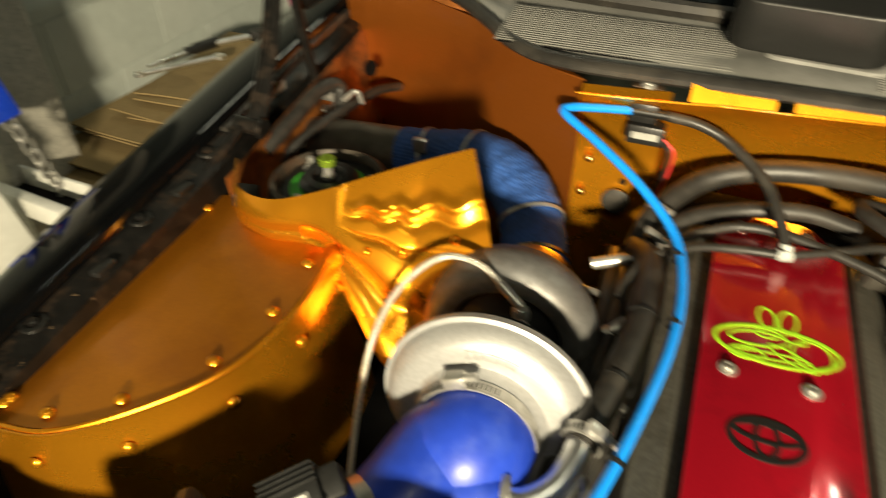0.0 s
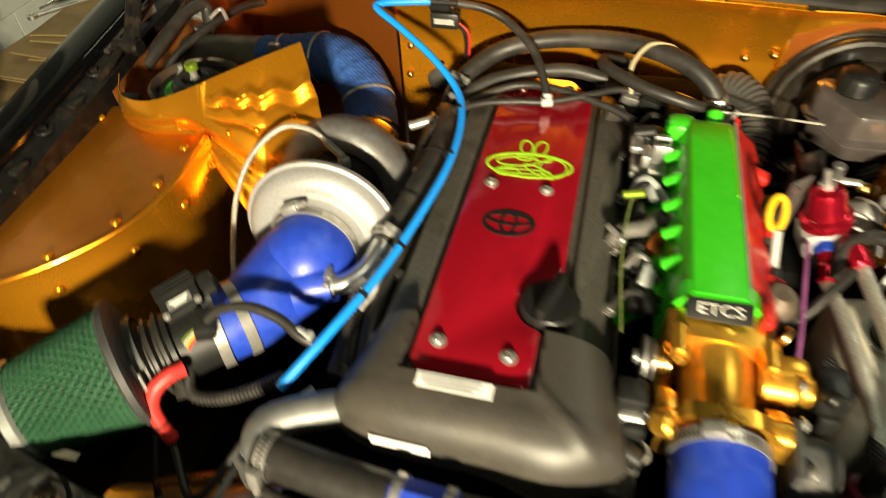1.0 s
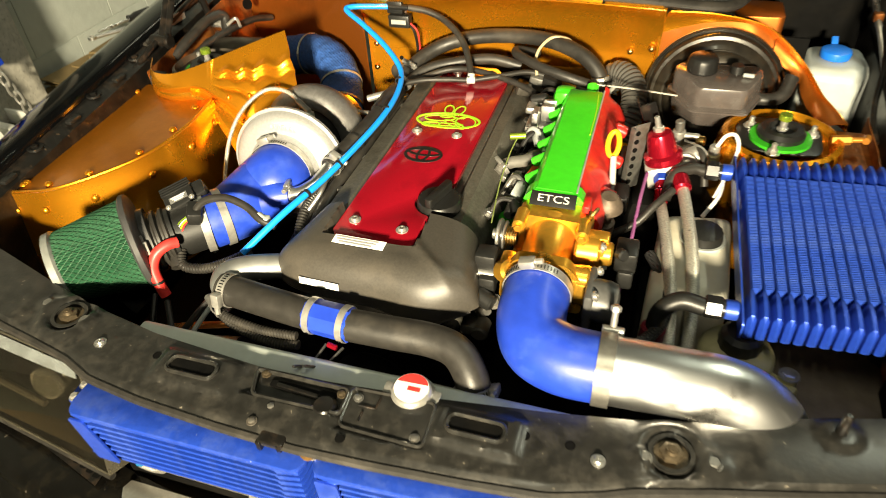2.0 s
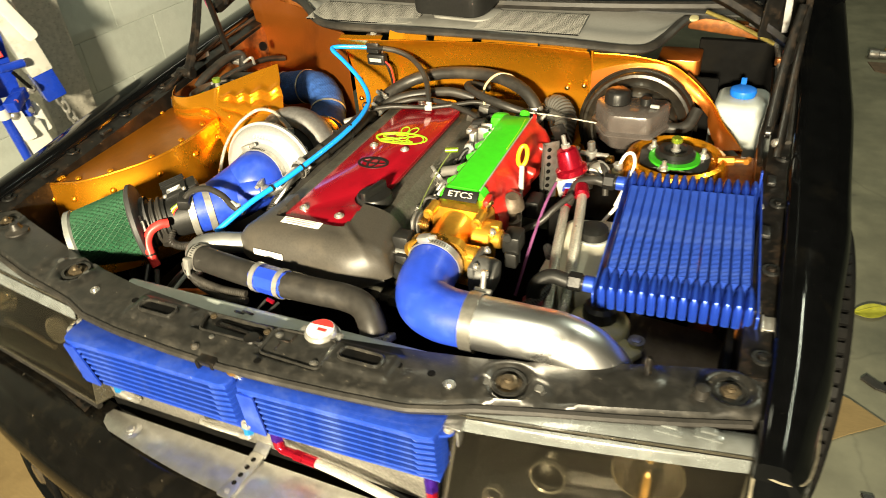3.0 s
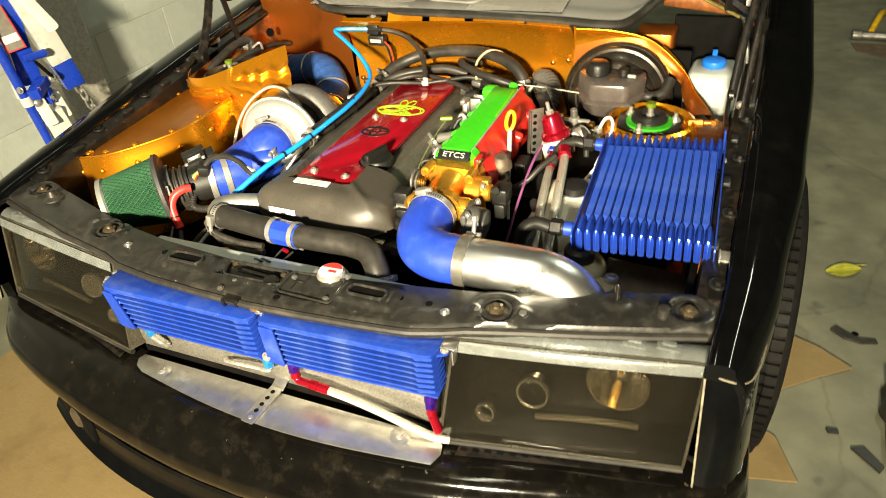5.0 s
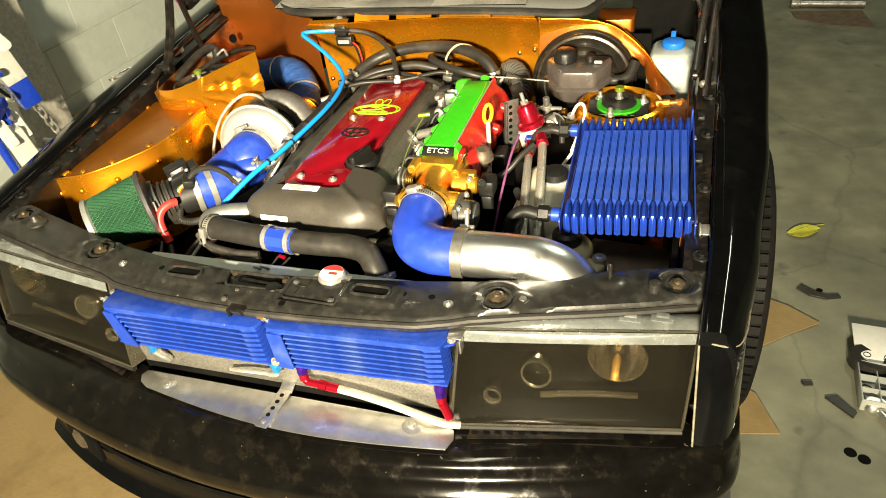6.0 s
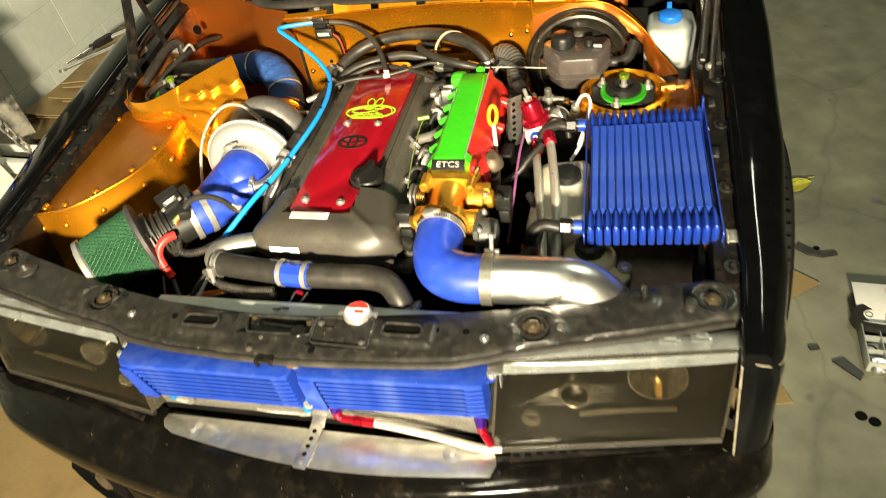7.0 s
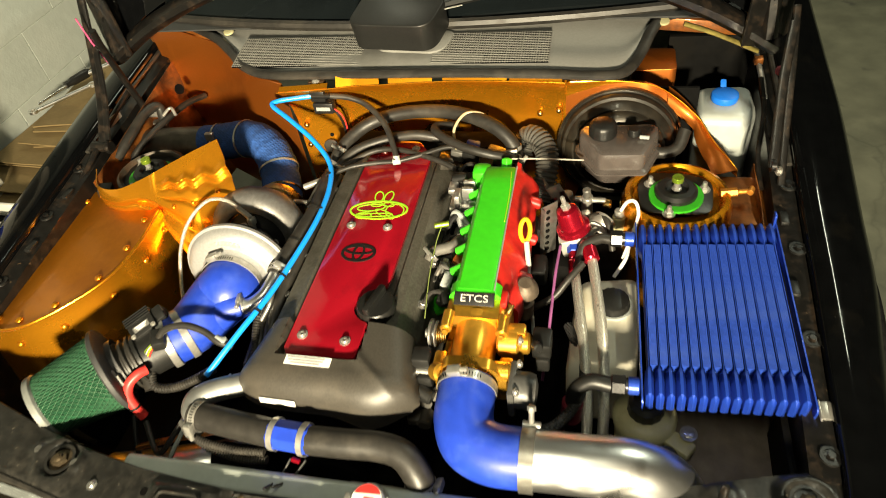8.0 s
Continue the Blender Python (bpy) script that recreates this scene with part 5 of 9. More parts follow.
part("side_wing", join(rod((0.27, 0.215, 0.64), (0.298, 0.215, 0.64), 0.016, 18, 0.003), box((0.288, 0.22, 0.622), (0.022, 0.045, 0.04), 0.005)), ANOD, tb)
gear = part("gear_housing", join(rod((0.27, 0.272, 0.64), (0.306, 0.272, 0.64), 0.023, 24, 0.004), rod((0.30, 0.272, 0.64), (0.322, 0.272, 0.64), 0.017, 20, 0.003), box((0.293, 0.262, 0.632), (0.036, 0.012, 0.05), 0.003), box((0.30, 0.283, 0.652), (0.03, 0.022, 0.024), 0.004)), ANOD, tb)
for c in ((0.308, 0.262, 0.658), (0.308, 0.285, 0.622)):
    part("screw", screw(c, (1, -0.2, 0.3), 0.005), STEEL, gear)
part("plug", join(box((0.34, 0.275, 0.64), (0.03, 0.04, 0.034), 0.004), box((0.342, 0.258, 0.615), (0.022, 0.02, 0.03), 0.004), rod((0.33, 0.26, 0.655), (0.338, 0.248, 0.66), 0.008, 12, 0.002)), PLASTIC2, tb)
part("motor", join(lathe([(0.0, 0), (0.028, 0), (0.029, 0.008), (0.029, 0.03), (0.026, 0.04), (0.012, 0.044), (0, 0.044)], (0.296, 0.197, 0.622), (1, 0.02, -0.08), 30), box((0.302, 0.2, 0.62), (0.012, 0.066, 0.06), 0.005)), mat("grey_motor_plastic", (0.06, 0.06, 0.058), 0.45, 0, 0.15, 90, 0.08, 300), tb, "dark grey round motor cover")
for c in ((0.31, 0.175, 0.648), (0.31, 0.228, 0.645)):
    part("screw", screw(c, (0.8, -0.2, 0.5), 0.0045), STEEL, tb)
lever = part("lever_disc", join(rod((0.158, 0.278, 0.64), (0.163, 0.278, 0.64), 0.024, 28, 0.001), rod((0.167, 0.278, 0.64), (0.17, 0.278, 0.64), 0.022, 28, 0.001), rod((0.15, 0.278, 0.64), (0.186, 0.278, 0.64), 0.008, 14, 0.001)), DULLSTEEL, tb, "steel throttle quadrant")
part("spring", ribbed([(0.171, 0.278, 0.64), (0.186, 0.278, 0.64)], 0.015, 0.004, 0.003), BRASS, lever)
part("hose_nipple", tube([(0.283, 0.3, 0.67), (0.286, 0.295, 0.683), (0.292, 0.302, 0.69), (0.292, 0.308, 0.686)], 0.003, 8), BRASS, tb)

# silicone elbow and polished pipe
elbow = thing("silicone_elbow", (0.24, 0.13, 0.55), "blue silicone elbow hose clamped to the throttle body", "hose")
part("elbow", tube([(0.234, 0.197, 0.632), (0.2345, 0.17, 0.629), (0.236, 0.137, 0.623), (0.25, 0.106, 0.616), (0.284, 0.092, 0.612), (0.333, 0.0905, 0.611)], lambda i, t: 0.0435 + 0.0015 * math.sin(math.pi * t), 36, 10), BLUESIL, elbow)
clamp(elbow, (0.234, 0.185, 0.631), (0, 1, 0.05), 0.045, 0.014, (-0.3, -0.3, 1))
part("band", ring((0.336, 0.0905, 0.611), (1, 0, 0), 0.0446, 0.020, 0.002, 44), mat("worn_band_steel", (0.33, 0.32, 0.29), 0.34, 0.85, 0.15, 90), elbow)
part("t_bolt", join(rod((0.338, 0.128, 0.648), (0.338, 0.138, 0.675), 0.0042, 10, 0.001), rod((0.325, 0.127, 0.642), (0.352, 0.127, 0.642), 0.006, 10, 0.001), hexbolt((0.338, 0.136, 0.667), (0, 0.4, 1), 0.0065, 0.007, False)), STEEL, elbow)
cpipe = thing("charge_pipe", (0.45, 0.09, 0.4), "polished aluminium charge pipe with a hand-bent curve", "pipe")
part("pipe", tube([(0.33, 0.0905, 0.611), (0.37, 0.091, 0.612), (0.42, 0.092, 0.611), (0.47, 0.096, 0.606), (0.511, 0.098, 0.587), (0.541, 0.1, 0.546), (0.548, 0.105, 0.48), (0.542, 0.115, 0.38)], lambda i, t: 0.0425 + (0.0012 if i < 3 else 0), 44, 10), POLISH, cpipe)

# ---- coolant pipework at the front ----
cool = thing("coolant_hose", (-0.02, 0.08, 0.55), "black rubber coolant hose with a blue joiner", "hose")
part("rubber_hose", tube([(-0.205, 0.104, 0.606), (-0.16, 0.098, 0.606), (-0.1, 0.091, 0.606), (-0.058, 0.087, 0.606)], 0.0225, 24, 8), RUBBER, cool)
part("rubber_hose", tube([(0.003, 0.083, 0.606), (0.06, 0.084, 0.606), (0.115, 0.086, 0.605), (0.152, 0.079, 0.601), (0.176, 0.06, 0.583), (0.184, 0.045, 0.556), (0.185, 0.04, 0.52)], 0.0225, 24, 8), RUBBER, cool)
part("joiner", rod((-0.062, 0.087, 0.606), (0.006, 0.083, 0.606), 0.0245, 8, 0.002), BLUESIL, cool, "blue silicone joiner")
clamp(cool, (-0.053, 0.0868, 0.606), (1, -0.06, 0), 0.0243, 0.0095, (0, 0.4, -1))
clamp(cool, (-0.003, 0.0835, 0.606), (1, -0.06, 0), 0.0243, 0.0095, (0, 0.4, -1))
clamp(cool, (0.181, 0.05, 0.567), (0.3, -0.5, -1), 0.0235, 0.011, (1, 0, 0))
clamp(cool, (-0.193, 0.102, 0.606), (1, -0.08, 0), 0.0235, 0.012, (0, -1, 0.2))
part("metal_elbow", tube([(-0.115, 0.19, 0.595), (-0.15, 0.168, 0.604), (-0.186, 0.148, 0.61), (-0.208, 0.128, 0.611), (-0.206, 0.108, 0.607), (-0.185, 0.1, 0.606)], 0.0195, 22, 8), mat("oxidised_aluminium", (0.24, 0.245, 0.24), 0.5, 0.7, 0.12, 60, 0.1, 200), cool, "dull aluminium water outlet elbow")
part("conduit", ribbed([(-0.215, 0.09, 0.59), (-0.19, 0.073, 0.583), (-0.13, 0.066, 0.578), (-0.075, 0.068, 0.578)], 0.0068, 0.0045, 0.0013), RUBBER, cool)
part("conduit", ribbed([(-0.21, 0.083, 0.58), (-0.17, 0.066, 0.572), (-0.11, 0.058, 0.566), (-0.07, 0.06, 0.57)], 0.0068, 0.0045, 0.0013), RUBBER, cool)
part("strap", join(ring((-0.203, 0.09, 0.592), (0.6, -0.5, 0), 0.017, 0.014, 0.002, 20), rod((-0.235, 0.1, 0.585), (-0.2, 0.075, 0.58), 0.006, 10, 0.001)), DULLSTEEL, cool)
part("terminal", join(rod((-0.022, 0.058, 0.588), (-0.008, 0.056, 0.586), 0.004, 10, 0.001)), REDANO, cool)
for a, b in (((-0.025, 0.06, 0.585), (-0.04, 0.0, 0.603)), ((0.0, 0.06, 0.585), (-0.028, 0.004, 0.603))):
    part("cable_tie", tube([a, ((a[0] + b[0]) / 2 - 0.004, (a[1] + b[1]) / 2, 0.575), b], 0.0022, 6), PLASTIC2, cool)

# ---- turbocharger ----
turbo = thing("turbocharger", (-0.275, 0.5, 0.5), "large turbocharger with a bright cast compressor cover and grey turbine housing", "turbocharger")
AX = Vector((-0.016, 0.25, -0.036)).normalized()
CC = Vector((-0.258, 0.413, 0.611))


def volute(r0, r1, tube_r0, tube_r1, c, a, turns=1.0, start=0.0, seg=64, flatk=1.0):
    fr = frame_of(a, (1, 0, 0))
    pts, rad = [], []
    for i in range(seg + 1):
        t = i / seg
        ang = start + 2 * math.pi * turns * t
        r = r0 + (r1 - r0) * t
        pts.append(c + (fr @ Vector((math.cos(ang) * r, math.sin(ang) * r, 0))))
        rad.append(tube_r0 + (tube_r1 - tube_r0) * t)
    return sweep(pts, lambda i, t: rad[i], 20, flat=flatk)


comp = part("compressor_cover", join(lathe([(0.046, -0.036), (0.052, -0.037), (0.057, -0.034), (0.06, -0.024), (0.066, -0.017), (0.074, -0.016), (0.084, -0.016), (0.093, -0.011), (0.099, -0.003), (0.101, 0.003), (0.106, 0.004), (0.106, 0.011), (0.1, 0.012), (0.098, 0.018), (0.06, 0.02), (0.05, 0.02)], CC, AX, 64),
                                     volute(0.077, 0.081, 0.011, 0.018, CC + AX * 0.002 + Vector((0.003, 0, -0.006)), AX, 0.95, 2.6)), CAST, turbo, "bright cast aluminium compressor cover", sharp=40)
for k in range(7):
    fr = frame_of(AX, (1, 0, 0))
    g = math.pi * (0.39 + 0.03 * k)
    d = fr @ Vector((math.cos(g), math.sin(g), 0))
    if d.z < 0:
        d = fr @ Vector((math.cos(-g), math.sin(-g), 0))
    part("cast_mark", move(box((0, 0, 0), (0.0055, 0.008, 0.0016), 0.0005), Matrix.Translation(CC + d * 0.079 - AX * 0.0168) @ Matrix((d.cross(-AX), d, -AX)).transposed().to_4x4()), CAST, comp)
part("outlet", tube([CC + Vector((-0.05, 0.02, -0.075)), CC + Vector((0.02, 0.02, -0.11)), CC + Vector((0.08, 0.015, -0.13))], 0.03, 20), CAST, turbo)
part("backplate", lathe([(0.092, 0.02), (0.094, 0.03), (0.09, 0.034), (0.05, 0.036)], CC, AX, 56), mat("dark_backplate", (0.035, 0.035, 0.034), 0.35, 0.8, 0.2, 60), turbo)
for k in range(8):
    fr = frame_of(AX, (1, 0, 0))
    a = 2 * math.pi * (k + 0.3) / 8
    p = CC + fr @ Vector((0.085 * math.cos(a), 0.085 * math.sin(a), 0.034))
    part("backplate_bolt", hexbolt(p, AX, 0.0055, 0.006), STEEL, turbo)
part("centre_housing", lathe([(0.06, 0.034), (0.052, 0.05), (0.04, 0.065), (0.04, 0.098), (0.055, 0.107), (0.066, 0.111)], CC, AX, 40), mat("black_centre_housing", (0.02, 0.02, 0.02), 0.5, 0.5, 0.2, 60, 0.1, 200), turbo)
turb = part("turbine_housing", join(lathe([(0.062, 0.112), (0.066, 0.101), (0.075, 0.098), (0.087, 0.103), (0.095, 0.113), (0.1, 0.126), (0.1, 0.14), (0.096, 0.155), (0.085, 0.172), (0.069, 0.19), (0.055, 0.204), (0.046, 0.212), (0.046, 0.232)], CC + Vector((-0.006, 0, 0.004)), AX, 64)), IRON, turbo, "satin silver turbine housing", sharp=50)
part("v_band", lathe([(0.05, 0.221), (0.055, 0.222), (0.056, 0.232), (0.055, 0.242), (0.05, 0.244)], CC, AX, 44), BRASS, turbo, "gold-toned clamp band")
part("v_band_bolt", rod(CC + AX * 0.216 + Vector((0.05, 0, 0.03)), CC + AX * 0.216 + Vector((0.085, -0.01, 0.035)), 0.0045, 10, 0.001), STEEL, turbo)
part("manifold_collector", tube([CC + AX * 0.14 + Vector((0.0, 0, -0.09)), CC + AX * 0.14 + Vector((0.06, 0.0, -0.13)), (-0.12, 0.55, 0.50)], 0.035, 18), DULLSTEEL, turbo)
fit0 = Vector((-0.251, 0.502, 0.672))
part("oil_feed_fitting", join(rod(CC + AX * 0.085 + Vector((0.01, 0, 0.03)), fit0, 0.007, 12, 0.001), hexbolt(fit0 - Vector((0, 0, 0.014)), (0, 0, 1), 0.0095, 0.012, False), rod(fit0, fit0 + Vector((-0.028, 0.012, 0.014)), 0.0055, 12, 0.001)), STEEL, turbo)
part("oil_feed_line", tube([fit0 + Vector((-0.022, 0.01, 0.011)), (-0.305, 0.525, 0.695), (-0.345, 0.52, 0.696), (-0.378, 0.485, 0.672), (-0.39, 0.44, 0.635), (-0.388, 0.39, 0.575), (-0.38, 0.34, 0.50)], 0.0038, 12, 10), BRAID, turbo, "braided steel oil feed line")
part("gas_stud", join(rod((-0.168, 0.553, 0.615), (-0.142, 0.575, 0.632), 0.0065, 12, 0.001), hexbolt((-0.168, 0.553, 0.615), (0.03, 0.02, 0.02), 0.009, 0.008, False)), STEEL, turbo)
part("sensor_lead", join(rod((-0.205, 0.655, 0.625), (-0.165, 0.668, 0.635), 0.007, 12, 0.001), rod((-0.165, 0.668, 0.635), (-0.138, 0.676, 0.64), 0.0045, 10, 0.001)), STEEL, turbo)

# inlet hose, air-flow meter and filter
hose = thing("inlet_hose", (-0.29, 0.33, 0.54), "blue silicone inlet hose from the air meter to the turbo", "hose")
HP = [CC - AX * 0.02, CC - AX * 0.05 + Vector((0, 0, -0.002)), (-0.274, 0.35, 0.603), (-0.291, 0.305, 0.596), (-0.31, 0.272, 0.592), (-0.336, 0.246, 0.59)]
part("hose", tube(HP, lambda i, t: 0.0575 - 0.012 * min(1, max(0, (t - 0.25) / 0.6)) ** 1.5, 40, 10), BLUESIL, hose)
part("tee_boss", tube([(-0.262, 0.318, 0.60), (-0.232, 0.322, 0.612), (-0.205, 0.325, 0.617)], lambda i, t: 0.04 - 0.02 * t, 24, 6), BLUESIL, hose)
clamp(hose, CC - AX * 0.034, AX, 0.0585, 0.014, (-0.35, -0.2, 1))
clamp(hose, (-0.333, 0.2485, 0.59), (-0.75, -0.66, 0), 0.0465, 0.013, (-0.2, 0.2, -1))
clamp(hose, (-0.312, 0.27, 0.592), (-0.68, -0.73, 0), 0.0475, 0.013, (-0.3, 0.3, -1))
rec = thing("recirculation_pipe", (-0.18, 0.34, 0.58), "bright bent metal pipe joined to a black rubber hose", "pipe")
part("metal_pipe", tube([(-0.214, 0.323, 0.616), (-0.192, 0.328, 0.62), (-0.172, 0.345, 0.628), (-0.163, 0.37, 0.636), (-0.16, 0.395, 0.64)], 0.0125, 20, 8), POLISH, rec)
part("rubber_hose", tube([(-0.162, 0.385, 0.638), (-0.152, 0.43, 0.645), (-0.139, 0.50, 0.652), (-0.133, 0.57, 0.655), (-0.14, 0.65, 0.65), (-0.16, 0.71, 0.62)], 0.0165, 20, 8), RUBBER, rec, "thick black rubber hose")
clamp(rec, (-0.16, 0.394, 0.639), (0.15, 1, 0.12), 0.0172, 0.012, (0.6, 0, 1))
clamp(rec, (-0.208, 0.3238, 0.617), (1, 0.2, 0.1), 0.0135, 0.008, (0, 0, 1))
part("tie", ring((-0.145, 0.46, 0.648), (0.2, 1, 0.1), 0.0168, 0.004, 0.0015, 24), PLASTIC2, rec)
part("tie", ring((-0.134, 0.55, 0.654), (0.1, 1, 0.05), 0.0168, 0.004, 0.0015, 24), PLASTIC2, rec)

FD = Vector((-0.72, -0.66, -0.06)).normalized()
M0 = Vector((-0.333, 0.247, 0.59))
maf = thing("air_flow_meter", (-0.36, 0.225, 0.53), "black air flow meter with plug and wiring", "air flow meter")
part("meter_tube", lathe([(0.038, -0.012), (0.041, -0.01), (0.041, 0.045), (0.046, 0.047), (0.046, 0.053), (0.041, 0.055), (0.041, 0.06)], M0, FD, 32), PLASTIC2, maf)
part("meter_head", move(join(box((0, 0, 0), (0.05, 0.048, 0.042), 0.004), box((0.03, 0.0, 0.0), (0.026, 0.03, 0.03), 0.003)), Matrix.Translation(M0 + FD * 0.026 + Vector((-0.018, 0.026, 0.036))) @ pose(0, 0, 0, 18, -14, 42)), PLASTIC2, maf)
part("label", move(box((0, 0, 0), (0.03, 0.012, 0.0006), 0), Matrix.Translation(M0 + FD * 0.026 + Vector((-0.018, 0.026, 0.036))) @ pose(0, 0, 0, 18, -14, 42) @ pose(0, -0.008, 0.0215)), mat("faded_grey_label", (0.12, 0.12, 0.115), 0.5), maf)
part("plug", move(box((0, 0, 0), (0.024, 0.034, 0.024), 0.004), pose(-0.325, 0.225, 0.63, 10, 10, 30)), PLASTIC2, maf)
MH = Matrix.Translation(M0 + FD * 0.026 + Vector((-0.018, 0.026, 0.036))) @ pose(0, 0, 0, 18, -14, 42)
for k in range(4):
    part("rib", move(box((0, 0, 0), (0.05, 0.0022, 0.004), 0.0008), MH @ pose(0, 0.006 + 0.0048 * k, 0.0225)), PLASTIC2, maf)
for k in range(3):
    part("print_bar", move(box((0, 0, 0), (0.024 - 0.004 * k, 0.0016, 0.0003), 0), MH @ pose(0, -0.0045 - 0.0032 * k, 0.0219)), WHITE, maf)
for a in (-1, 1):
    part("screw", screw(MH @ Vector((0.02 * a, -0.018, 0.021)), MH.to_3x3() @ Vector((0, 0, 1)), 0.003), STEEL, maf)
part("bellows", lathe([(0.043, 0.052), (0.049, 0.056), (0.049, 0.060), (0.043, 0.063), (0.043, 0.066), (0.049, 0.069), (0.049, 0.073), (0.043, 0.076), (0.043, 0.078), (0.049, 0.081), (0.049, 0.084), (0.045, 0.086)], M0, FD, 40), RUBBER, maf, "black ribbed rubber sleeve")
clamp(maf, M0 + FD * 0.095, FD, 0.0475, 0.014, (0.5, -0.6, 0.4))
part("sleeve", tube([(-0.325, 0.222, 0.632), (-0.305, 0.232, 0.652), (-0.268, 0.238, 0.66), (-0.232, 0.235, 0.652), (-0.205, 0.225, 0.64), (-0.18, 0.225, 0.63)], 0.0062, 10, 8), RUBBER, maf, "black sleeved wiring")
part("sleeve", ribbed([(-0.345, 0.2, 0.59), (-0.335, 0.172, 0.565), (-0.30, 0.175, 0.56), (-0.26, 0.19, 0.57), (-0.225, 0.205, 0.585)], 0.0085, 0.005, 0.0012), RUBBER, maf, "black corrugated conduit")
part("sleeve", tube([(-0.352, 0.21, 0.605), (-0.352, 0.185, 0.575), (-0.34, 0.168, 0.56)], 0.012, 10, 6), RUBBER, maf)
for k in range(4):
    part("wire", tube([(-0.335 + 0.004 * k, 0.218, 0.628), (-0.345 + 0.004 * k, 0.203, 0.62), (-0.35 + 0.003 * k, 0.196, 0.60)], 0.0013, 6, 5), (LIMEANO, WHITEPL, YELLOW, REDHOSE)[k], maf)
part("connector", join(box((-0.2, 0.228, 0.638), (0.018, 0.012, 0.012), 0.002), rod((-0.212, 0.23, 0.642), (-0.195, 0.226, 0.636), 0.0075, 10, 0.001)), WHITEPL, maf)
redh = thing("red_hose", (-0.365, 0.16, 0.53), "short red rubber vacuum hose", "hose")
part("hose", tube([(-0.334, 0.178, 0.606), (-0.343, 0.166, 0.608), (-0.355, 0.15, 0.6), (-0.36, 0.138, 0.58), (-0.352, 0.13, 0.553), (-0.345, 0.127, 0.535)], 0.0088, 14, 8), REDHOSE, redh)
part("tie", ring((-0.354, 0.131, 0.558), (0.25, -0.25, -1), 0.009, 0.004, 0.001, 16), PLASTIC2, redh)

filt = thing("air_filter", (-0.47, 0.13, 0.5), "green cone air filter with wire mesh and grey rubber ends", "air filter")
F0 = M0 + FD * 0.096 + Vector((0.004, 0.01, 0.006))
part("flange_rim", lathe([(0.044, 0.0), (0.05, -0.004), (0.05, 0.006), (0.074, 0.010), (0.08, 0.014), (0.08, 0.021), (0.074, 0.025), (0.05, 0.025)], F0, FD, 48), mat("grey_filter_rubber", (0.035, 0.035, 0.036), 0.55, 0, 0.15, 80), filt, "dark grey rubber base")
L = 0.118
RA, RB = 0.0735, 0.0555
NP = 84
part("pleats", lathe([(RA + (RB - RA) * k / 10, 0.022 + L * k / 10) for k in range(11)], F0, FD, NP * 2, lambda a, h: 1.0 if round(a / (math.pi / NP)) % 2 else 0.955), FILTER, filt, "green pleated cotton")
part("end_cap", lathe([(RB + 0.001, 0.022 + L - 0.01), (RB + 0.005, 0.022 + L - 0.006), (RB + 0.004, 0.022 + L + 0.004), (RB - 0.006, 0.022 + L + 0.007), (0.03, 0.022 + L + 0.003), (0, 0.022 + L + 0.003)], F0, FD, 48), mat("pale_filter_rim", (0.16, 0.17, 0.16), 0.5, 0, 0.15, 80), filt, "grey rubber end cap")
wires = None
ff = Matrix.Translation(F0) @ frame_of(FD)
for way in (1, -1):
    for k in range(40):
        pts = []
        for i in range(15):
            t = i / 14
            r = RA + (RB - RA) * t + 0.0007
            a = 2 * math.pi * k / 40 + way * t * 1.35
            pts.append(ff @ Vector((r * math.cos(a), r * math.sin(a), 0.024 + (L - 0.006) * t)))
        w = sweep(pts, 0.00045, 4, caps=False)
        wires = w if wires is None else join(wires, w)
part("wire_mesh", wires, FILTERWIRE, filt, "fine diamond wire mesh")["kind"] = "stuff"

# low clutter in front of the engine
low = thing("intercooler_pipe", (-0.3, 0.1, 0.4), "bright metal pipe low beside the filter", "pipe")
part("pipe", tube([(-0.42, 0.06, 0.43), (-0.33, 0.075, 0.44), (-0.24, 0.10, 0.44), (-0.18, 0.14, 0.40)], 0.04, 26), POLISH, low)
part("copper_line", tube([(-0.36, 0.09, 0.49), (-0.30, 0.11, 0.495), (-0.22, 0.14, 0.49)], 0.006, 10), mat("copper_line", (0.6, 0.22, 0.06), 0.3, 0.9), low)
part("cable", tube([(-0.34, 0.12, 0.53), (-0.30, 0.075, 0.51), (-0.26, 0.10, 0.55), (-0.235, 0.165, 0.575)], 0.005, 8), RUBBER, low)
part("cable", tube([(-0.28, 0.06, 0.5), (-0.255, 0.09, 0.54), (-0.23, 0.15, 0.57), (-0.19, 0.2, 0.58)], 0.004, 8), WHITEPL, low)
part("cable", tube([(-0.37, 0.13, 0.53), (-0.36, 0.09, 0.49), (-0.35, 0.06, 0.44)], 0.0045, 8), PLASTIC2, low)
# shapes coloured near black, as the bottom of the bay lies in shade
part("clutter", join(box((-0.16, 0.10, 0.45), (0.12, 0.05, 0.1), 0.02), rod((-0.2, 0.06, 0.50), (-0.14, 0.06, 0.49), 0.016, 14, 0.003), rod((0.0, 0.1, 0.44), (0.0, 0.13, 0.44), 0.06, 28, 0.004), rod((0.1, 0.1, 0.42), (0.1, 0.13, 0.42), 0.05, 28, 0.004)), DARK, low, "pulley and bracket shapes, near black for the low shade")

# downpipe with heat wrap
down = thing("downpipe", (-0.45, 0.78, 0.5), "exhaust downpipe in blue heat wrap", "exhaust pipe")
W0 = CC + AX * 0.238
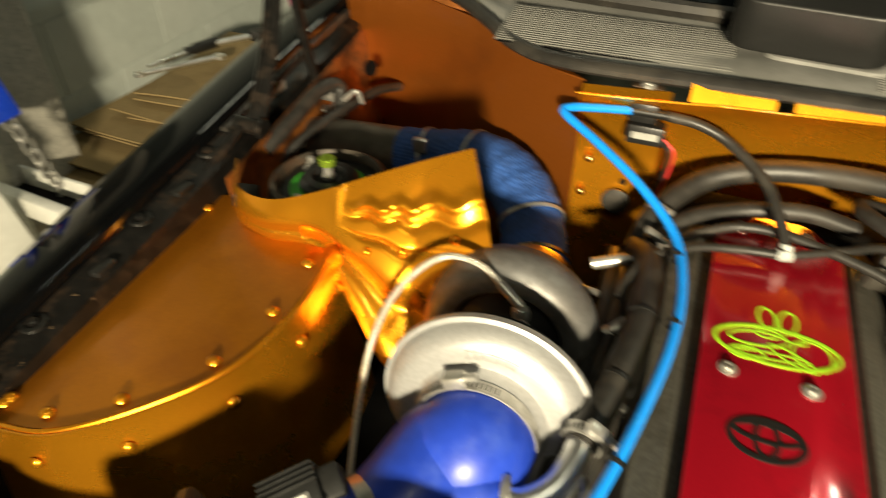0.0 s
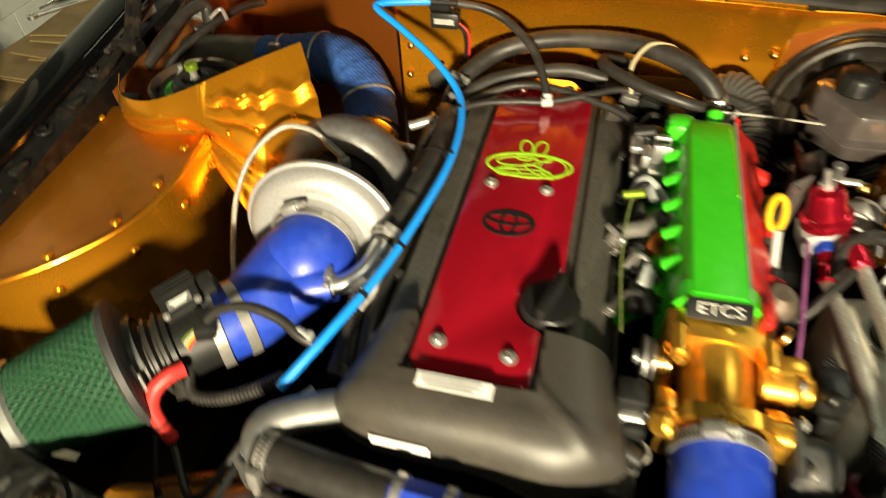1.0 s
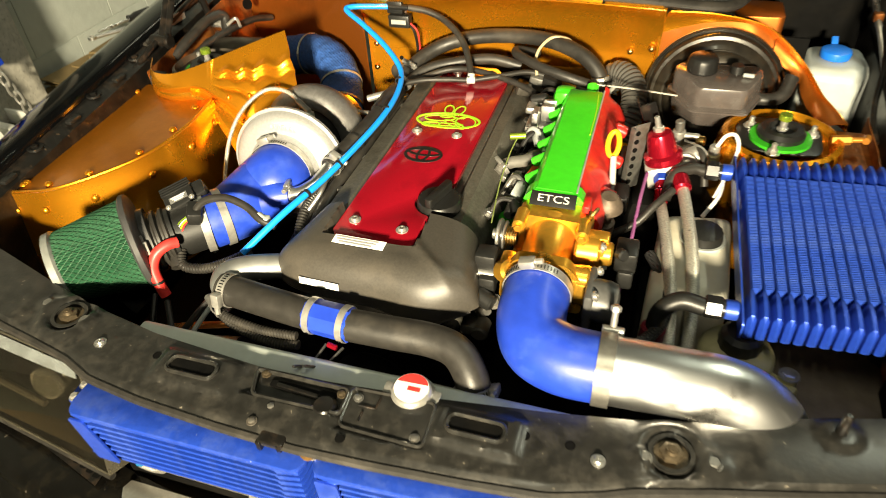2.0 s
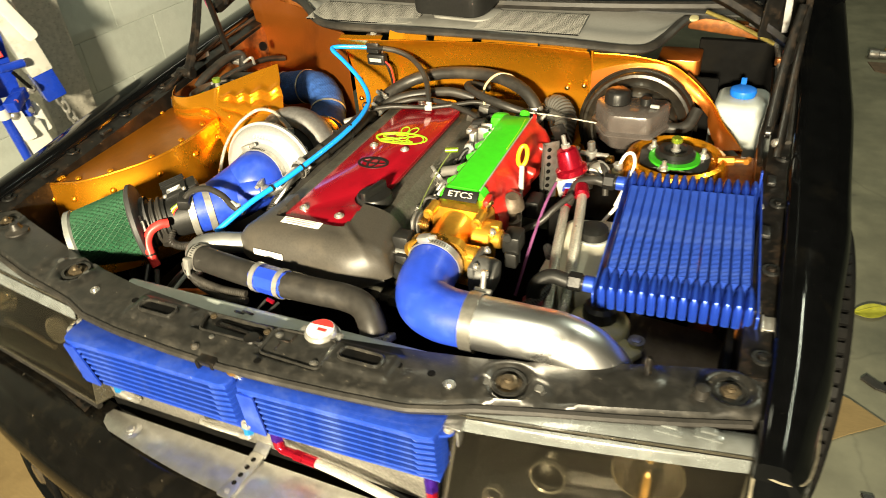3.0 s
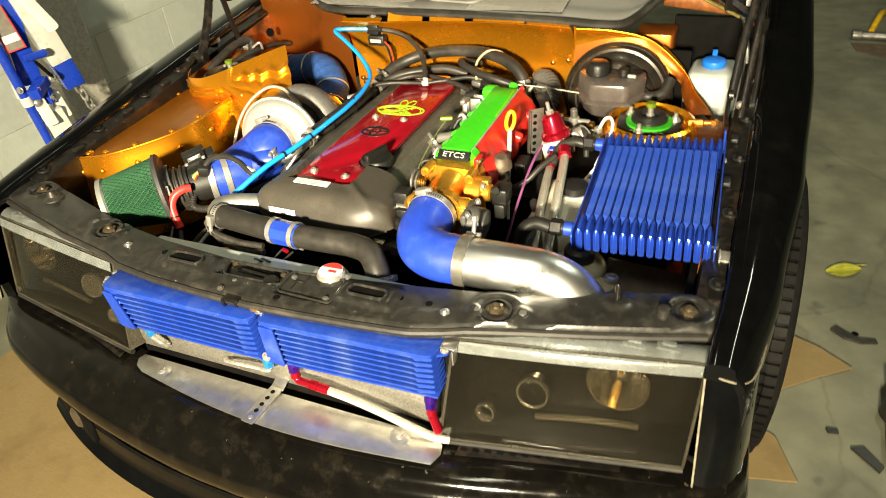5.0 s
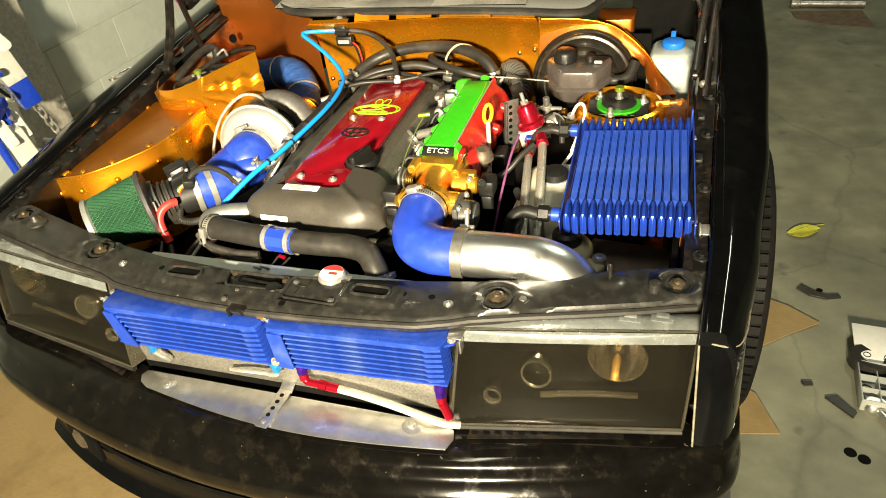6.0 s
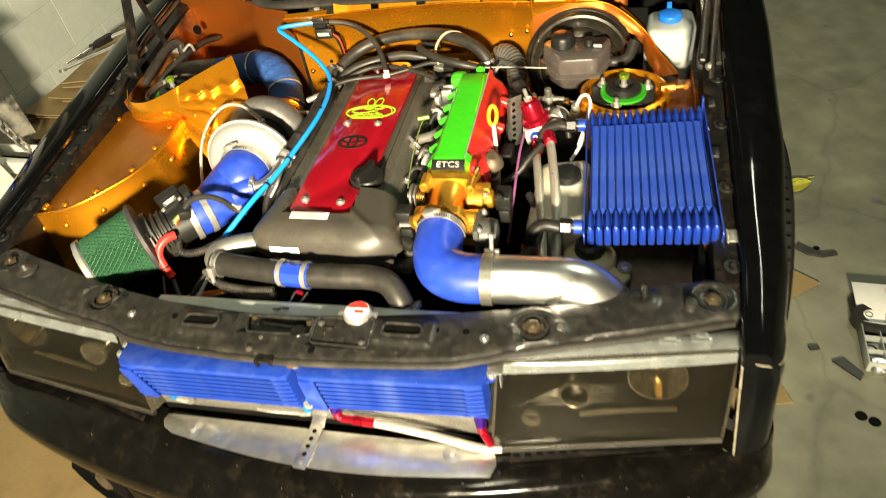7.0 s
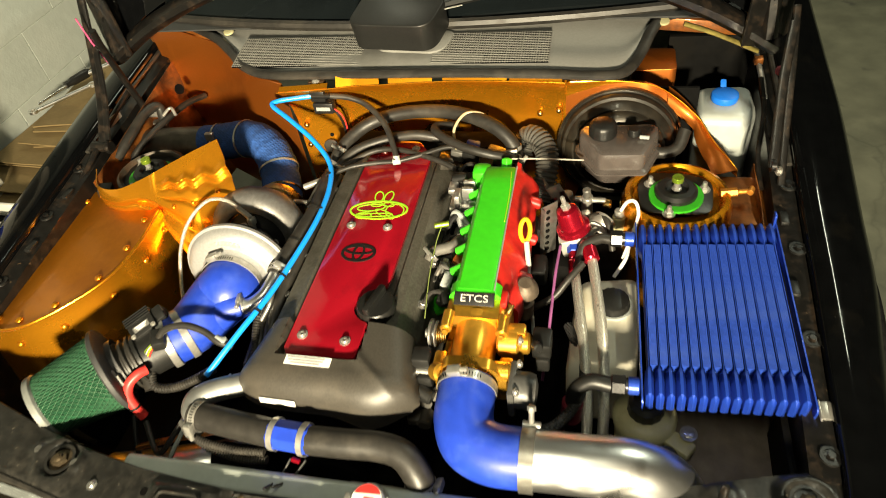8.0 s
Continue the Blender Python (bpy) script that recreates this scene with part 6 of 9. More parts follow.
wp = spline([W0, W0 + AX * 0.04 + Vector((-0.005, 0, 0.012)), (-0.312, 0.755, 0.615), (-0.355, 0.798, 0.632), (-0.41, 0.822, 0.63), (-0.47, 0.828, 0.618), (-0.53, 0.828, 0.61)], 14)
part("wrapped_pipe", sweep(wp, lambda i, t: 0.0425 + 0.002 * ((i % 7) / 7.0), 30), WRAP, down, "overlapping turns of blue woven heat wrap")
part("bare_pipe", tube([(-0.525, 0.828, 0.61), (-0.60, 0.83, 0.605), (-0.69, 0.835, 0.595)], 0.043, 28), EXHAUST, down, "heat-stained bare steel pipe")
for k in (12, 24, 56, 74):
    k = min(k, len(wp) - 2)
    d = wp[k + 1] - wp[k - 1]
    part("steel_tie", ring(wp[k], d, 0.0446, 0.005, 0.0012, 36), STEEL if k != 12 else BRASS, down)
part("tie_head", box(wp[74] + Vector((0.0, -0.035, 0.04)), (0.02, 0.012, 0.02), 0.002), STEEL, down)


# ---- hoses and lines over the engine ----
def hose_thing(name, label, pts, r, material, seg=14, n=8, category="hose"):
    mid = pts[len(pts) // 2]
    t = thing(name, (mid[0], mid[1], mid[2] - r), label, category)
    part("hose", tube(pts, r, seg, n), material, t)
    return t


boost = hose_thing("boost_line", "thin bright blue nylon boost line", [(-0.205, 0.805, 0.757), (-0.245, 0.79, 0.76), (-0.274, 0.776, 0.762), (-0.278, 0.763, 0.759), (-0.23, 0.732, 0.745), (-0.168, 0.69, 0.722), (-0.122, 0.642, 0.701), (-0.105, 0.58, 0.69),
                                                                                 (-0.104, 0.50, 0.682), (-0.118, 0.41, 0.672), (-0.14, 0.32, 0.66), (-0.172, 0.24, 0.645), (-0.215, 0.175, 0.61)], 0.0054, BLUELINE, 12, 10)
for p, a in (((-0.115, 0.612, 0.694), (0.3, -1, -0.1)), ((-0.106, 0.52, 0.684), (0, 1, 0.1)), ((-0.13, 0.36, 0.665), (0.2, 1, 0.1)), ((-0.152, 0.285, 0.655), (0.3, 1, 0.1))):
    part("tie", ring(p, a, 0.0056, 0.004, 0.002, 14), PLASTIC2, boost)
solenoid = thing("boost_sensor", (-0.182, 0.825, 0.72), "small black pressure sensor on a brown bracket", "sensor")
part("bracket", join(box((-0.19, 0.826, 0.748), (0.036, 0.004, 0.07), 0.001), box((-0.19, 0.82, 0.784), (0.036, 0.014, 0.004), 0.001)), mat("brown_bracket", (0.1, 0.06, 0.035), 0.5, 0.4, 0.2, 60), solenoid)
part("sensor_body", join(box((-0.182, 0.81, 0.728), (0.046, 0.022, 0.026), 0.003), box((-0.19, 0.812, 0.756), (0.034, 0.02, 0.026), 0.003), rod((-0.21, 0.806, 0.757), (-0.16, 0.806, 0.757), 0.006, 12, 0.001)), PLASTIC2, solenoid)
part("label", box((-0.182, 0.7985, 0.728), (0.032, 0.0006, 0.009), 0), mat("worn_sticker", (0.3, 0.3, 0.28), 0.5), solenoid)
part("bolt", hexbolt((-0.19, 0.818, 0.787), (0, -0.3, 1), 0.006, 0.006), STEEL, solenoid)
part("wire", tube([(-0.158, 0.805, 0.725), (-0.143, 0.802, 0.71), (-0.145, 0.815, 0.67), (-0.152, 0.82, 0.63)], 0.0018, 8), REDHOSE, solenoid)
part("wire", tube([(-0.16, 0.805, 0.722), (-0.149, 0.8, 0.71), (-0.15, 0.815, 0.67), (-0.158, 0.82, 0.63)], 0.0028, 8), PLASTIC2, solenoid)
vac = hose_thing("vacuum_hose", "thin black rubber vacuum hose with a clear joiner", [(-0.16, 0.806, 0.757), (-0.12, 0.81, 0.75), (-0.08, 0.803, 0.735), (-0.035, 0.765, 0.714), (-0.008, 0.72, 0.684), (-0.001, 0.70, 0.668)], 0.0064, RUBBER)
part("hose", tube([(-0.001, 0.70, 0.664), (-0.05, 0.693, 0.664), (-0.1, 0.675, 0.665), (-0.145, 0.64, 0.66), (-0.165, 0.59, 0.64)], 0.0052, 12), RUBBER, vac)
part("hose", tube([(-0.001, 0.70, 0.664), (0.05, 0.72, 0.668), (0.1, 0.745, 0.67), (0.14, 0.755, 0.66)], 0.0052, 12), RUBBER, vac)
part("joiner", join(rod((-0.009, 0.699, 0.664), (0.007, 0.703, 0.664), 0.0072, 12, 0.001), rod((-0.001, 0.70, 0.664), (-0.001, 0.706, 0.676), 0.0072, 12, 0.001)), WHITEPL, vac)
heat = hose_thing("heater_hose", "thick black heater hose arching over the back of the engine", [(-0.16, 0.72, 0.62), (-0.145, 0.755, 0.652), (-0.10, 0.805, 0.678), (-0.03, 0.825, 0.697), (0.06, 0.823, 0.708), (0.14, 0.80, 0.712), (0.205, 0.77, 0.70), (0.24, 0.75, 0.672), (0.25, 0.735, 0.63)], 0.0145, RUBBER, 18)
heat2 = hose_thing("heater_hose", "black rubber hose behind the cam cover", [(0.255, 0.735, 0.645), (0.235, 0.715, 0.668), (0.19, 0.705, 0.685), (0.13, 0.72, 0.695), (0.08, 0.755, 0.70), (0.075, 0.785, 0.695), (0.11, 0.81, 0.68)], 0.0092, RUBBER)
heat3 = hose_thing("heater_hose", "black rubber hose behind the cam cover", [(-0.15, 0.7, 0.63), (-0.11, 0.745, 0.655), (-0.05, 0.775, 0.664), (0.02, 0.785, 0.672), (0.08, 0.79, 0.66)], 0.011, RUBBER)
clamp(heat, (-0.145, 0.755, 0.652), (0.3, 0.6, 0.5), 0.015, 0.009, (0, -0.4, 1))
clamp(heat, (0.241, 0.748, 0.668), (0.2, -0.3, -1), 0.015, 0.009, (0, -1, 0.2))
clamp(heat2, (0.248, 0.727, 0.656), (-0.5, -0.5, 0.6), 0.0098, 0.007, (0, -1, 0.4))
clamp(heat3, (-0.142, 0.71, 0.637), (0.5, 0.8, 0.4), 0.0115, 0.008, (0, -0.4, 1))
hose_thing("wiring_conduit", "black corrugated wiring conduit", [(-0.12, 0.7, 0.65), (-0.06, 0.735, 0.664), (0.0, 0.735, 0.668), (0.08, 0.71, 0.664), (0.13, 0.69, 0.655)], 0.006, RUBBER)
hose_thing("clear_line", "thin amber clear hose loop", [(0.12, 0.745, 0.665), (0.115, 0.765, 0.70), (0.135, 0.79, 0.722), (0.165, 0.795, 0.722), (0.185, 0.79, 0.712)], 0.0032, mat("amber_hose", (0.42, 0.36, 0.22), 0.3), 10)
loom = thing("engine_loom", (-0.13, 0.4, 0.55), "black loom and hoses along the cam cover", "wiring")
for k, (dx, r) in enumerate(((0.0, 0.012), (-0.02, 0.009), (0.012, 0.007), (-0.034, 0.011))):
    part("hose", tube([(-0.152 + dx, 0.24, 0.55), (-0.15 + dx, 0.32, 0.60 - 0.01 * k), (-0.145 + dx, 0.45, 0.615 - 0.008 * k), (-0.143 + dx, 0.60, 0.62 - 0.006 * k), (-0.15 + dx, 0.72, 0.60)], r, 12), RUBBER, loom)
part("conduit", ribbed([(-0.175, 0.25, 0.56), (-0.18, 0.32, 0.60), (-0.17, 0.40, 0.61)], 0.009, 0.005, 0.0013), RUBBER, loom)
part("hook", tube([(-0.165, 0.33, 0.63), (-0.15, 0.35, 0.645), (-0.148, 0.32, 0.635), (-0.165, 0.30, 0.61)], 0.004, 8), DULLSTEEL, loom)
part("heat_pipe", tube([(-0.2, 0.60, 0.55), (-0.185, 0.55, 0.565), (-0.19, 0.50, 0.54)], 0.018, 16), POLISH, loom)
# near-black block fills the shade beside the engine
part("shade_filler", box((-0.2, 0.55, 0.44), (0.09, 0.4, 0.16), 0.02), DARK, loom)
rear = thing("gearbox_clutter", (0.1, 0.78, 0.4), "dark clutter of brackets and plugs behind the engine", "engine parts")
# near-black box stands in for the shade behind the engine
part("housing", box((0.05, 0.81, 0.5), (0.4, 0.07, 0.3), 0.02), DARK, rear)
for c, s, m in (((0.16, 0.74, 0.655), (0.05, 0.03, 0.025), PLASTIC2), ((0.12, 0.755, 0.648), (0.03, 0.025, 0.03), DULLSTEEL), ((0.185, 0.715, 0.65), (0.03, 0.04, 0.02), PLASTIC2), ((0.10, 0.72, 0.645), (0.03, 0.02, 0.02), PLASTIC), ((0.15, 0.775, 0.655), (0.03, 0.02, 0.012), BLUEANO), ((0.2, 0.76, 0.64), (0.04, 0.03, 0.03), DULLSTEEL)):
    part("plug", box(c, s, 0.004, pose(0, 0, 0, 10, 12, random.uniform(-30, 30))), m, rear)
corr = thing("corrugated_hose", (0.29, 0.77, 0.58), "grey corrugated hose by the firewall", "hose")
part("hose", ribbed([(0.25, 0.80, 0.62), (0.262, 0.815, 0.648), (0.285, 0.80, 0.655), (0.305, 0.77, 0.643), (0.308, 0.735, 0.615), (0.295, 0.70, 0.57)], 0.0245, 0.0085, 0.0035, 20), mat("grey_corrugated", (0.055, 0.052, 0.046), 0.55, 0, 0.15, 80), corr)
rodt = thing("throttle_cable", (0.31, 0.74, 0.62), "thin pale cable stretched behind the plenum", "cable")
part("cable", tube([(0.236, 0.69, 0.684), (0.30, 0.70, 0.678), (0.384, 0.715, 0.665)], 0.0016, 6), mat("pale_cable", (0.5, 0.48, 0.42), 0.4, 0.3), rodt)

# dipstick, breather, loom bracket
dip = thing("dipstick", (0.297, 0.46, 0.55), "engine dipstick with a yellow plastic ring handle", "dipstick")
part("handle", sweep([Vector((0.294 + 0.0085 * math.cos(a), 0.476 + 0.011 * math.sin(a), 0.693 + 0.016 * math.sin(a))) for a in (2 * math.pi * i / 24 for i in range(24))], 0.0042, 8, closed=True), YELLOW, dip, "yellow plastic ring")
part("shank", join(rod((0.297, 0.462, 0.68), (0.302, 0.44, 0.64), 0.005, 10, 0.001), rod((0.302, 0.44, 0.64), (0.31, 0.40, 0.50), 0.0035, 8)), WHITEPL, dip)
egr = thing("vacuum_valve", (0.30, 0.385, 0.55), "brown rusty vacuum valve", "valve")
part("valve", join(lathe([(0.0, 0.03), (0.012, 0.03), (0.02, 0.022), (0.023, 0.014), (0.024, 0.008), (0.02, 0.004), (0.012, 0.0), (0.012, -0.02), (0.018, -0.022), (0.018, -0.06), (0, -0.06)], (0.3, 0.388, 0.628), (0.1, -0.1, 1), 28)), mat("brown_cast", (0.14, 0.11, 0.085), 0.55, 0.5, 0.3, 60, 0.15, 200, 0, (0.07, 0.05, 0.03), 0.4, 20, 0.7), egr)
box1 = thing("ignition_module", (0.315, 0.55, 0.55), "dark metal module beside the plenum", "module")
part("case", box((0.318, 0.585, 0.59), (0.03, 0.05, 0.05), 0.005), PLASTIC2, box1)
part("connector", box((0.315, 0.49, 0.58), (0.03, 0.05, 0.04), 0.008), PLASTIC2, box1)
strip = thing("perforated_bracket", (0.345, 0.54, 0.56), "perforated steel strip bracket", "bracket")
ST = pose(0.328, 0.55, 0.628, 0, 4, -50)
part("strip", move(box((0, 0, 0), (0.002, 0.034, 0.13), 0.0006), ST), DULLSTEEL, strip)
for k in range(7):
    part("hole", move(lathe([(0, -0.0022), (0.0046, -0.0022), (0.0046, 0.0022), (0, 0.0022)], (0, 0, 0), (1, 0, 0), 10), ST @ pose(0, -0.004, -0.05 + 0.0165 * k)), DARK, strip)
part("strip_edge", move(box((0.005, -0.018, 0), (0.012, 0.002, 0.13), 0.0006), ST), DULLSTEEL, strip)
part("stay", move(join(box((0, 0, 0), (0.026, 0.004, 0.075), 0.002), box((-0.012, 0.012, 0), (0.003, 0.026, 0.075), 0.001)), pose(0.346, 0.575, 0.688, 14, -22, 12)), RAIL, strip, "dark folded stay")

# fuel pressure regulator
reg = thing("fuel_pressure_regulator", (0.372, 0.54, 0.58), "red anodised fuel pressure regulator with braided lines", "regulator")
RG = Vector((0.374, 0.545, 0.637))
RU = Vector((-0.3, 0.04, 1)).normalized()
part("red_body", lathe([(0, 0.05), (0.012, 0.05), (0.0185, 0.047), (0.021, 0.04), (0.0245, 0.012), (0.0265, 0.011), (0.031, 0.008), (0.031, -0.003), (0, -0.003)], RG, RU, 36), REDANO, reg)
part("adjuster", join(rod(RG + RU * 0.046, RG + RU * 0.076, 0.0045, 10, 0.001), hexbolt(RG + RU * 0.05, RU, 0.009, 0.008, False)), STEEL, reg)
part("block", box(RG + Vector((0.0, -0.006, -0.024)), (0.05, 0.042, 0.038), 0.004, pose(0, 0, 0, 0, -15, 8)), mat("clear_anodised_block", (0.62, 0.61, 0.58), 0.35, 0.6, 0.1, 80), reg)
for a in range(4):
    q = RG + Vector((0.022 * math.cos(a * 1.57 + 0.7), 0.022 * math.sin(a * 1.57 + 0.7), 0.007))
    part("screw", screw(q, RU, 0.0035), STEEL, reg)
gauge = part("gauge", join(lathe([(0, 0.0), (0.019, 0.0), (0.021, 0.003), (0.021, 0.02), (0, 0.022)], RG + Vector((0.045, 0.02, -0.012)), (0.5, 0.75, 0.3), 28), rod(RG + Vector((0.02, 0.0, -0.02)), RG + Vector((0.045, 0.02, -0.012)), 0.006, 10)), STEEL, reg, "small round pressure gauge")
part("gauge_face", lathe([(0, 0.0), (0.017, 0.0), (0.017, 0.0006), (0, 0.0006)], RG + Vector((0.0435, 0.0178, -0.0128)), (-0.5, -0.75, -0.3), 24), WHITE, gauge)
part("fitting", join(rod(RG + Vector((0.002, -0.028, -0.022)), RG + Vector((0.004, -0.05, -0.03)), 0.0095, 6, 0.001), rod(RG + Vector((0.004, -0.05, -0.03)), RG + Vector((0.006, -0.07, -0.045)), 0.011, 16, 0.002)), REDANO, reg)
part("fitting_collar", rod(RG + Vector((0.001, -0.024, -0.021)), RG + Vector((0.003, -0.036, -0.026)), 0.0125, 6, 0.001), BLUEANO, reg)
part("hose_end", join(rod((0.402, 0.505, 0.628), (0.410, 0.478, 0.622), 0.0145, 18, 0.003), rod((0.398, 0.52, 0.63), (0.402, 0.505, 0.628), 0.012, 6, 0.001)), REDANO, reg)
part("braided_hose", tube([(0.41, 0.48, 0.622), (0.418, 0.43, 0.618), (0.428, 0.36, 0.612), (0.436, 0.29, 0.592), (0.44, 0.23, 0.55), (0.44, 0.2, 0.46)], 0.0092, 16, 8), BRAID, reg, "braided steel hose")
part("braided_hose", tube([RG + Vector((0.006, -0.068, -0.044)), (0.388, 0.42, 0.597), (0.398, 0.35, 0.594), (0.408, 0.28, 0.58), (0.414, 0.22, 0.54), (0.415, 0.19, 0.46)], 0.0088, 16, 8), BRAID, reg, "braided steel hose")
part("black_hose", tube([(0.395, 0.462, 0.632), (0.37, 0.435, 0.615), (0.345, 0.415, 0.59), (0.30, 0.40, 0.565), (0.28, 0.39, 0.55)], 0.0062, 12), RUBBER, reg)
part("purple_wire", tube([(0.352, 0.51, 0.625), (0.347, 0.45, 0.61), (0.343, 0.37, 0.57), (0.335, 0.30, 0.5)], 0.0028, 8), REDWIRE, reg)

fit3 = thing("brake_line_fittings", (0.42, 0.60, 0.55), "steel fittings and hoses below the reservoir", "fittings")
for a, b, r, m in (((0.395, 0.635, 0.60), (0.395, 0.628, 0.645), 0.011, STEEL), ((0.37, 0.635, 0.632), (0.43, 0.628, 0.635), 0.006, STEEL), ((0.395, 0.627, 0.645), (0.393, 0.625, 0.665), 0.008, DULLSTEEL), ((0.425, 0.628, 0.628), (0.44, 0.625, 0.63), 0.009, BRASS), ((0.455, 0.60, 0.59), (0.455, 0.598, 0.625), 0.012, CREAM), ((0.455, 0.598, 0.622), (0.455, 0.597, 0.64), 0.009, STEEL), ((0.405, 0.565, 0.59), (0.40, 0.575, 0.62), 0.009, DULLSTEEL), ((0.36, 0.65, 0.58), (0.355, 0.648, 0.635), 0.012, DULLSTEEL), ((0.47, 0.64, 0.56), (0.47, 0.64, 0.625), 0.014, CREAM)):
    part("fitting", rod(a, b, r, 14, 0.002), m, fit3)
part("spring", ribbed([(0.394, 0.60, 0.58), (0.394, 0.605, 0.625)], 0.0085, 0.005, 0.002), STEEL, fit3)
part("white_line", tube([(0.456, 0.597, 0.635), (0.468, 0.598, 0.66), (0.482, 0.592, 0.665), (0.488, 0.575, 0.648), (0.478, 0.552, 0.615), (0.465, 0.53, 0.58)], 0.0034, 10), WHITE, fit3)
part("black_line", tube([(0.445, 0.53, 0.60), (0.437, 0.555, 0.638), (0.42, 0.575, 0.643), (0.405, 0.58, 0.635), (0.40, 0.585, 0.61)], 0.0062, 10), RUBBER, fit3)
part("white_line", tube([(0.45, 0.50, 0.56), (0.47, 0.525, 0.585), (0.475, 0.545, 0.60)], 0.0035, 8), WHITE, fit3)
# dark block added for the shade below the fittings
part("shade_filler", box((0.40, 0.62, 0.46), (0.15, 0.18, 0.18), 0.03), DARK, fit3)

# ---- brakes: booster and reservoir ----
boo_t = thing("brake_booster", (0.452, 0.83, 0.5), "large round black brake booster on the firewall", "brake booster")
BC, BA = Vector((0.452, 0.842, 0.612)), Vector((0.02, -1, 0.12)).normalized()
part("drum", lathe([(0.128, -0.03), (0.131, -0.004), (0.131, 0.004), (0.1275, 0.007), (0.1245, 0.003), (0.1225, 0.004), (0.122, 0.013), (0.118, 0.018), (0.112, 0.019), (0.11, 0.023), (0.098, 0.03), (0.094, 0.029), (0.091, 0.036), (0.083, 0.043), (0.055, 0.05), (0.05, 0.048), (0.03, 0.053), (0, 0.053)], BC, BA, 64), mat("black_booster", (0.018, 0.016, 0.013), 0.28, 0.3, 0.3, 40, 0.06, 150, 0.2, (0.04, 0.032, 0.021), 0.5, 12, 0.5), boo_t)
part("vacuum_hose", tube([(0.50, 0.775, 0.655), (0.535, 0.765, 0.648), (0.565, 0.775, 0.655), (0.578, 0.80, 0.68)], 0.0125, 14), RUBBER, boo_t)
res = thing("brake_fluid_reservoir", (0.45, 0.70, 0.61), "smoky plastic brake fluid reservoir with black cap", "reservoir")
def rs(z, front, k=0.0, back=0.0):
    """Outline of the tank at one height: a trapezium narrowing to the front."""
    return [(p[0], p[1], z) for p in rounded([(0.373 + k, 0.782 - back), (0.372 + k, 0.755), (0.414 + k, front), (0.496 - k, front + 0.004), (0.526 - k, 0.765), (0.525 - k, 0.79 - back)], 0.009)]


part("tank", loft([rs(0.612, 0.71, 0.012, 0.03), rs(0.618, 0.703, 0.006, 0.025), rs(0.648, 0.692, 0.0, 0.01), rs(0.651, 0.684, -0.005), rs(0.657, 0.683, -0.005), rs(0.66, 0.69), rs(0.69, 0.687), rs(0.696, 0.689, 0.002), rs(0.699, 0.696, 0.007)]), SMOKE, res, sharp=40)
part("parting_line", sweep([Vector(p) for p in rs(0.654, 0.682, -0.0055)], 0.0022, 6, closed=True), SMOKE, res)
part("cap", join(lathe([(0.0, 0.026), (0.02, 0.026), (0.024, 0.023), (0.026, 0.018), (0.027, 0.0), (0.024, -0.004)], (0.418, 0.755, 0.702), (0, 0, 1), 48, lambda a, h: 1 + 0.025 * (1 if math.sin(24 * a) > 0 else 0))), PLASTIC2, res, "black knurled filler cap")
part("small_cap", lathe([(0.0, 0.014), (0.011, 0.014), (0.012, 0.0)], (0.477, 0.752, 0.702), (0, 0, 1), 20), PLASTIC2, res)
part("nipple", rod((0.488, 0.742, 0.703), (0.506, 0.738, 0.704), 0.004, 10, 0.001), WHITEPL, res)

# washer bottle
wash = thing("washer_bottle", (0.66, 0.89, 0.45), "milky plastic washer bottle with a bright blue cap", "bottle")
wb = lambda z, k=0.0: [(p[0], p[1], z) for p in rounded([(0.603 + k, 0.85 + k), (0.705 - k, 0.845 + k), (0.726 - k, 0.89), (0.722 - k, 0.98 - k), (0.61 + k, 0.975 - k)], 0.016)]
part("bottle", loft([wb(0.44, 0.01), wb(0.455, 0.0), wb(0.652, 0.0), wb(0.666, 0.004), wb(0.674, 0.012)]), MILKY, wash, sharp=50)
bc = part("cap", join(lathe([(0.0, 0.017), (0.02, 0.017), (0.0265, 0.014), (0.028, 0.009), (0.026, 0.0)], (0.662, 0.918, 0.675), (0, 0, 1), 36), box((0.66, 0.947, 0.694), (0.012, 0.02, 0.006), 0.002, pose(0, 0, 0, 35, 0, 0))), BLUECAP, wash, "bright blue hinged cap")
conduit = thing("steel_conduit", (0.70, 0.8, 0.6), "flexible silver conduit down the bay side", "conduit")
part("conduit", ribbed([(0.65, 1.02, 0.8), (0.685, 1.005, 0.79), (0.71, 0.985, 0.768), (0.72, 0.962, 0.741), (0.73, 0.91, 0.71), (0.735, 0.84, 0.67), (0.73, 0.79, 0.61)], 0.006, 0.004, 0.001), DULLSTEEL, conduit)
part("clip", box((0.721, 0.96, 0.741), (0.018, 0.018, 0.016), 0.003), GOLD_D, conduit)
part("dirty_wire", tube([(0.71, 0.86, 0.76), (0.715, 0.80, 0.72), (0.708, 0.74, 0.66), (0.712, 0.68, 0.63)], 0.005, 8), RAIL, conduit)

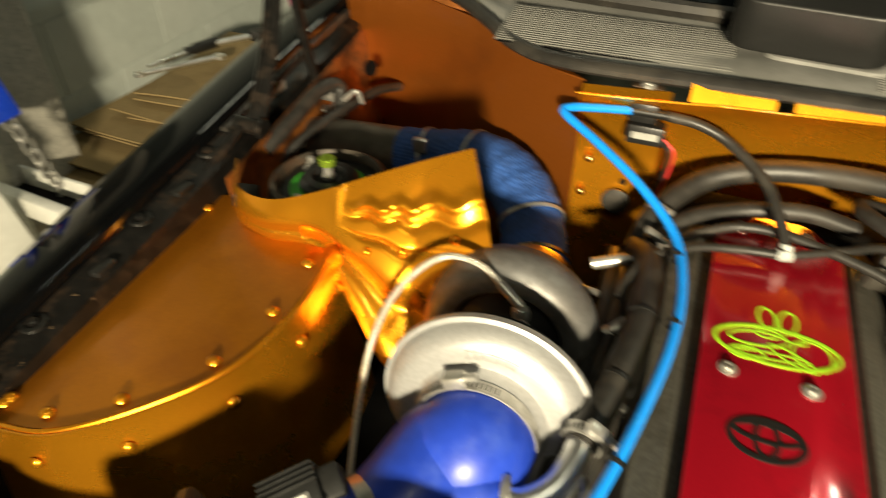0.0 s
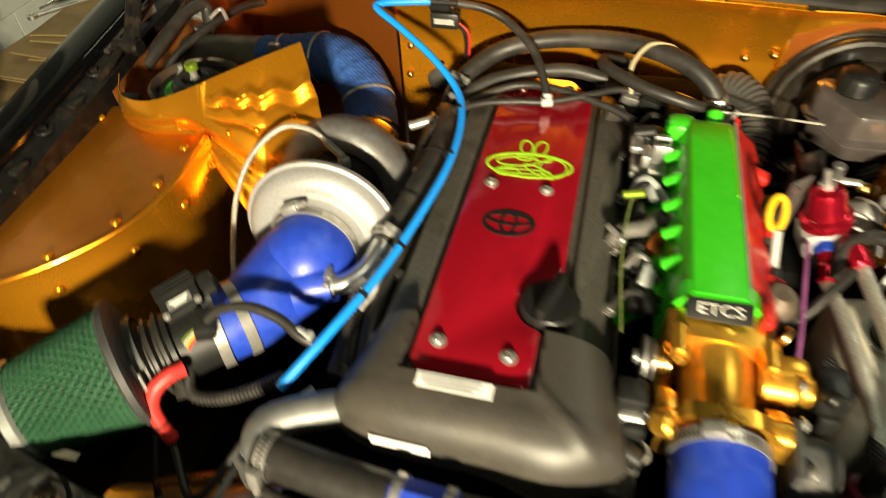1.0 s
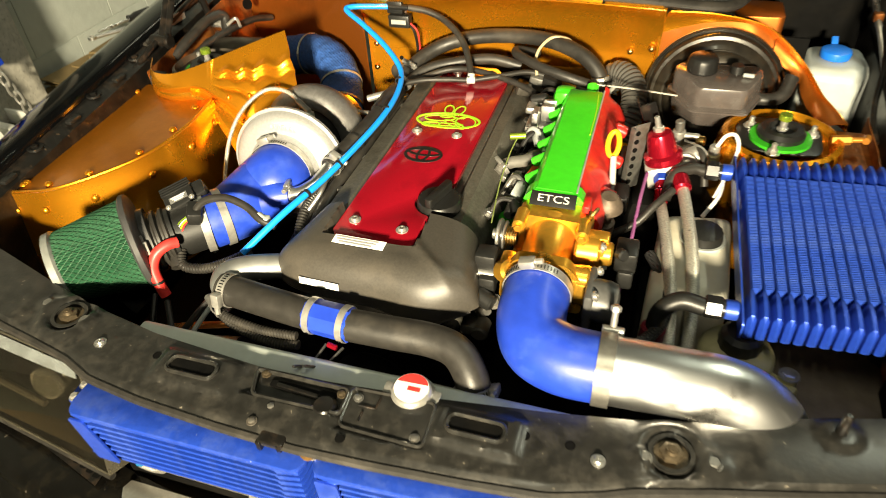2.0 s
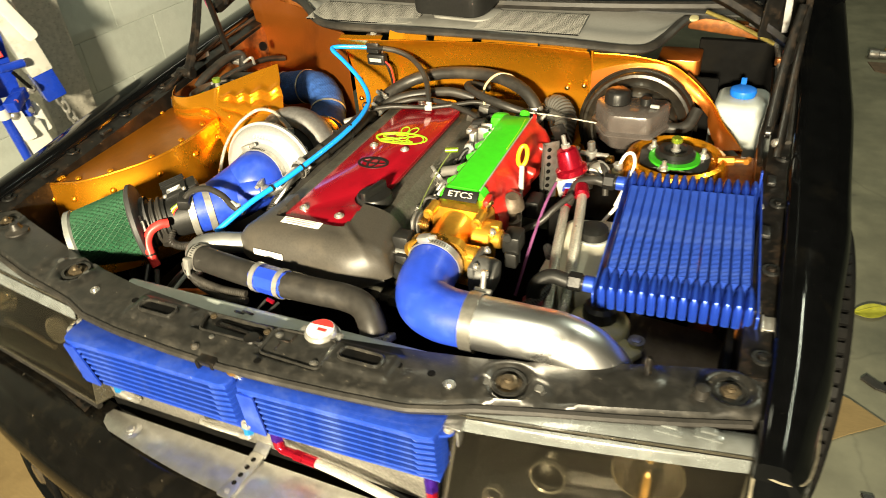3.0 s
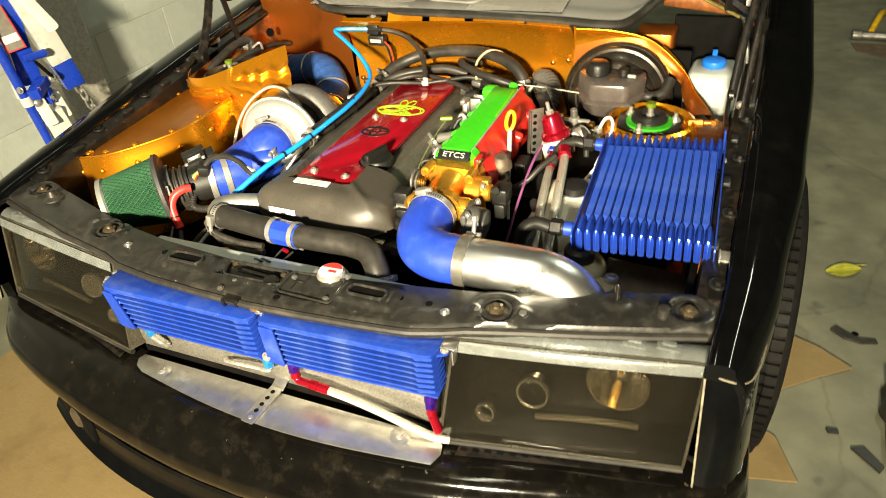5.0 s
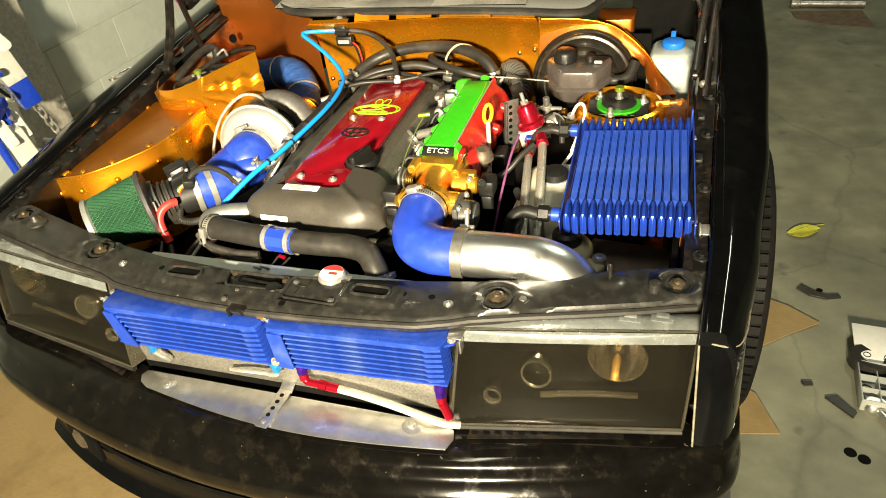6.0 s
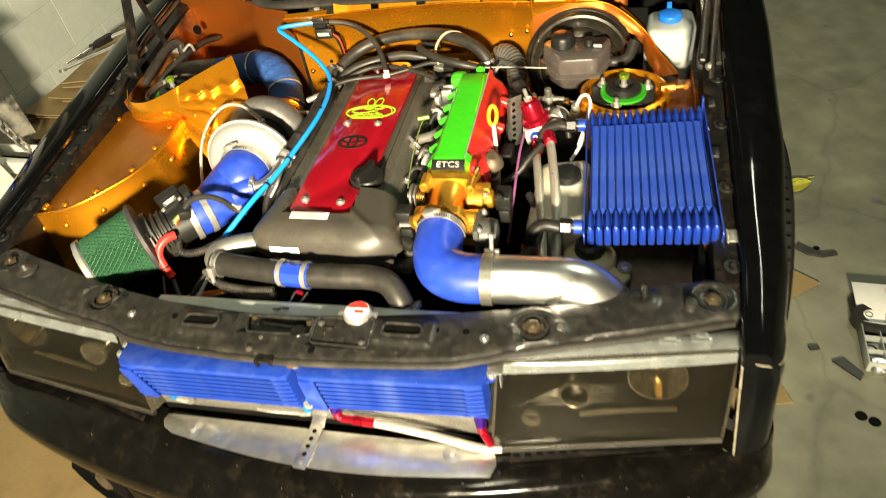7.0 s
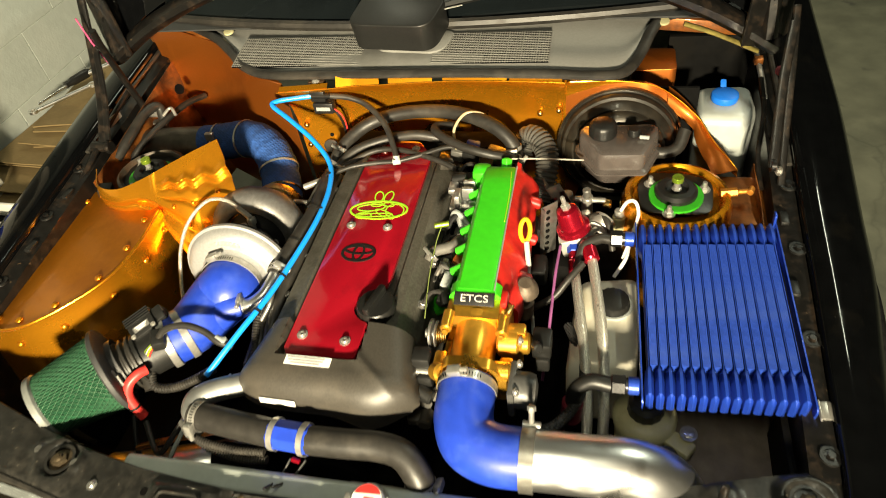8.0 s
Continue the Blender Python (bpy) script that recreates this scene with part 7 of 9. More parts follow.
# strut mounts
def strut_mount(cx, cy, cz):
    m = thing("strut_mount", (cx, cy, cz), "green-ringed strut top mount with a lime centre nut", "strut mount", "strut mounts")
    part("plate", prism(rounded([(cx - 0.062, cy - 0.05), (cx + 0.062, cy - 0.05), (cx + 0.07, cy + 0.045), (cx + 0.02, cy + 0.068), (cx - 0.05, cy + 0.066), (cx - 0.07, cy + 0.03)], 0.025), cz - 0.008, cz - 0.004, 0.001), mat("black_mount_plate", (0.012, 0.012, 0.011), 0.35, 0.2, 0.2, 60), m)
    part("green_ring", ring((cx, cy - 0.004, cz - 0.001), (0, 0, 1), 0.03, 0.005, 0.019, 40), GREENSPRING, m)
    part("bush", lathe([(0.0385, -0.002), (0.0385, 0.009), (0.033, 0.015), (0.022, 0.016), (0.017, 0.009), (0.010, 0.008), (0, 0.008)], (cx, cy, cz), (0, 0, 1), 40), PLASTIC2, m)
    part("shaft", join(rod((cx, cy, cz + 0.006), (cx, cy, cz + 0.03), 0.0062, 14, 0.001), hexbolt((cx, cy, cz + 0.011), (0, 0, 1), 0.009, 0.005, False)), STEEL, m)
    part("knob", rod((cx, cy, cz + 0.03), (cx, cy, cz + 0.04), 0.0105, 20, 0.001), LIMEANO, m, "lime damper knob")
    for a in (20, 145, 255):
        c = (cx + 0.055 * math.cos(radians(a)), cy + 0.055 * math.sin(radians(a)), cz - 0.004)
        part("stud", join(rod(c, (c[0], c[1], c[2] + 0.018), 0.0045, 12, 0.001), hexbolt(c, (0, 0, 1), 0.0082, 0.008)), STEEL, m)
    return m


sm = strut_mount(0.556, 0.64, 0.648)
sml = strut_mount(-0.542, 0.63, 0.673)
fitr = thing("bleed_fitting", (0.655, 0.655, 0.62), "small brass fitting beside the strut tower", "fitting")
part("fitting", join(rod((0.635, 0.648, 0.645), (0.665, 0.65, 0.648), 0.0085, 6, 0.001), rod((0.665, 0.65, 0.648), (0.69, 0.652, 0.65), 0.005, 10, 0.001), rod((0.685, 0.645, 0.65), (0.69, 0.66, 0.65), 0.0062, 10, 0.001)), mat("gold_sprayed_brass", (0.5, 0.2, 0.03), 0.4, 0.6, 0.2, 90), fitr)
loopl = thing("brake_hose_loop", (-0.665, 0.86, 0.6), "black cable bundle tied in the bay corner", "cable")
part("sleeve", tube([(-0.705, 0.72, 0.64), (-0.69, 0.78, 0.665), (-0.69, 0.86, 0.675), (-0.675, 0.90, 0.665), (-0.66, 0.85, 0.60), (-0.655, 0.80, 0.54)], 0.012, 12), RUBBER, loopl)
part("sleeve", tube([(-0.70, 0.74, 0.61), (-0.67, 0.80, 0.64), (-0.655, 0.87, 0.645), (-0.64, 0.96, 0.64), (-0.63, 1.03, 0.62)], 0.008, 10), RUBBER, loopl)
part("wire", tube([(-0.735, 0.55, 0.64), (-0.733, 0.63, 0.655), (-0.725, 0.70, 0.68), (-0.73, 0.78, 0.70), (-0.735, 0.9, 0.72)], 0.007, 10), RAIL, loopl)
part("wire", tube([(-0.66, 0.88, 0.655), (-0.645, 0.90, 0.665), (-0.63, 0.89, 0.65)], 0.004, 8), STEEL, loopl)
part("tag", box((-0.728, 0.80, 0.70), (0.004, 0.05, 0.02), 0.001), WHITEPL, loopl, "stained paper tag")
part("relay", box((-0.64, 0.585, 0.66), (0.03, 0.03, 0.02), 0.003, pose(0, 0, 0, 0, 10, 25)), PLASTIC2, loopl)

# ---- oil cooler on the inner wing ----
oc = thing("oil_cooler", (0.605, 0.38, 0.57), "blue stacked-plate oil cooler lying on the inner wing", "oil cooler")
OM = pose(0.6035, 0.378, 0.628, 3.4, -2.6, 1.2)
NPL = 15
pitch = 0.2245 / NPL


def plate_bm():
    """One cooler plate: flat tube with flared pointed collars at both ends."""
    bm = None
    ys = [-0.177, -0.172, -0.150, -0.132, -0.124, 0.124, 0.132, 0.150, 0.168, 0.173]
    ws = [0.0008, 0.0055, 0.0067, 0.0058, 0.0014, 0.0014, 0.0058, 0.0067, 0.0055, 0.0008]
    hs = [0.012, 0.021, 0.0245, 0.0235, 0.0205, 0.0205, 0.0235, 0.0245, 0.021, 0.012]
    rings = []
    for y, w, h in zip(ys, ws, hs):
        rings.append([(-w, y, -h), (0, y, -h - 0.002), (w, y, -h), (w, y, h * 0.72), (w * 0.35, y, h + 0.002), (-w * 0.35, y, h + 0.002), (-w, y, h * 0.72)])
    return loft(rings)


first = part("cooler_plate", move(plate_bm(), OM @ pose((0 - (NPL - 1) / 2) * pitch, 0, 0)), BLUEANO, oc, sharp=30)
for k in range(1, NPL):
    piece("cooler_plate", first.data, oc, OM @ pose(k * pitch, 0, 0) @ OM.inverted())


def fin_bm(x):
    bm = bmesh.new()
    V = []
    n = 150
    for i in range(n + 1):
        y = -0.122 + 0.244 * i / n
        dz = 0.0007 if i % 2 else 0
        V.append([bm.verts.new((x - 0.0056, y, 0.0212 - dz)), bm.verts.new((x + 0.0056, y, 0.0212 - (0.0007 - dz)))])
    for a, b in zip(V, V[1:]):
        bm.faces.new((a[0], a[1], b[1], b[0]))
    r = bmesh.ops.extrude_face_region(bm, geom=list(bm.faces))
    for v in r["geom"]:
        if isinstance(v, bmesh.types.BMVert):
            v.co.z -= 0.041
    return bm


ffirst = part("cooler_fin", move(fin_bm((0.5 - (NPL - 1) / 2) * pitch), OM), FINBLUE, oc, flat=True)
for k in range(1, NPL - 1):
    piece("cooler_fin", ffirst.data, oc, OM @ pose(k * pitch, 0, 0) @ OM.inverted())
for sx in (-1, 1):
    part("end_plate", move(prism(rounded([(-0.018, -0.185), (0.018, -0.18), (0.018, 0.175), (-0.018, 0.185)], 0.01), -0.0012, 0.0012), OM @ pose(sx * 0.1155, 0, 0, 0, 90, 0)), BLUEANO, oc)
for py in (-0.15, 0.15):
    q = OM @ Vector((-0.118, py, 0.004))
    f2 = part("port", rod(q, q + Vector((-0.018, 0, 0)), 0.0135, 20, 0.002), BLUEANO, oc)
    part("port_nut", join(rod(q + Vector((-0.02, 0, 0)), q + Vector((-0.042, 0, 0)), 0.0155, 6, 0.002), rod(q + Vector((-0.016, 0, 0)), q + Vector((-0.022, 0, 0)), 0.0125, 16)), mat("black_anodised_nut", (0.03, 0.03, 0.031), 0.25, 0.6, 0.1, 90), f2, "black hex hose nut")
q = OM @ Vector((-0.16, 0.15, 0.004))
part("cooler_hose", tube([q, q + Vector((-0.02, -0.004, 0.004)), q + Vector((-0.045, -0.02, -0.002)), q + Vector((-0.055, -0.05, -0.03))], 0.0095, 14), RUBBER, oc)
q = OM @ Vector((-0.16, -0.15, 0.004))
part("cooler_hose", tube([q, q + Vector((-0.03, 0.002, 0.002)), q + Vector((-0.052, -0.004, -0.018)), q + Vector((-0.056, -0.006, -0.06))], 0.0125, 14), PLASTIC2, oc)
part("hose_sleeve", rod(q + Vector((-0.056, -0.006, -0.045)), q + Vector((-0.058, -0.008, -0.09)), 0.017, 18, 0.003), mat("dark_red_sleeve", (0.12, 0.01, 0.02), 0.4), oc)
part("cooler_bracket", join(move(box((0, 0, 0), (0.003, 0.03, 0.06), 0.001), OM @ pose(0.124, -0.17, -0.03)), move(box((0, 0, 0), (0.02, 0.028, 0.003), 0.001), OM @ pose(0.132, -0.17, -0.004))), STEEL, oc, "folded zinc bracket")
part("cooler_bracket", move(box((0, 0, 0), (0.024, 0.016, 0.003), 0.001), OM @ pose(0.128, 0.12, 0.002)), STEEL, oc)
part("corner_tab", move(box((0, 0, 0), (0.004, 0.012, 0.05), 0.001), OM @ pose(0.113, 0.178, 0.012)), BLUEANO, oc)

# expansion tank and power steering reservoir
ex = thing("expansion_tank", (0.435, 0.38, 0.4), "milky white coolant expansion tank", "tank")
eb = lambda z, k=0.0: [(p[0], p[1], z) for p in rounded([(0.375 + k, 0.27 + k), (0.49 - k, 0.28 + k), (0.498 - k, 0.49 - k), (0.385 + k, 0.475 - k)], 0.02)]
part("tank", loft([eb(0.42, 0.01), eb(0.44), eb(0.555), eb(0.575, 0.006), eb(0.584, 0.02)]), mat("cream_white_plastic", (0.66, 0.63, 0.52), 0.4, 0, 0.05, 60, 0.03, 150, 0, (0.5, 0.46, 0.34), 0.35, 6, 0.5), ex, sharp=50)
part("cap", lathe([(0.0, 0.02), (0.02, 0.02), (0.027, 0.017), (0.029, 0.0)], (0.448, 0.41, 0.584), (0, 0, 1), 32, lambda a, h: 1 + 0.02 * math.cos(16 * a)), PLASTIC2, ex, "black screw cap")
part("neck_ring", ring((0.448, 0.41, 0.584), (0, 0, 1), 0.03, 0.008, 0.004, 32), WHITEPL, ex)
ps = thing("power_steering_reservoir", (0.505, 0.225, 0.45), "cream plastic fluid reservoir with a black cap", "reservoir")
part("pot", lathe([(0.0, -0.1), (0.035, -0.1), (0.042, -0.09), (0.046, -0.03), (0.046, -0.02), (0.049, -0.018), (0.049, -0.008), (0.044, 0.0), (0.03, 0.006), (0, 0.006)], (0.502, 0.222, 0.555), (0, 0, 1), 40), CREAM, ps)
part("cap", lathe([(0.0, 0.026), (0.02, 0.026), (0.026, 0.02), (0.0275, 0.004), (0.026, 0.0)], (0.502, 0.222, 0.561), (0, 0, 1), 40, lambda a, h: 1 + 0.04 * (1 if math.sin(14 * a) > 0 else 0)), PLASTIC2, ps, "black ribbed cap")
part("ear", join(box((0.55, 0.185, 0.535), (0.05, 0.028, 0.016), 0.005, pose(0, 0, 0, 0, 0, -35)), rod((0.565, 0.195, 0.53), (0.565, 0.195, 0.55), 0.012, 18, 0.003)), CREAM, ps)
part("ear_bolt", hexbolt((0.565, 0.195, 0.55), (0, 0, 1), 0.009, 0.004), STEEL, ps)
part("foot", rod((0.535, 0.165, 0.52), (0.535, 0.165, 0.54), 0.014, 18, 0.003), RUBBER, ps)
line = hose_thing("fluid_hose", "black braided hose to the charge pipe", [(0.375, 0.37, 0.57), (0.405, 0.29, 0.575), (0.40, 0.225, 0.572), (0.372, 0.175, 0.575), (0.345, 0.15, 0.585)], 0.0085, BLACKBRAID)
tag = thing("paper_tag", (0.265, 0.035, 0.5), "crumpled white paper tag low in the bay", "tag")
part("tag", surface(lambda u, v: (0.24 + 0.055 * u, 0.02 + 0.03 * v, 0.545 + 0.008 * math.sin(5 * u + 3 * v)), 8, 6, 0.0008), WHITE, tag)
part("stalk", rod((0.265, 0.035, 0.5), (0.265, 0.035, 0.546), 0.004, 8), PLASTIC2, tag)


# ---- front of the car ----
rad = thing("radiator", (0.0, 0.02, 0.12), "grey-tanked radiator behind the support beam", "radiator")
part("top_tank", loft([[(x, y, z) for y, z in rounded([(-0.004, 0.50), (-0.004, 0.578), (0.002, 0.586), (0.032, 0.586), (0.04, 0.578), (0.04, 0.50)], 0.008)] for x in (-0.295, -0.287, 0.3, 0.31)]), RADGREY, rad)
part("core", box((0.0, 0.02, 0.31), (0.64, 0.04, 0.38), 0.002), FINS, rad, "fine silver cooling fins")
part("filler_neck", join(lathe([(0.03, 0.0), (0.026, 0.006), (0.026, 0.03), (0.03, 0.032), (0.03, 0.036), (0, 0.036)], (0.117, 0.006, 0.556), (0, 0, 1), 32), box((0.117, 0.012, 0.573), (0.085, 0.06, 0.01), 0.004)), ALU, rad)
rc = part("radiator_cap", join(lathe([(0.0, 0.014), (0.02, 0.014), (0.024, 0.012), (0.026, 0.008), (0.026, 0.0), (0.0, 0.0)], (0.117, 0.006, 0.592), (0, 0, 1), 36), box((0.145, 0.006, 0.596), (0.016, 0.018, 0.005), 0.002), box((0.089, 0.006, 0.596), (0.016, 0.018, 0.005), 0.002)), STEEL, rad, "steel pressure cap with a red and white disc")
part("cap_disc", lathe([(0.0, 0.0006), (0.0215, 0.0006), (0.0215, 0.0)], (0.117, 0.006, 0.6062), (0, 0, 1), 32), WHITE, rc)
part("cap_mark", prism([(0.117 + 0.0205 * math.cos(radians(a)), 0.006 + 0.0205 * math.sin(radians(a))) for a in range(20, 165, 12)], 0.6069, 0.6073), REDHOSE, rc)
part("cap_mark", box((0.121, 0.004, 0.607), (0.016, 0.006, 0.0005), 0), REDHOSE, rc)
ic = thing("intercooler", (0.0, -0.05, 0.12), "silver finned intercooler core behind the bumper", "intercooler")
part("core", box((0.005, -0.052, 0.42), (0.66, 0.046, 0.115), 0.002), FINS, ic)
part("dark_core", box((0.005, -0.062, 0.35), (0.66, 0.03, 0.06), 0.002), DARK, ic, "black finned lower core")
part("side_shroud", box((-0.345, -0.02, 0.45), (0.03, 0.06, 0.2), 0.004), DARK, ic)
part("side_shroud", box((0.352, -0.03, 0.45), (0.014, 0.05, 0.2), 0.004), DARK, ic)


def front_cooler(x0, x1, y0, y1):
    """A flat stacked-plate cooler: rows run across the car."""
    t = thing("front_oil_cooler", ((x0 + x1) / 2, -0.09, 0.45), "blue anodised oil cooler mounted in the grille opening", "oil cooler", "grille coolers")
    w = x1 - x0
    rows = 7
    m = Matrix.Translation(((x0 + x1) / 2, 0, 0.011)) @ pose(0, (y0 + y1) / 2, 0, 0, 0, math.degrees(math.atan2(y1 - y0, w)))
    top = prism(rounded([(-w / 2 + 0.006, -0.028), (w / 2 - 0.006, -0.028), (w / 2 + 0.002, -0.01), (w / 2, 0.03), (-w / 2, 0.03), (-w / 2 - 0.002, -0.01)], 0.008), 0.551, 0.559, 0.0025)
    part("top_plate", move(top, m), BLUEANO, t, "smooth blue top plate")
    part("bottom_plate", move(box((0, 0, 0.466), (w, 0.05, 0.004), 0.001), m), BLUEANO, t)
    hs = 0.083 / rows

    def row():
        xs = [-w / 2, -w / 2 + 0.004, -w / 2 + 0.03, -w / 2 + 0.036, w / 2 - 0.036, w / 2 - 0.03, w / 2 - 0.004, w / 2]
        hh = [0.0008, 0.0028, 0.0042, 0.0019, 0.0019, 0.0042, 0.0028, 0.0008]
        dd = [0.014, 0.024, 0.028, 0.026, 0.026, 0.028, 0.024, 0.014]
        return loft([[(x, -d - 0.001, 0), (x, -d, h), (x, d, h), (x, d, -h), (x, -d, -h)] for x, h, d in zip(xs, hh, dd)])

    z0 = 0.5485
    one = part("cooler_plate", move(row(), m @ pose(0, 0, z0)), BLUEANO, t, sharp=30)
    for k in range(1, rows):
        piece("cooler_plate", one.data, t, pose(0, 0, -hs * k))

    def fins():
        bm = bmesh.new()
        n = int((w - 0.07) / 0.0034)
        V = []
        for i in range(n + 1):
            x = -w / 2 + 0.035 + (w - 0.07) * i / n
            z = hs * 0.3 * (1 if i % 2 else -1)
            V.append([bm.verts.new((x, -0.019, z)), bm.verts.new((x, 0.022, z))])
        for a, b in zip(V, V[1:]):
            bm.faces.new((a[0], a[1], b[1], b[0]))
        bmesh.ops.solidify(bm, geom=list(bm.faces), thickness=0.0005)
        return bm

    # fins sit back between the plates, so they take the shaded blue
    f = part("cooler_fin", move(fins(), m @ pose(0, 0, z0 - hs / 2)), BLUEFIN_SHADE, t, flat=True)
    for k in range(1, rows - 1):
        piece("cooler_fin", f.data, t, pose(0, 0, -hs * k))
    # near-black block behind the fins deepens the gaps as shade
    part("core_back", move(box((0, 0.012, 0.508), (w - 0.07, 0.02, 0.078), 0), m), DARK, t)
    return t, m, w


cl, mcl, wl = front_cooler(-0.312, 0.02, -0.093, -0.09)
cr, mcr, wr = front_cooler(0.03, 0.351, -0.087, -0.075)
for t, m, s, w in ((cl, mcl, -1, wl), (cr, mcr, 1, wr)):
    part("ear", join(move(prism(rounded([(s * (w / 2 - 0.012), -0.018), (s * (w / 2 + 0.016), -0.006), (s * (w / 2 + 0.018), 0.028), (s * (w / 2 - 0.012), 0.03)], 0.006), 0.546, 0.5505), m)), BLUEANO, t)
    for y in (0.0, 0.02):
        part("ear_bolt", hexbolt(m @ Vector((s * (w / 2 + 0.009), y, 0.551)), (0, 0, 1), 0.005, 0.005), STEEL, t)
part("face_plate", move(prism(rounded([(-wl / 2 + 0.016, 0.468), (-wl / 2 + 0.05, 0.465), (-wl / 2 + 0.026, 0.548), (-wl / 2 + 0.004, 0.55)], 0.004), -0.0015, 0.0015), mcl @ pose(0, -0.0295, 0, 90, 0, 0)), BLUEANO, cl)
part("face_plate", move(prism(rounded([(-wr / 2 + 0.008, 0.468), (-wr / 2 + 0.04, 0.465), (-wr / 2 + 0.034, 0.548), (-wr / 2 + 0.006, 0.55)], 0.004), -0.0015, 0.0015), mcr @ pose(0, -0.0295, 0, 90, 0, 0)), BLUEANO, cr)
part("joint_bolt", hexbolt((0.026, -0.09, 0.571), (0, 0, 1), 0.0065, 0.006), STEEL, cr)
part("joint_bolt", hexbolt((0.036, -0.117, 0.49), (0, -1, 0.3), 0.006, 0.005), STEEL, cr)
for x, m in ((0.014, BLUELIGHT), (-0.262, BLUELIGHT)):
    part("port", join(rod((x, -0.092, 0.476), (x, -0.095, 0.452), 0.011, 18, 0.002), rod((x, -0.095, 0.454), (x + 0.002, -0.098, 0.44), 0.0085, 6, 0.001)), m, cl, "light blue port fitting")
part("port_elbow", tube([(0.016, -0.098, 0.442), (0.013, -0.1, 0.435), (-0.002, -0.1, 0.432)], 0.006, 14), STEEL, cl)
part("port_elbow", tube([(-0.26, -0.098, 0.442), (-0.252, -0.092, 0.425), (-0.25, -0.082, 0.405)], 0.0075, 14), STEEL, cl)
part("small_hose", tube([(-0.002, -0.1, 0.432), (-0.035, -0.1, 0.43), (-0.068, -0.097, 0.424), (-0.1, -0.088, 0.412)], 0.0038, 12), BRAID, cl)
for x in (0.068, 0.334):
    part("port", join(rod((x, -0.09, 0.476), (x, -0.093, 0.456), 0.011, 18, 0.002), rod((x, -0.093, 0.458), (x, -0.095, 0.444), 0.0105, 6, 0.001)), mat("purple_anodised", (0.08, 0.02, 0.4), 0.25, 0.8), cr, "purple port fitting")
    part("port_end", rod((x, -0.094, 0.446), (x + 0.001, -0.096, 0.428), 0.009, 16, 0.002), REDANO, cr)
part("hose_elbow", tube([(0.069, -0.095, 0.434), (0.075, -0.098, 0.426), (0.09, -0.098, 0.424), (0.106, -0.098, 0.423)], 0.0072, 14), REDANO, cr)
part("hose_socket", join(rod((0.098, -0.098, 0.423), (0.114, -0.098, 0.422), 0.0098, 6, 0.001), rod((0.114, -0.098, 0.422), (0.138, -0.098, 0.42), 0.0088, 18, 0.002)), REDANO, cr, "red anodised hose socket")
part("braided_hose", tube([(0.136, -0.098, 0.42), (0.18, -0.1, 0.416), (0.23, -0.102, 0.408), (0.285, -0.104, 0.395), (0.335, -0.106, 0.385), (0.365, -0.1, 0.38)], 0.0074, 16, 8), BRAID, cr, "pale braided hose")
part("red_joint", rod((0.336, -0.098, 0.43), (0.35, -0.106, 0.4), 0.008, 14, 0.002), REDANO, cr)
part("mount_tab", join(box((0.364, -0.06, 0.566), (0.026, 0.03, 0.003), 0.001), box((0.374, -0.07, 0.552), (0.003, 0.02, 0.028), 0.001)), ALU, cr, "folded aluminium mounting tab")

# headlights
LENSRIM = mat("aged_clear_rim", (0.17, 0.155, 0.115), 0.2, 0.0, 0.2, 60, 0.05, 200, 0.3, (0.1, 0.085, 0.055), 0.42, 16, 0.35, trans=0.75)
LENSTOP = mat("clear_top_rim", (0.3, 0.325, 0.32), 0.16, 0.0, 0.15, 40, 0.1, 90, 0.3, (0.16, 0.165, 0.15), 0.42, 18, 0.3, trans=0.6)
LENS = glass("aged_clear_lens", (0.5, 0.46, 0.36), 0.03, 0.994, 1.3)
BRIGHTRING = mat("bright_lamp_ring", (0.5, 0.48, 0.42), 0.12, 0.9, 0.1, 60)
CHROME = mat("chrome_reflector", (0.85, 0.8, 0.72), 0.1, 1.0, 0.1, 30)


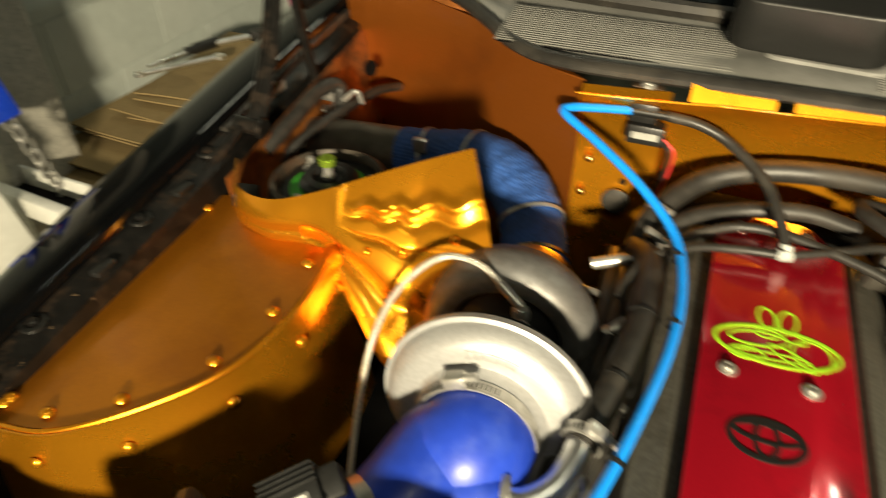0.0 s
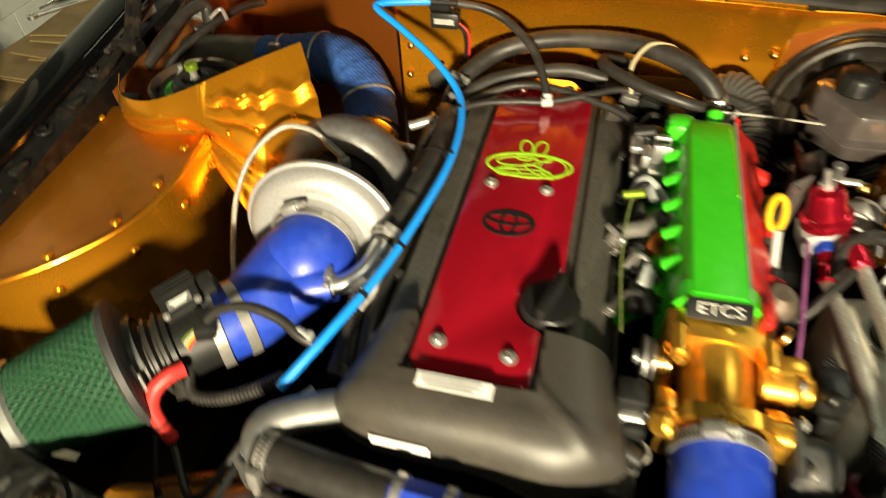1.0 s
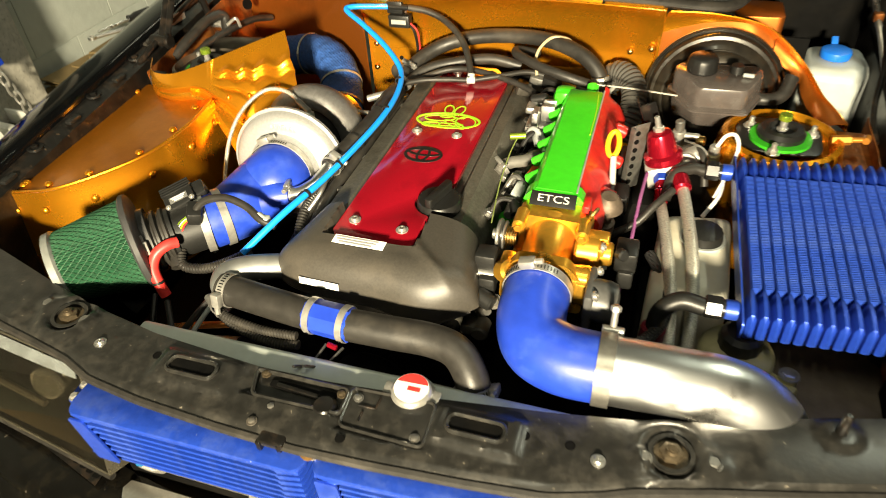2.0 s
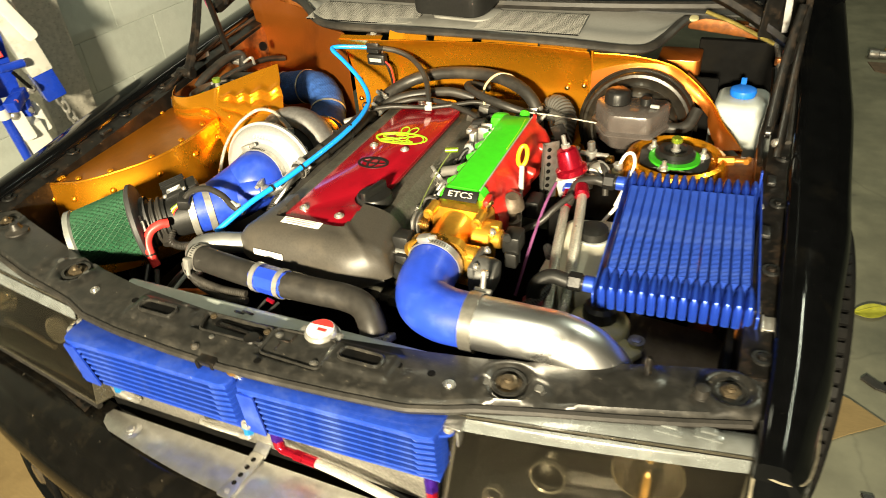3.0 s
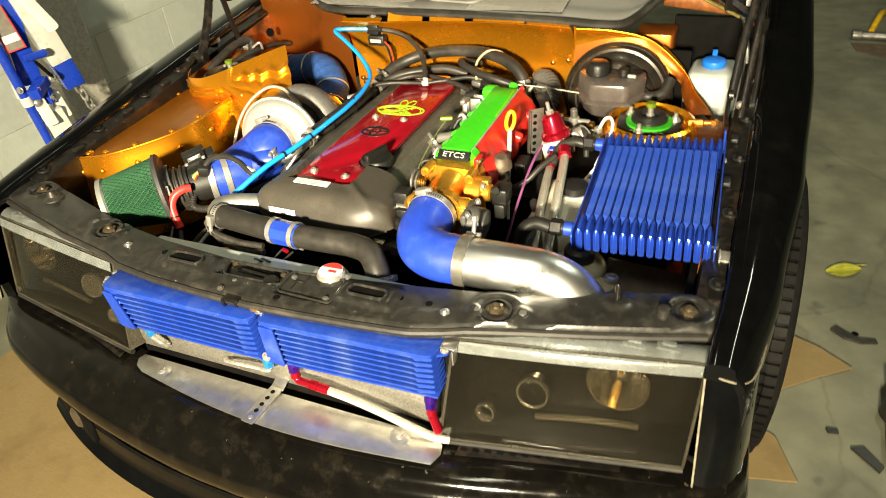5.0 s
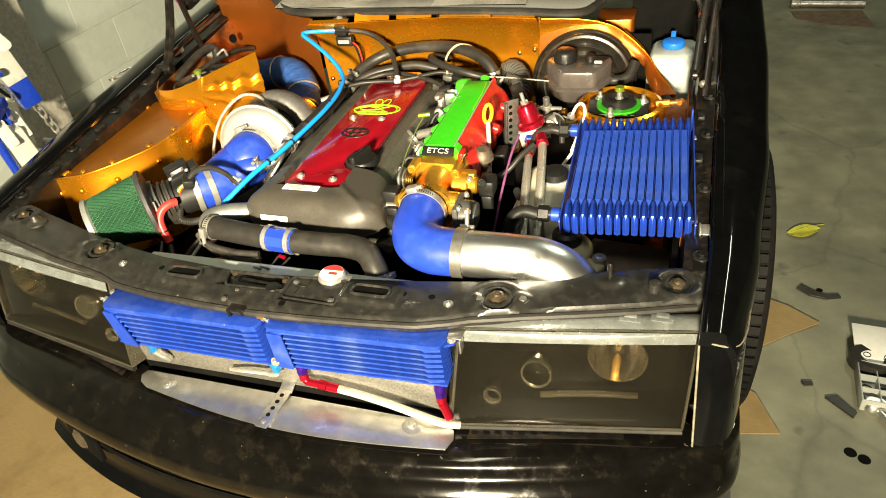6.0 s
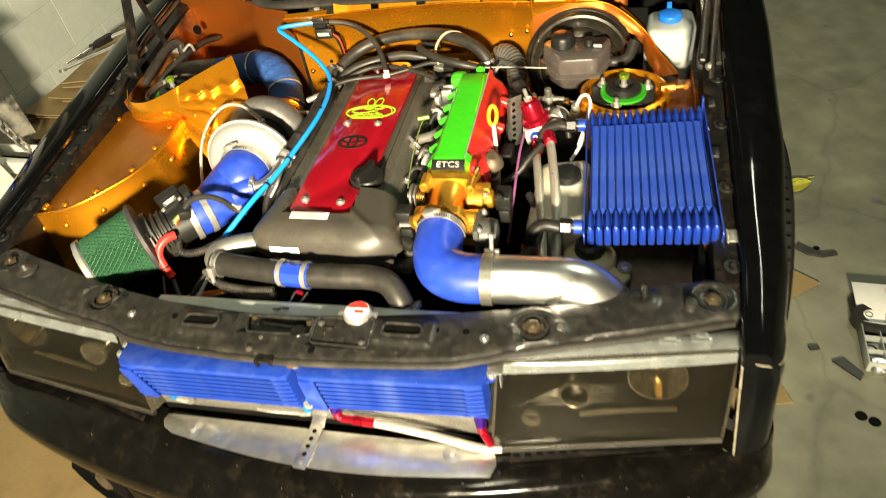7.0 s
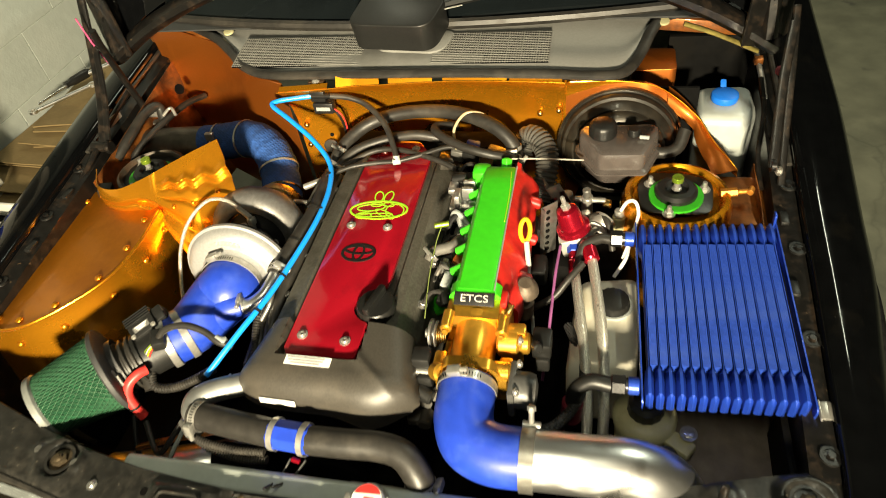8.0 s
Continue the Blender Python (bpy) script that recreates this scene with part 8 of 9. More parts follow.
def headlight(s):
    t = thing("headlight", (s * 0.55, 0.0, 0.4), "rectangular car headlight with clear lens and black housing", "headlight", "headlights")
    TL, TR, BL, BR = Vector((0.366, -0.05, 0.566)), Vector((0.737, -0.001, 0.578)), Vector((0.35, -0.103, 0.384)), Vector((0.73, -0.05, 0.404))
    shift = 0.014 if s < 0 else 0.0

    def face(u, v, off=0.0):
        p = TL.lerp(TR, u).lerp(BL.lerp(BR, u), v)
        bul = 0.010 * math.sin(math.pi * min(1, max(0, u))) ** 0.5 * math.sin(math.pi * min(1, max(0, v))) ** 0.5
        return Vector((s * p.x + shift, p.y - bul + off, p.z + bul * 0.3))

    lens = part("lens", surface(lambda u, v: face(u, v), 24, 12, 0.003), LENS, t, "clear, slightly hazy lens")
    lens.visible_shadow = False
    part("top_rim", surface(lambda u, v: face(u, 0) + Vector((0, 0.036 * v, 0.006 * math.sin(v * math.pi) + 0.004 * v)), 24, 5, 0.003), LENSTOP, t, "pale translucent top rim")
    part("side_rim", surface(lambda u, v: face(0, v) + Vector((-s * 0.016 * u, 0.035 * u, 0)), 4, 12, 0.003), LENSRIM, t)
    part("side_rim", surface(lambda u, v: face(1, v) + Vector((s * 0.004 * u, 0.05 * u, 0)), 4, 12, 0.003), LENSRIM, t)
    part("lens_edge", sweep([face(i / 20, 0) for i in range(21)] + [face(1, i / 12) for i in range(1, 13)] + [face(1 - i / 20, 1) for i in range(1, 21)] + [face(0, 1 - i / 12) for i in range(1, 12)], 0.0022, 8, closed=True), LENSRIM, t, "worn lens bead")
    for u in (0.12, 0.24, 0.72, 0.85):
        p = face(u, 0) + Vector((0, 0.022, 0.006))
        part("clip", join(box(p, (0.036, 0.018, 0.006), 0.002), box(p + Vector((0, 0.004, 0.004)), (0.02, 0.01, 0.005), 0.0015)), LENSTOP, t)
    H = []
    for d, k in ((0.006, 0.0), (0.04, 0.02), (0.075, 0.05), (0.078, 0.3)):
        H.append([face(k, k) + Vector((0, d, 0)), face(1 - k, k) + Vector((0, d, 0)), face(1 - k, 1 - k) + Vector((0, d, 0)), face(k, 1 - k) + Vector((0, d, 0))])
    hb = bmesh.new()
    R = [[hb.verts.new(p) for p in r] for r in H]
    for a, b in zip(R, R[1:]):
        for k in range(4):
            j = (k + 1) % 4
            hb.faces.new((a[k], a[j], b[j], b[k]))
    hb.faces.new(R[-1])
    bmesh.ops.recalc_face_normals(hb, faces=hb.faces)
    bmesh.ops.solidify(hb, geom=list(hb.faces), thickness=-0.004)
    part("housing", hb, LENSHOUSE, t, "black lamp housing", flat=True)
    part("top_band", surface(lambda u, v: face(0.01 + 0.98 * u, v * 0.1, -0.0045), 24, 6, 0.0015), LENSTOP, t, "pale worn band along the lens top")
    # projector, side lamp and main reflector
    def lampc(u, v, d):
        return face(u, v) + Vector((0, d, 0))

    p = lampc(0.35, 0.6, 0.04)
    part("projector_ring", lathe([(0.0232, 0.0), (0.0265, -0.002), (0.0285, 0.004), (0.027, 0.01), (0.023, 0.03)], p, (0, 1, -0.25), 40), BRIGHTRING, t)
    pl = part("projector_lens", lathe([(0.0236, 0.004), (0.0205, -0.004), (0.014, -0.010), (0.006, -0.012), (0, -0.0122)], p, (0, 1, -0.25), 36), GLASS, t)
    pl.visible_shadow = False
    p = lampc(0.165, 0.8, 0.025)
    part("side_lamp", lathe([(0.0105, 0.012), (0.0145, 0.0), (0.0165, 0.002), (0.0165, 0.012)], p, (0, 1, -0.25), 28), BRIGHTRING, t)
    p = lampc(0.69, 0.34, 0.05)
    bowl = part("reflector", lathe([(0.047, -0.034), (0.045, -0.034), (0.043, -0.02), (0.037, -0.004), (0.027, 0.01), (0.014, 0.018), (0.006, 0.02)], p, (0, 1, -0.2), 44), CHROME, t, "chrome bowl reflector")
    part("bulb", join(rod(p + Vector((0, 0.015, 0)), p + Vector((0, -0.012, 0.003)), 0.0038, 14, 0.002), rod(p + Vector((0, 0.022, 0)), p + Vector((0, 0.008, 0)), 0.009, 14)), BRASS, bowl, "amber bulb")
    part("arc_trim", sweep([lampc(0.06 + 0.42 * k / 16, 0.62 - 0.5 * math.sin(k / 16 * math.pi / 2), 0.03) for k in range(17)], 0.0022, 6), LENSHOUSE, t)
    part("light_bar", sweep([lampc(0.38 + 0.42 * k / 10, 0.8 - 0.02 * math.sin(k / 10 * math.pi), 0.035) for k in range(11)], 0.0055, 8), mat("dim_bar", (0.035, 0.03, 0.022), 0.3, 0.3), t)
    part("seal_strip", sweep([face(i / 20, 1) + Vector((0, 0.002, -0.008)) for i in range(21)], 0.006, 8), RUBBER, t)
    return t


headlight(1)
headlight(-1)
GAP = mat("pale_gap_sealant", (0.2, 0.18, 0.13), 0.6, 0, 0.4, 90)
for s in (-1, 1):
    cp = thing("corner_panel", (s * 0.77, 0.0, 0.38), "glossy black corner panel between headlight and fender", "car panel", "corner panels")
    TOP = spline([(0.737, -0.028, 0.583), (0.765, -0.036, 0.583), (0.79, -0.022, 0.575), (0.805, 0.02, 0.568), (0.815, 0.09, 0.56)], 6)
    BOT = spline([(0.748, -0.07, 0.395), (0.772, -0.068, 0.395), (0.802, -0.04, 0.393), (0.82, 0.03, 0.39), (0.83, 0.12, 0.388)], 6)
    part("panel", surface(lambda u, v: (lambda a, b: Vector((s * (a.x + (b.x - a.x) * v), a.y + (b.y - a.y) * v - 0.004 * math.sin(math.pi * v), a.z + (b.z - a.z) * v)))(TOP[round(u * (len(TOP) - 1))], BOT[round(u * (len(BOT) - 1))]), len(TOP) - 1, 12, 0.004), BLACKGLOSS, cp)
    part("gap_sealant", sweep([Vector((s * p.x, p.y, p.z + 0.005)) for p in TOP], 0.0016, 6), GAP, cp)
    part("gap_sealant", sweep([Vector((s * (TOP[0].x + (BOT[0].x - TOP[0].x) * k / 12 - 0.002), TOP[0].y + (BOT[0].y - TOP[0].y) * k / 12 - 0.004, TOP[0].z + (BOT[0].z - TOP[0].z) * k / 12)) for k in range(13)], 0.0018, 6), GAP, cp)

# bumper
bumper = thing("front_bumper", (0, -0.2, 0.1), "scuffed black front bumper with a moulded lower lip", "bumper")
BP = [(0.826, 0.22), (0.836, 0.08), (0.834, 0.0), (0.815, -0.055), (0.76, -0.1), (0.683, -0.132), (0.556, -0.17), (0.361, -0.215), (0.15, -0.245), (0.0, -0.252)]
bpl = spline([(x, y, 0) for x, y in BP], 7)
bpl = bpl + [Vector((-p.x, p.y, 0)) for p in reversed(bpl[:-1])]
SEC = [(-0.14, 0.364), (-0.095, 0.366), (-0.06, 0.363), (-0.047, 0.357), (-0.04, 0.347), (-0.036, 0.337), (-0.028, 0.33), (-0.012, 0.318), (-0.002, 0.3), (0.003, 0.28), (0.002, 0.262), (-0.004, 0.25), (-0.016, 0.243), (-0.034, 0.24), (-0.036, 0.26), (-0.026, 0.295), (-0.055, 0.335), (-0.07, 0.35), (-0.14, 0.352)]
rings = []
for i, p in enumerate(bpl):
    a, b = bpl[max(0, i - 1)], bpl[min(len(bpl) - 1, i + 1)]
    n = (b - a).cross(Vector((0, 0, 1))).normalized() * -1
    if n.dot(Vector((p.x, p.y - 0.6, 0))) < 0:
        n = -n
    side = min(1.0, max(0.0, (p.y + 0.12) / 0.12))
    ring_pts = []
    for d, z in SEC:
        d2 = d * (1 - 0.8 * side) if d < -0.02 else d
        ring_pts.append((p.x + n.x * d2, p.y + n.y * d2, z))
    rings.append(ring_pts)
part("bumper_skin", loft(rings), BUMPER, bumper, "scuffed glossy black bumper skin", sharp=50)
# lower valance: set back under the bulge, with rounded ends, fog lamp openings and a lip
val = []
for i in range(73):
    u = -1 + 2 * i / 72
    x = 0.69 * u
    y = -0.222 + 0.135 * abs(u) ** 2.6
    end = max(0.0, (abs(u) - 0.86) / 0.14)
    top = 0.25 - 0.1 * end ** 1.6
    val.append([(x, y + 0.05, top - 0.004), (x, y + 0.012, top), (x, y + 0.004, top - 0.012), (x, y - 0.002, 0.15), (x, y - 0.008, 0.125), (x, y - 0.02, 0.116), (x, y - 0.03, 0.104), (x, y - 0.026, 0.096), (x, y + 0.05, 0.094)])
part("lower_valance", loft(val), BLACKGLOSS, bumper, "black lower valance with a thin lip", sharp=50)
for s in (-1, 1):
    fog = part("fog_opening", move(prism(rounded([(-0.07, -0.034), (0.075, -0.03), (0.06, 0.036), (-0.075, 0.03)], 0.026, 5), -0.004, 0.006, 0.002), pose(s * 0.5, -0.172, 0.19, 84, 0, s * 20)), DARK, bumper, "dark fog lamp opening")
    part("fog_lamp", lathe([(0.0, 0.004), (0.02, 0.002), (0.026, -0.004)], (s * 0.515, -0.178, 0.19), (s * 0.32, -1, 0.1), 24), mat("dusty_fog_glass", (0.06, 0.048, 0.032), 0.25, 0.2, 0.2, 60), fog)
part("mid_groove", sweep([Vector((0.6 * u, -0.2305 + 0.1 * abs(u) ** 2.4, 0.205)) for u in [-1 + 2 * k / 40 for k in range(41)]], 0.005, 6), DARK, bumper)
strip2 = thing("perforated_strip", (0.53, -0.09, 0.37), "black perforated metal strip below the headlight", "strip")
for s, x0, x1 in ((1, 0.382, 0.64), (-1, 0.355, 0.55)):
    def pz(t):
        return Vector((s * (x0 + (x1 - x0) * t), -0.12 + 0.055 * t, 0.3735))
    part("strip", surface(lambda u, v: pz(u) + Vector((0, 0.022 * v, 0.002 * v)), 24, 2, 0.0015), RAIL, strip2)
    for k in range(13):
        part("hole", prism(rounded([(-0.006, -0.0035), (0.006, -0.0035), (0.006, 0.0035), (-0.006, 0.0035)], 0.0035, 3), 0.0, 0.0006, 0, Matrix.Translation(pz((k + 0.5) / 13) + Vector((0, 0.011, 0.0022)))), DARK, strip2)
plate2 = thing("aluminium_plate", (0.01, -0.15, 0.37), "hand-cut bare aluminium plate over the bumper top", "plate")
outl = [(-0.305, -0.098), (0.34, -0.1), (0.356, -0.112), (0.36, -0.13)] + [(0.352 - 0.63 * k / 16, -0.153 + 0.014 * k / 16 - 0.03 * math.sin(math.pi * k / 16)) for k in range(17)] + [(-0.3, -0.128), (-0.31, -0.112)]
part("plate", prism(outl, 0.374, 0.3765, 0.0006), ALU, plate2)
for x, y in ((-0.236, -0.126), (0.28, -0.116)):
    part("bolt", join(lathe([(0, 0.002), (0.012, 0.0015), (0.019, -0.0004)], (x, y, 0.3775), (0, 0, 1), 24), hexbolt((x, y, 0.379), (0, 0, 1), 0.0072, 0.005)), ALU, plate2)
strap = thing("strap_bracket", (0.0, -0.15, 0.376), "perforated aluminium strap bolted across the plate", "bracket")
SM = pose(0.011, -0.136, 0.3795, 0, 0, 86)
part("strap", move(prism(rounded([(-0.046, -0.013), (0.044, -0.013), (0.044, 0.013), (-0.046, 0.013)], 0.003), 0, 0.003, 0.0006), SM), ALU, strap)
for k in range(5):
    part("hole", move(lathe([(0, 0), (0.0044, 0), (0.0044, 0.0006), (0, 0.0006)], (-0.034 + 0.016 * k, 0, 0.003), (0, 0, 1), 14), SM), DARK if k else STEEL, strap)
part("foot", move(box((0, 0, 0), (0.024, 0.028, 0.0025), 0.0006), SM @ pose(0.052, 0, 0.004, 0, -25, 0)), ALU, strap)
part("mark", move(box((0, 0, 0), (0.004, 0.004, 0.001), 0), SM @ pose(0.03, 0, 0.004)), DARK, strap)

# wheels
TYRE = mat("tyre_rubber", (0.004, 0.004, 0.004), 0.6, 0, 0.2, 60, 0.2, 200, 0, (0.008, 0.007, 0.006), 0.4, 10, 0.8, spec=0.15)


def wheel(s, y):
    c = Vector((s * 0.68, y, 0.305))
    rim = part("wheel", lathe([(0.0, 0.15), (0.05, 0.155), (0.08, 0.14), (0.17, 0.16), (0.195, 0.19), (0.203, 0.194), (0.2, 0.0)], c, (s, 0, 0), 48), DULLSTEEL, body, "dark steel wheel")
    tread = [box(c + Vector((s * kx, 0.305 * math.cos(a), 0.305 * math.sin(a))), (0.028, 0.016, 0.006), 0, Matrix.Rotation(a - math.pi / 2, 4, "X")) for kx in (0.033, 0.068, 0.103, 0.137, 0.168) for a in [2 * math.pi * q / 84 + kx * 3 for q in range(84)]]
    skin = lathe([(0.2, 0.0), (0.26, -0.004), (0.292, 0.004), (0.301, 0.022), (0.303, 0.06), (0.303, 0.14), (0.301, 0.176), (0.292, 0.192), (0.26, 0.2), (0.2, 0.196)], c, (s, 0, 0), 72)
    part("tyre", join(skin, *tread) if y < 1 else skin, TYRE, rim, "black tyre with worn tread blocks")


for s in (-1, 1):
    wheel(s, 0.5)
    wheel(s, 2.85)

# ---- floor of the garage ----
def sheet_on_floor(name, label, poly, z=0.004, wave=0.003, material=None):
    bm = bmesh.new()
    f = bm.faces.new([bm.verts.new((x, y, z)) for x, y in poly])
    r = bmesh.ops.extrude_face_region(bm, geom=[f])
    for v in r["geom"]:
        if isinstance(v, bmesh.types.BMVert):
            v.co.z += 0.004
    ob = part(name, bm, material or CARD, flat=True)
    return tagged(ob, label, "cardboard")


sheet_on_floor("cardboard_sheet", "torn brown cardboard sheet on the floor beside the wheel", [(0.72, 0.52), (0.78, 0.76), (0.95, 0.79), (1.03, 0.755), (1.102, 0.70), (1.02, 0.64), (0.93, 0.565)])
sheet_on_floor("cardboard_sheet", "torn brown cardboard sheet on the floor by the bumper", [(0.70, 0.22), (0.72, 0.48), (0.86, 0.46), (0.93, 0.42), (0.975, 0.308), (0.89, 0.29)], 0.001)
sheet_on_floor("cardboard_sheet", "large brown cardboard sheet spread under the front of the car", [(-1.12, 0.12), (-1.16, -0.5), (-1.0, -0.95), (-0.2, -1.0), (0.1, -0.5), (0.1, 0.1)], 0.001)
skirt2 = thing("black_mat", (0.83, 0.02, 0.0), "dull black rubber flap under the bumper corner", "rubber flap")
part("flap", surface(lambda u, v: (0.70 + 0.16 * u, -0.08 + 0.33 * v - 0.05 * u * u, 0.03 + 0.07 * (1 - u) + 0.004 * math.sin(9 * v)), 10, 12, 0.004), mat("grey_rubber_flap", (0.05, 0.05, 0.05), 0.5, 0, 0.15, 60), skirt2)
part("flap_foot", box((0.74, 0.05, 0.03), (0.04, 0.2, 0.06), 0.004), RUBBER, skirt2)
leaf = thing("leaf", (1.10, 1.125, 0.0), "yellow-green fallen leaf on the concrete", "leaf")


def leaf_fn(u, v):
    w = 0.032 * math.sin(math.pi * min(1, u * 0.97 + 0.03)) ** 0.8
    return (1.06 + 0.095 * u, 1.105 + 0.03 * u + (v - 0.5) * 2 * w, 0.004 + 0.008 * abs(v - 0.5) + 0.006 * u)


part("blade", surface(leaf_fn, 14, 6, 0.0006), LEAF, leaf)
part("stalk", tube([(1.06, 1.105, 0.005), (1.12, 1.14, 0.012), (1.17, 1.17, 0.006)], 0.0014, 6), LEAF, leaf)
for nm, lb, poly in (("rubber_scrap", "curled black rubber scrap on the floor", [(1.06, 0.84), (1.075, 0.86), (1.1, 0.84), (1.13, 0.825), (1.165, 0.832), (1.17, 0.818), (1.13, 0.806), (1.09, 0.815)]),
                     ("plastic_scrap", "black plastic scrap on the floor", [(1.082, 0.44), (1.11, 0.45), (1.145, 0.405), (1.135, 0.388)]),
                     ("rubber_crumb", "small dark crumb on the floor", [(1.035, 0.482), (1.06, 0.485), (1.062, 0.475), (1.04, 0.47)])):
    bm = prism(poly, 0.0, 0.006, 0.001)
    tagged(part(nm, bm, RUBBER, flat=True), lb, "scrap")
for x, y, r in ((1.115, 0.29, 0.012), (1.14, 0.277, 0.012), (1.12, 0.845, 0.008)):
    tagged(part("oil_spot", lathe([(0, 0.0012), (r, 0.001), (r * 1.1, 0.0)], (x, y, 0.0), (0, 0, 1), 18), DARK), "small dark oil spot on the concrete", "stain")

# organiser box with an open lid
org = thing("organiser_box", (1.28, 0.56, 0.0), "open clear plastic parts organiser with rubber rings", "parts box")
OX = pose(1.255, 0.475, 0.0, 0, 0, -4)
part("tray", move(join(box((0, 0, 0.003), (0.2, 0.13, 0.003), 0.001), box((0, -0.064, 0.02), (0.2, 0.003, 0.036), 0.001), box((0, 0.064, 0.02), (0.2, 0.003, 0.036), 0.001), box((-0.099, 0, 0.02), (0.003, 0.13, 0.036), 0.001), box((0.099, 0, 0.02), (0.003, 0.13, 0.036), 0.001)), OX), WHITEPL, org)
for k in range(4):
    part("divider", move(box((-0.06 + 0.04 * k, 0, 0.018), (0.002, 0.124, 0.03), 0), OX), WHITEPL, org)
for k in (-0.02, 0.022):
    part("divider", move(box((0, k, 0.018), (0.194, 0.002, 0.03), 0), OX), WHITEPL, org)
for i in range(5):
    for j in range(3):
        r = 0.008 + 0.004 * ((i * 3 + j) % 3)
        part("rubber_ring", move(sweep([Vector((-0.08 + 0.04 * i + r * math.cos(a), -0.042 + 0.042 * j + r * math.sin(a), 0.008)) for a in (2 * math.pi * k / 14 for k in range(14))], 0.0025, 6, closed=True), OX), RUBBER, org)
part("lid", move(join(box((0, 0.14, 0.028), (0.2, 0.135, 0.004), 0.002), box((0, 0.073, 0.024), (0.2, 0.004, 0.012), 0.001)), OX), WHITE, org, "white-lined lid")
part("print_panel", move(box((0.035, 0.155, 0.0306), (0.12, 0.07, 0.0008), 0), OX), mat("pale_print", (0.7, 0.45, 0.42), 0.5), org)
for k in range(4):
    part("print_bar", move(box((0.035, 0.178 - 0.014 * k, 0.0314), (0.1 - 0.01 * k, 0.006, 0.0005), 0), OX), REDHOSE, org)
for k in range(4):
    part("print_mark", move(sweep([Vector((-0.075 + 0.045 * k + 0.008 * math.cos(a), 0.095 + 0.008 * math.sin(a), 0.0306)) for a in (2 * math.pi * i / 14 for i in range(14))], 0.001, 5, closed=True), OX), DARK, org)
tape = thing("tape_roll", (1.20, 0.575, 0.0), "black roll of tape under the organiser lid", "tape")
part("roll", ring((1.195, 0.565, 0.018), (0.1, 0.1, 1), 0.025, 0.03, 0.022, 32), RUBBER, tape)
card = thing("price_card", (1.185, 0.462, 0.0), "white price card with a printed bar code", "card")
part("card", move(box((0, 0, 0.003), (0.034, 0.075, 0.002), 0.0005), pose(1.185, 0.462, 0.004, 0, 0, 8)), WHITE, card)
part("print_bar", move(box((0, -0.01, 0.0044), (0.02, 0.022, 0.0005), 0), pose(1.185, 0.462, 0.004, 0, 0, 8)), mat("grey_bars", (0.3, 0.3, 0.3), 0.6), card)


def ratchet(c, ang, length, r):
    t = thing("ratchet_wrench", (c[0], c[1], 0.0), "chrome ratchet wrench lying on the floor", "wrench", "ratchets")
    d = Vector((math.cos(radians(ang)), math.sin(radians(ang)), 0))
    p = Vector((c[0], c[1], r * 1.1))
    part("head", join(lathe([(0, -r), (r * 1.5, -r), (r * 1.7, -r * 0.5), (r * 1.7, r * 0.6), (r * 1.4, r), (0, r)], p, (0, 0, 1), 28), rod(p, p + Vector((0, 0, r * 1.6)), r * 0.7, 14, 0.001)), POLISH, t)
    part("shank", rod(p + d * r, p + d * length * 0.55, r * 0.55, 14, 0.001, r * 0.6), POLISH, t)
    part("grip", lathe([(0, 0), (r * 0.62, 0.001), (r * 0.85, 0.01), (r * 0.85, length * 0.4), (r * 0.6, length * 0.45), (0, length * 0.45)], p + d * length * 0.53, d, 18), POLISH, t)


ratchet((1.178, 0.425), -58, 0.19, 0.012)
ratchet((1.19, 0.428), 8, 0.17, 0.011)
ratchet((1.215, 0.395), -40, 0.12, 0.008)
bar = thing("steel_bar", (1.4, 3.28, 0.0), "short steel bar on the floor", "bar")
part("bar", join(rod((1.27, 3.27, 0.022), (1.62, 3.25, 0.022), 0.02, 18, 0.003), rod((1.265, 3.27, 0.022), (1.31, 3.268, 0.022), 0.026, 18, 0.003)), DULLSTEEL, bar)
part("tie_down", tube([(1.36, 3.35, 0.02), (1.41, 3.52, 0.06), (1.46, 3.72, 0.02)], 0.014, 8), YELLOW, bar)
sheet_on_floor("floor_mat", "brown stained mat on the floor", [(1.26, 3.2), (1.6, 3.2), (1.62, 2.95), (1.42, 2.98), (1.28, 3.08)], 0.001, 0, mat("brown_mat", (0.1, 0.07, 0.045), 0.85, 0, 0.25, 30))

# ---- along the wall ----
stack = thing("cardboard_stack", (-1.42, 1.4, 0.0), "uneven stack of flattened brown cardboard against the wall", "cardboard")
part("box", box((-1.44, 1.36, 0.11), (0.42, 0.6, 0.2), 0.004), CARD, stack, "worn cardboard box")
rs2 = random.Random(4)
for k in range(9):
    z = 0.222 + 0.014 * k
    cx, cy, a = -1.45 + rs2.uniform(-0.05, 0.05), 1.40 + 0.02 * k + rs2.uniform(-0.05, 0.05), rs2.uniform(-9, 9)
    w, h = 0.40 - 0.012 * k, 0.72 - 0.03 * k

    def sag(u, v, cx=cx, cy=cy, a=a, w=w, h=h, z=z, k=k):
        p = pose(cx, cy, z, 0, 0, a) @ Vector((w * (u - 0.5), h * (v - 0.5), 0))
        return (p.x, p.y, p.z + 0.006 * math.sin(3 * u + k) * math.sin(4 * v + 2 * k) + 0.018 * max(0, 0.5 - v) * math.sin(2.1 * k))
    part("sheet", surface(sag, 8, 10, 0.005), CARD, stack)
drv = thing("screwdriver", (-1.55, 1.5, 0.36), "black-handled screwdriver on the cardboard", "screwdriver")
ZT = 0.362
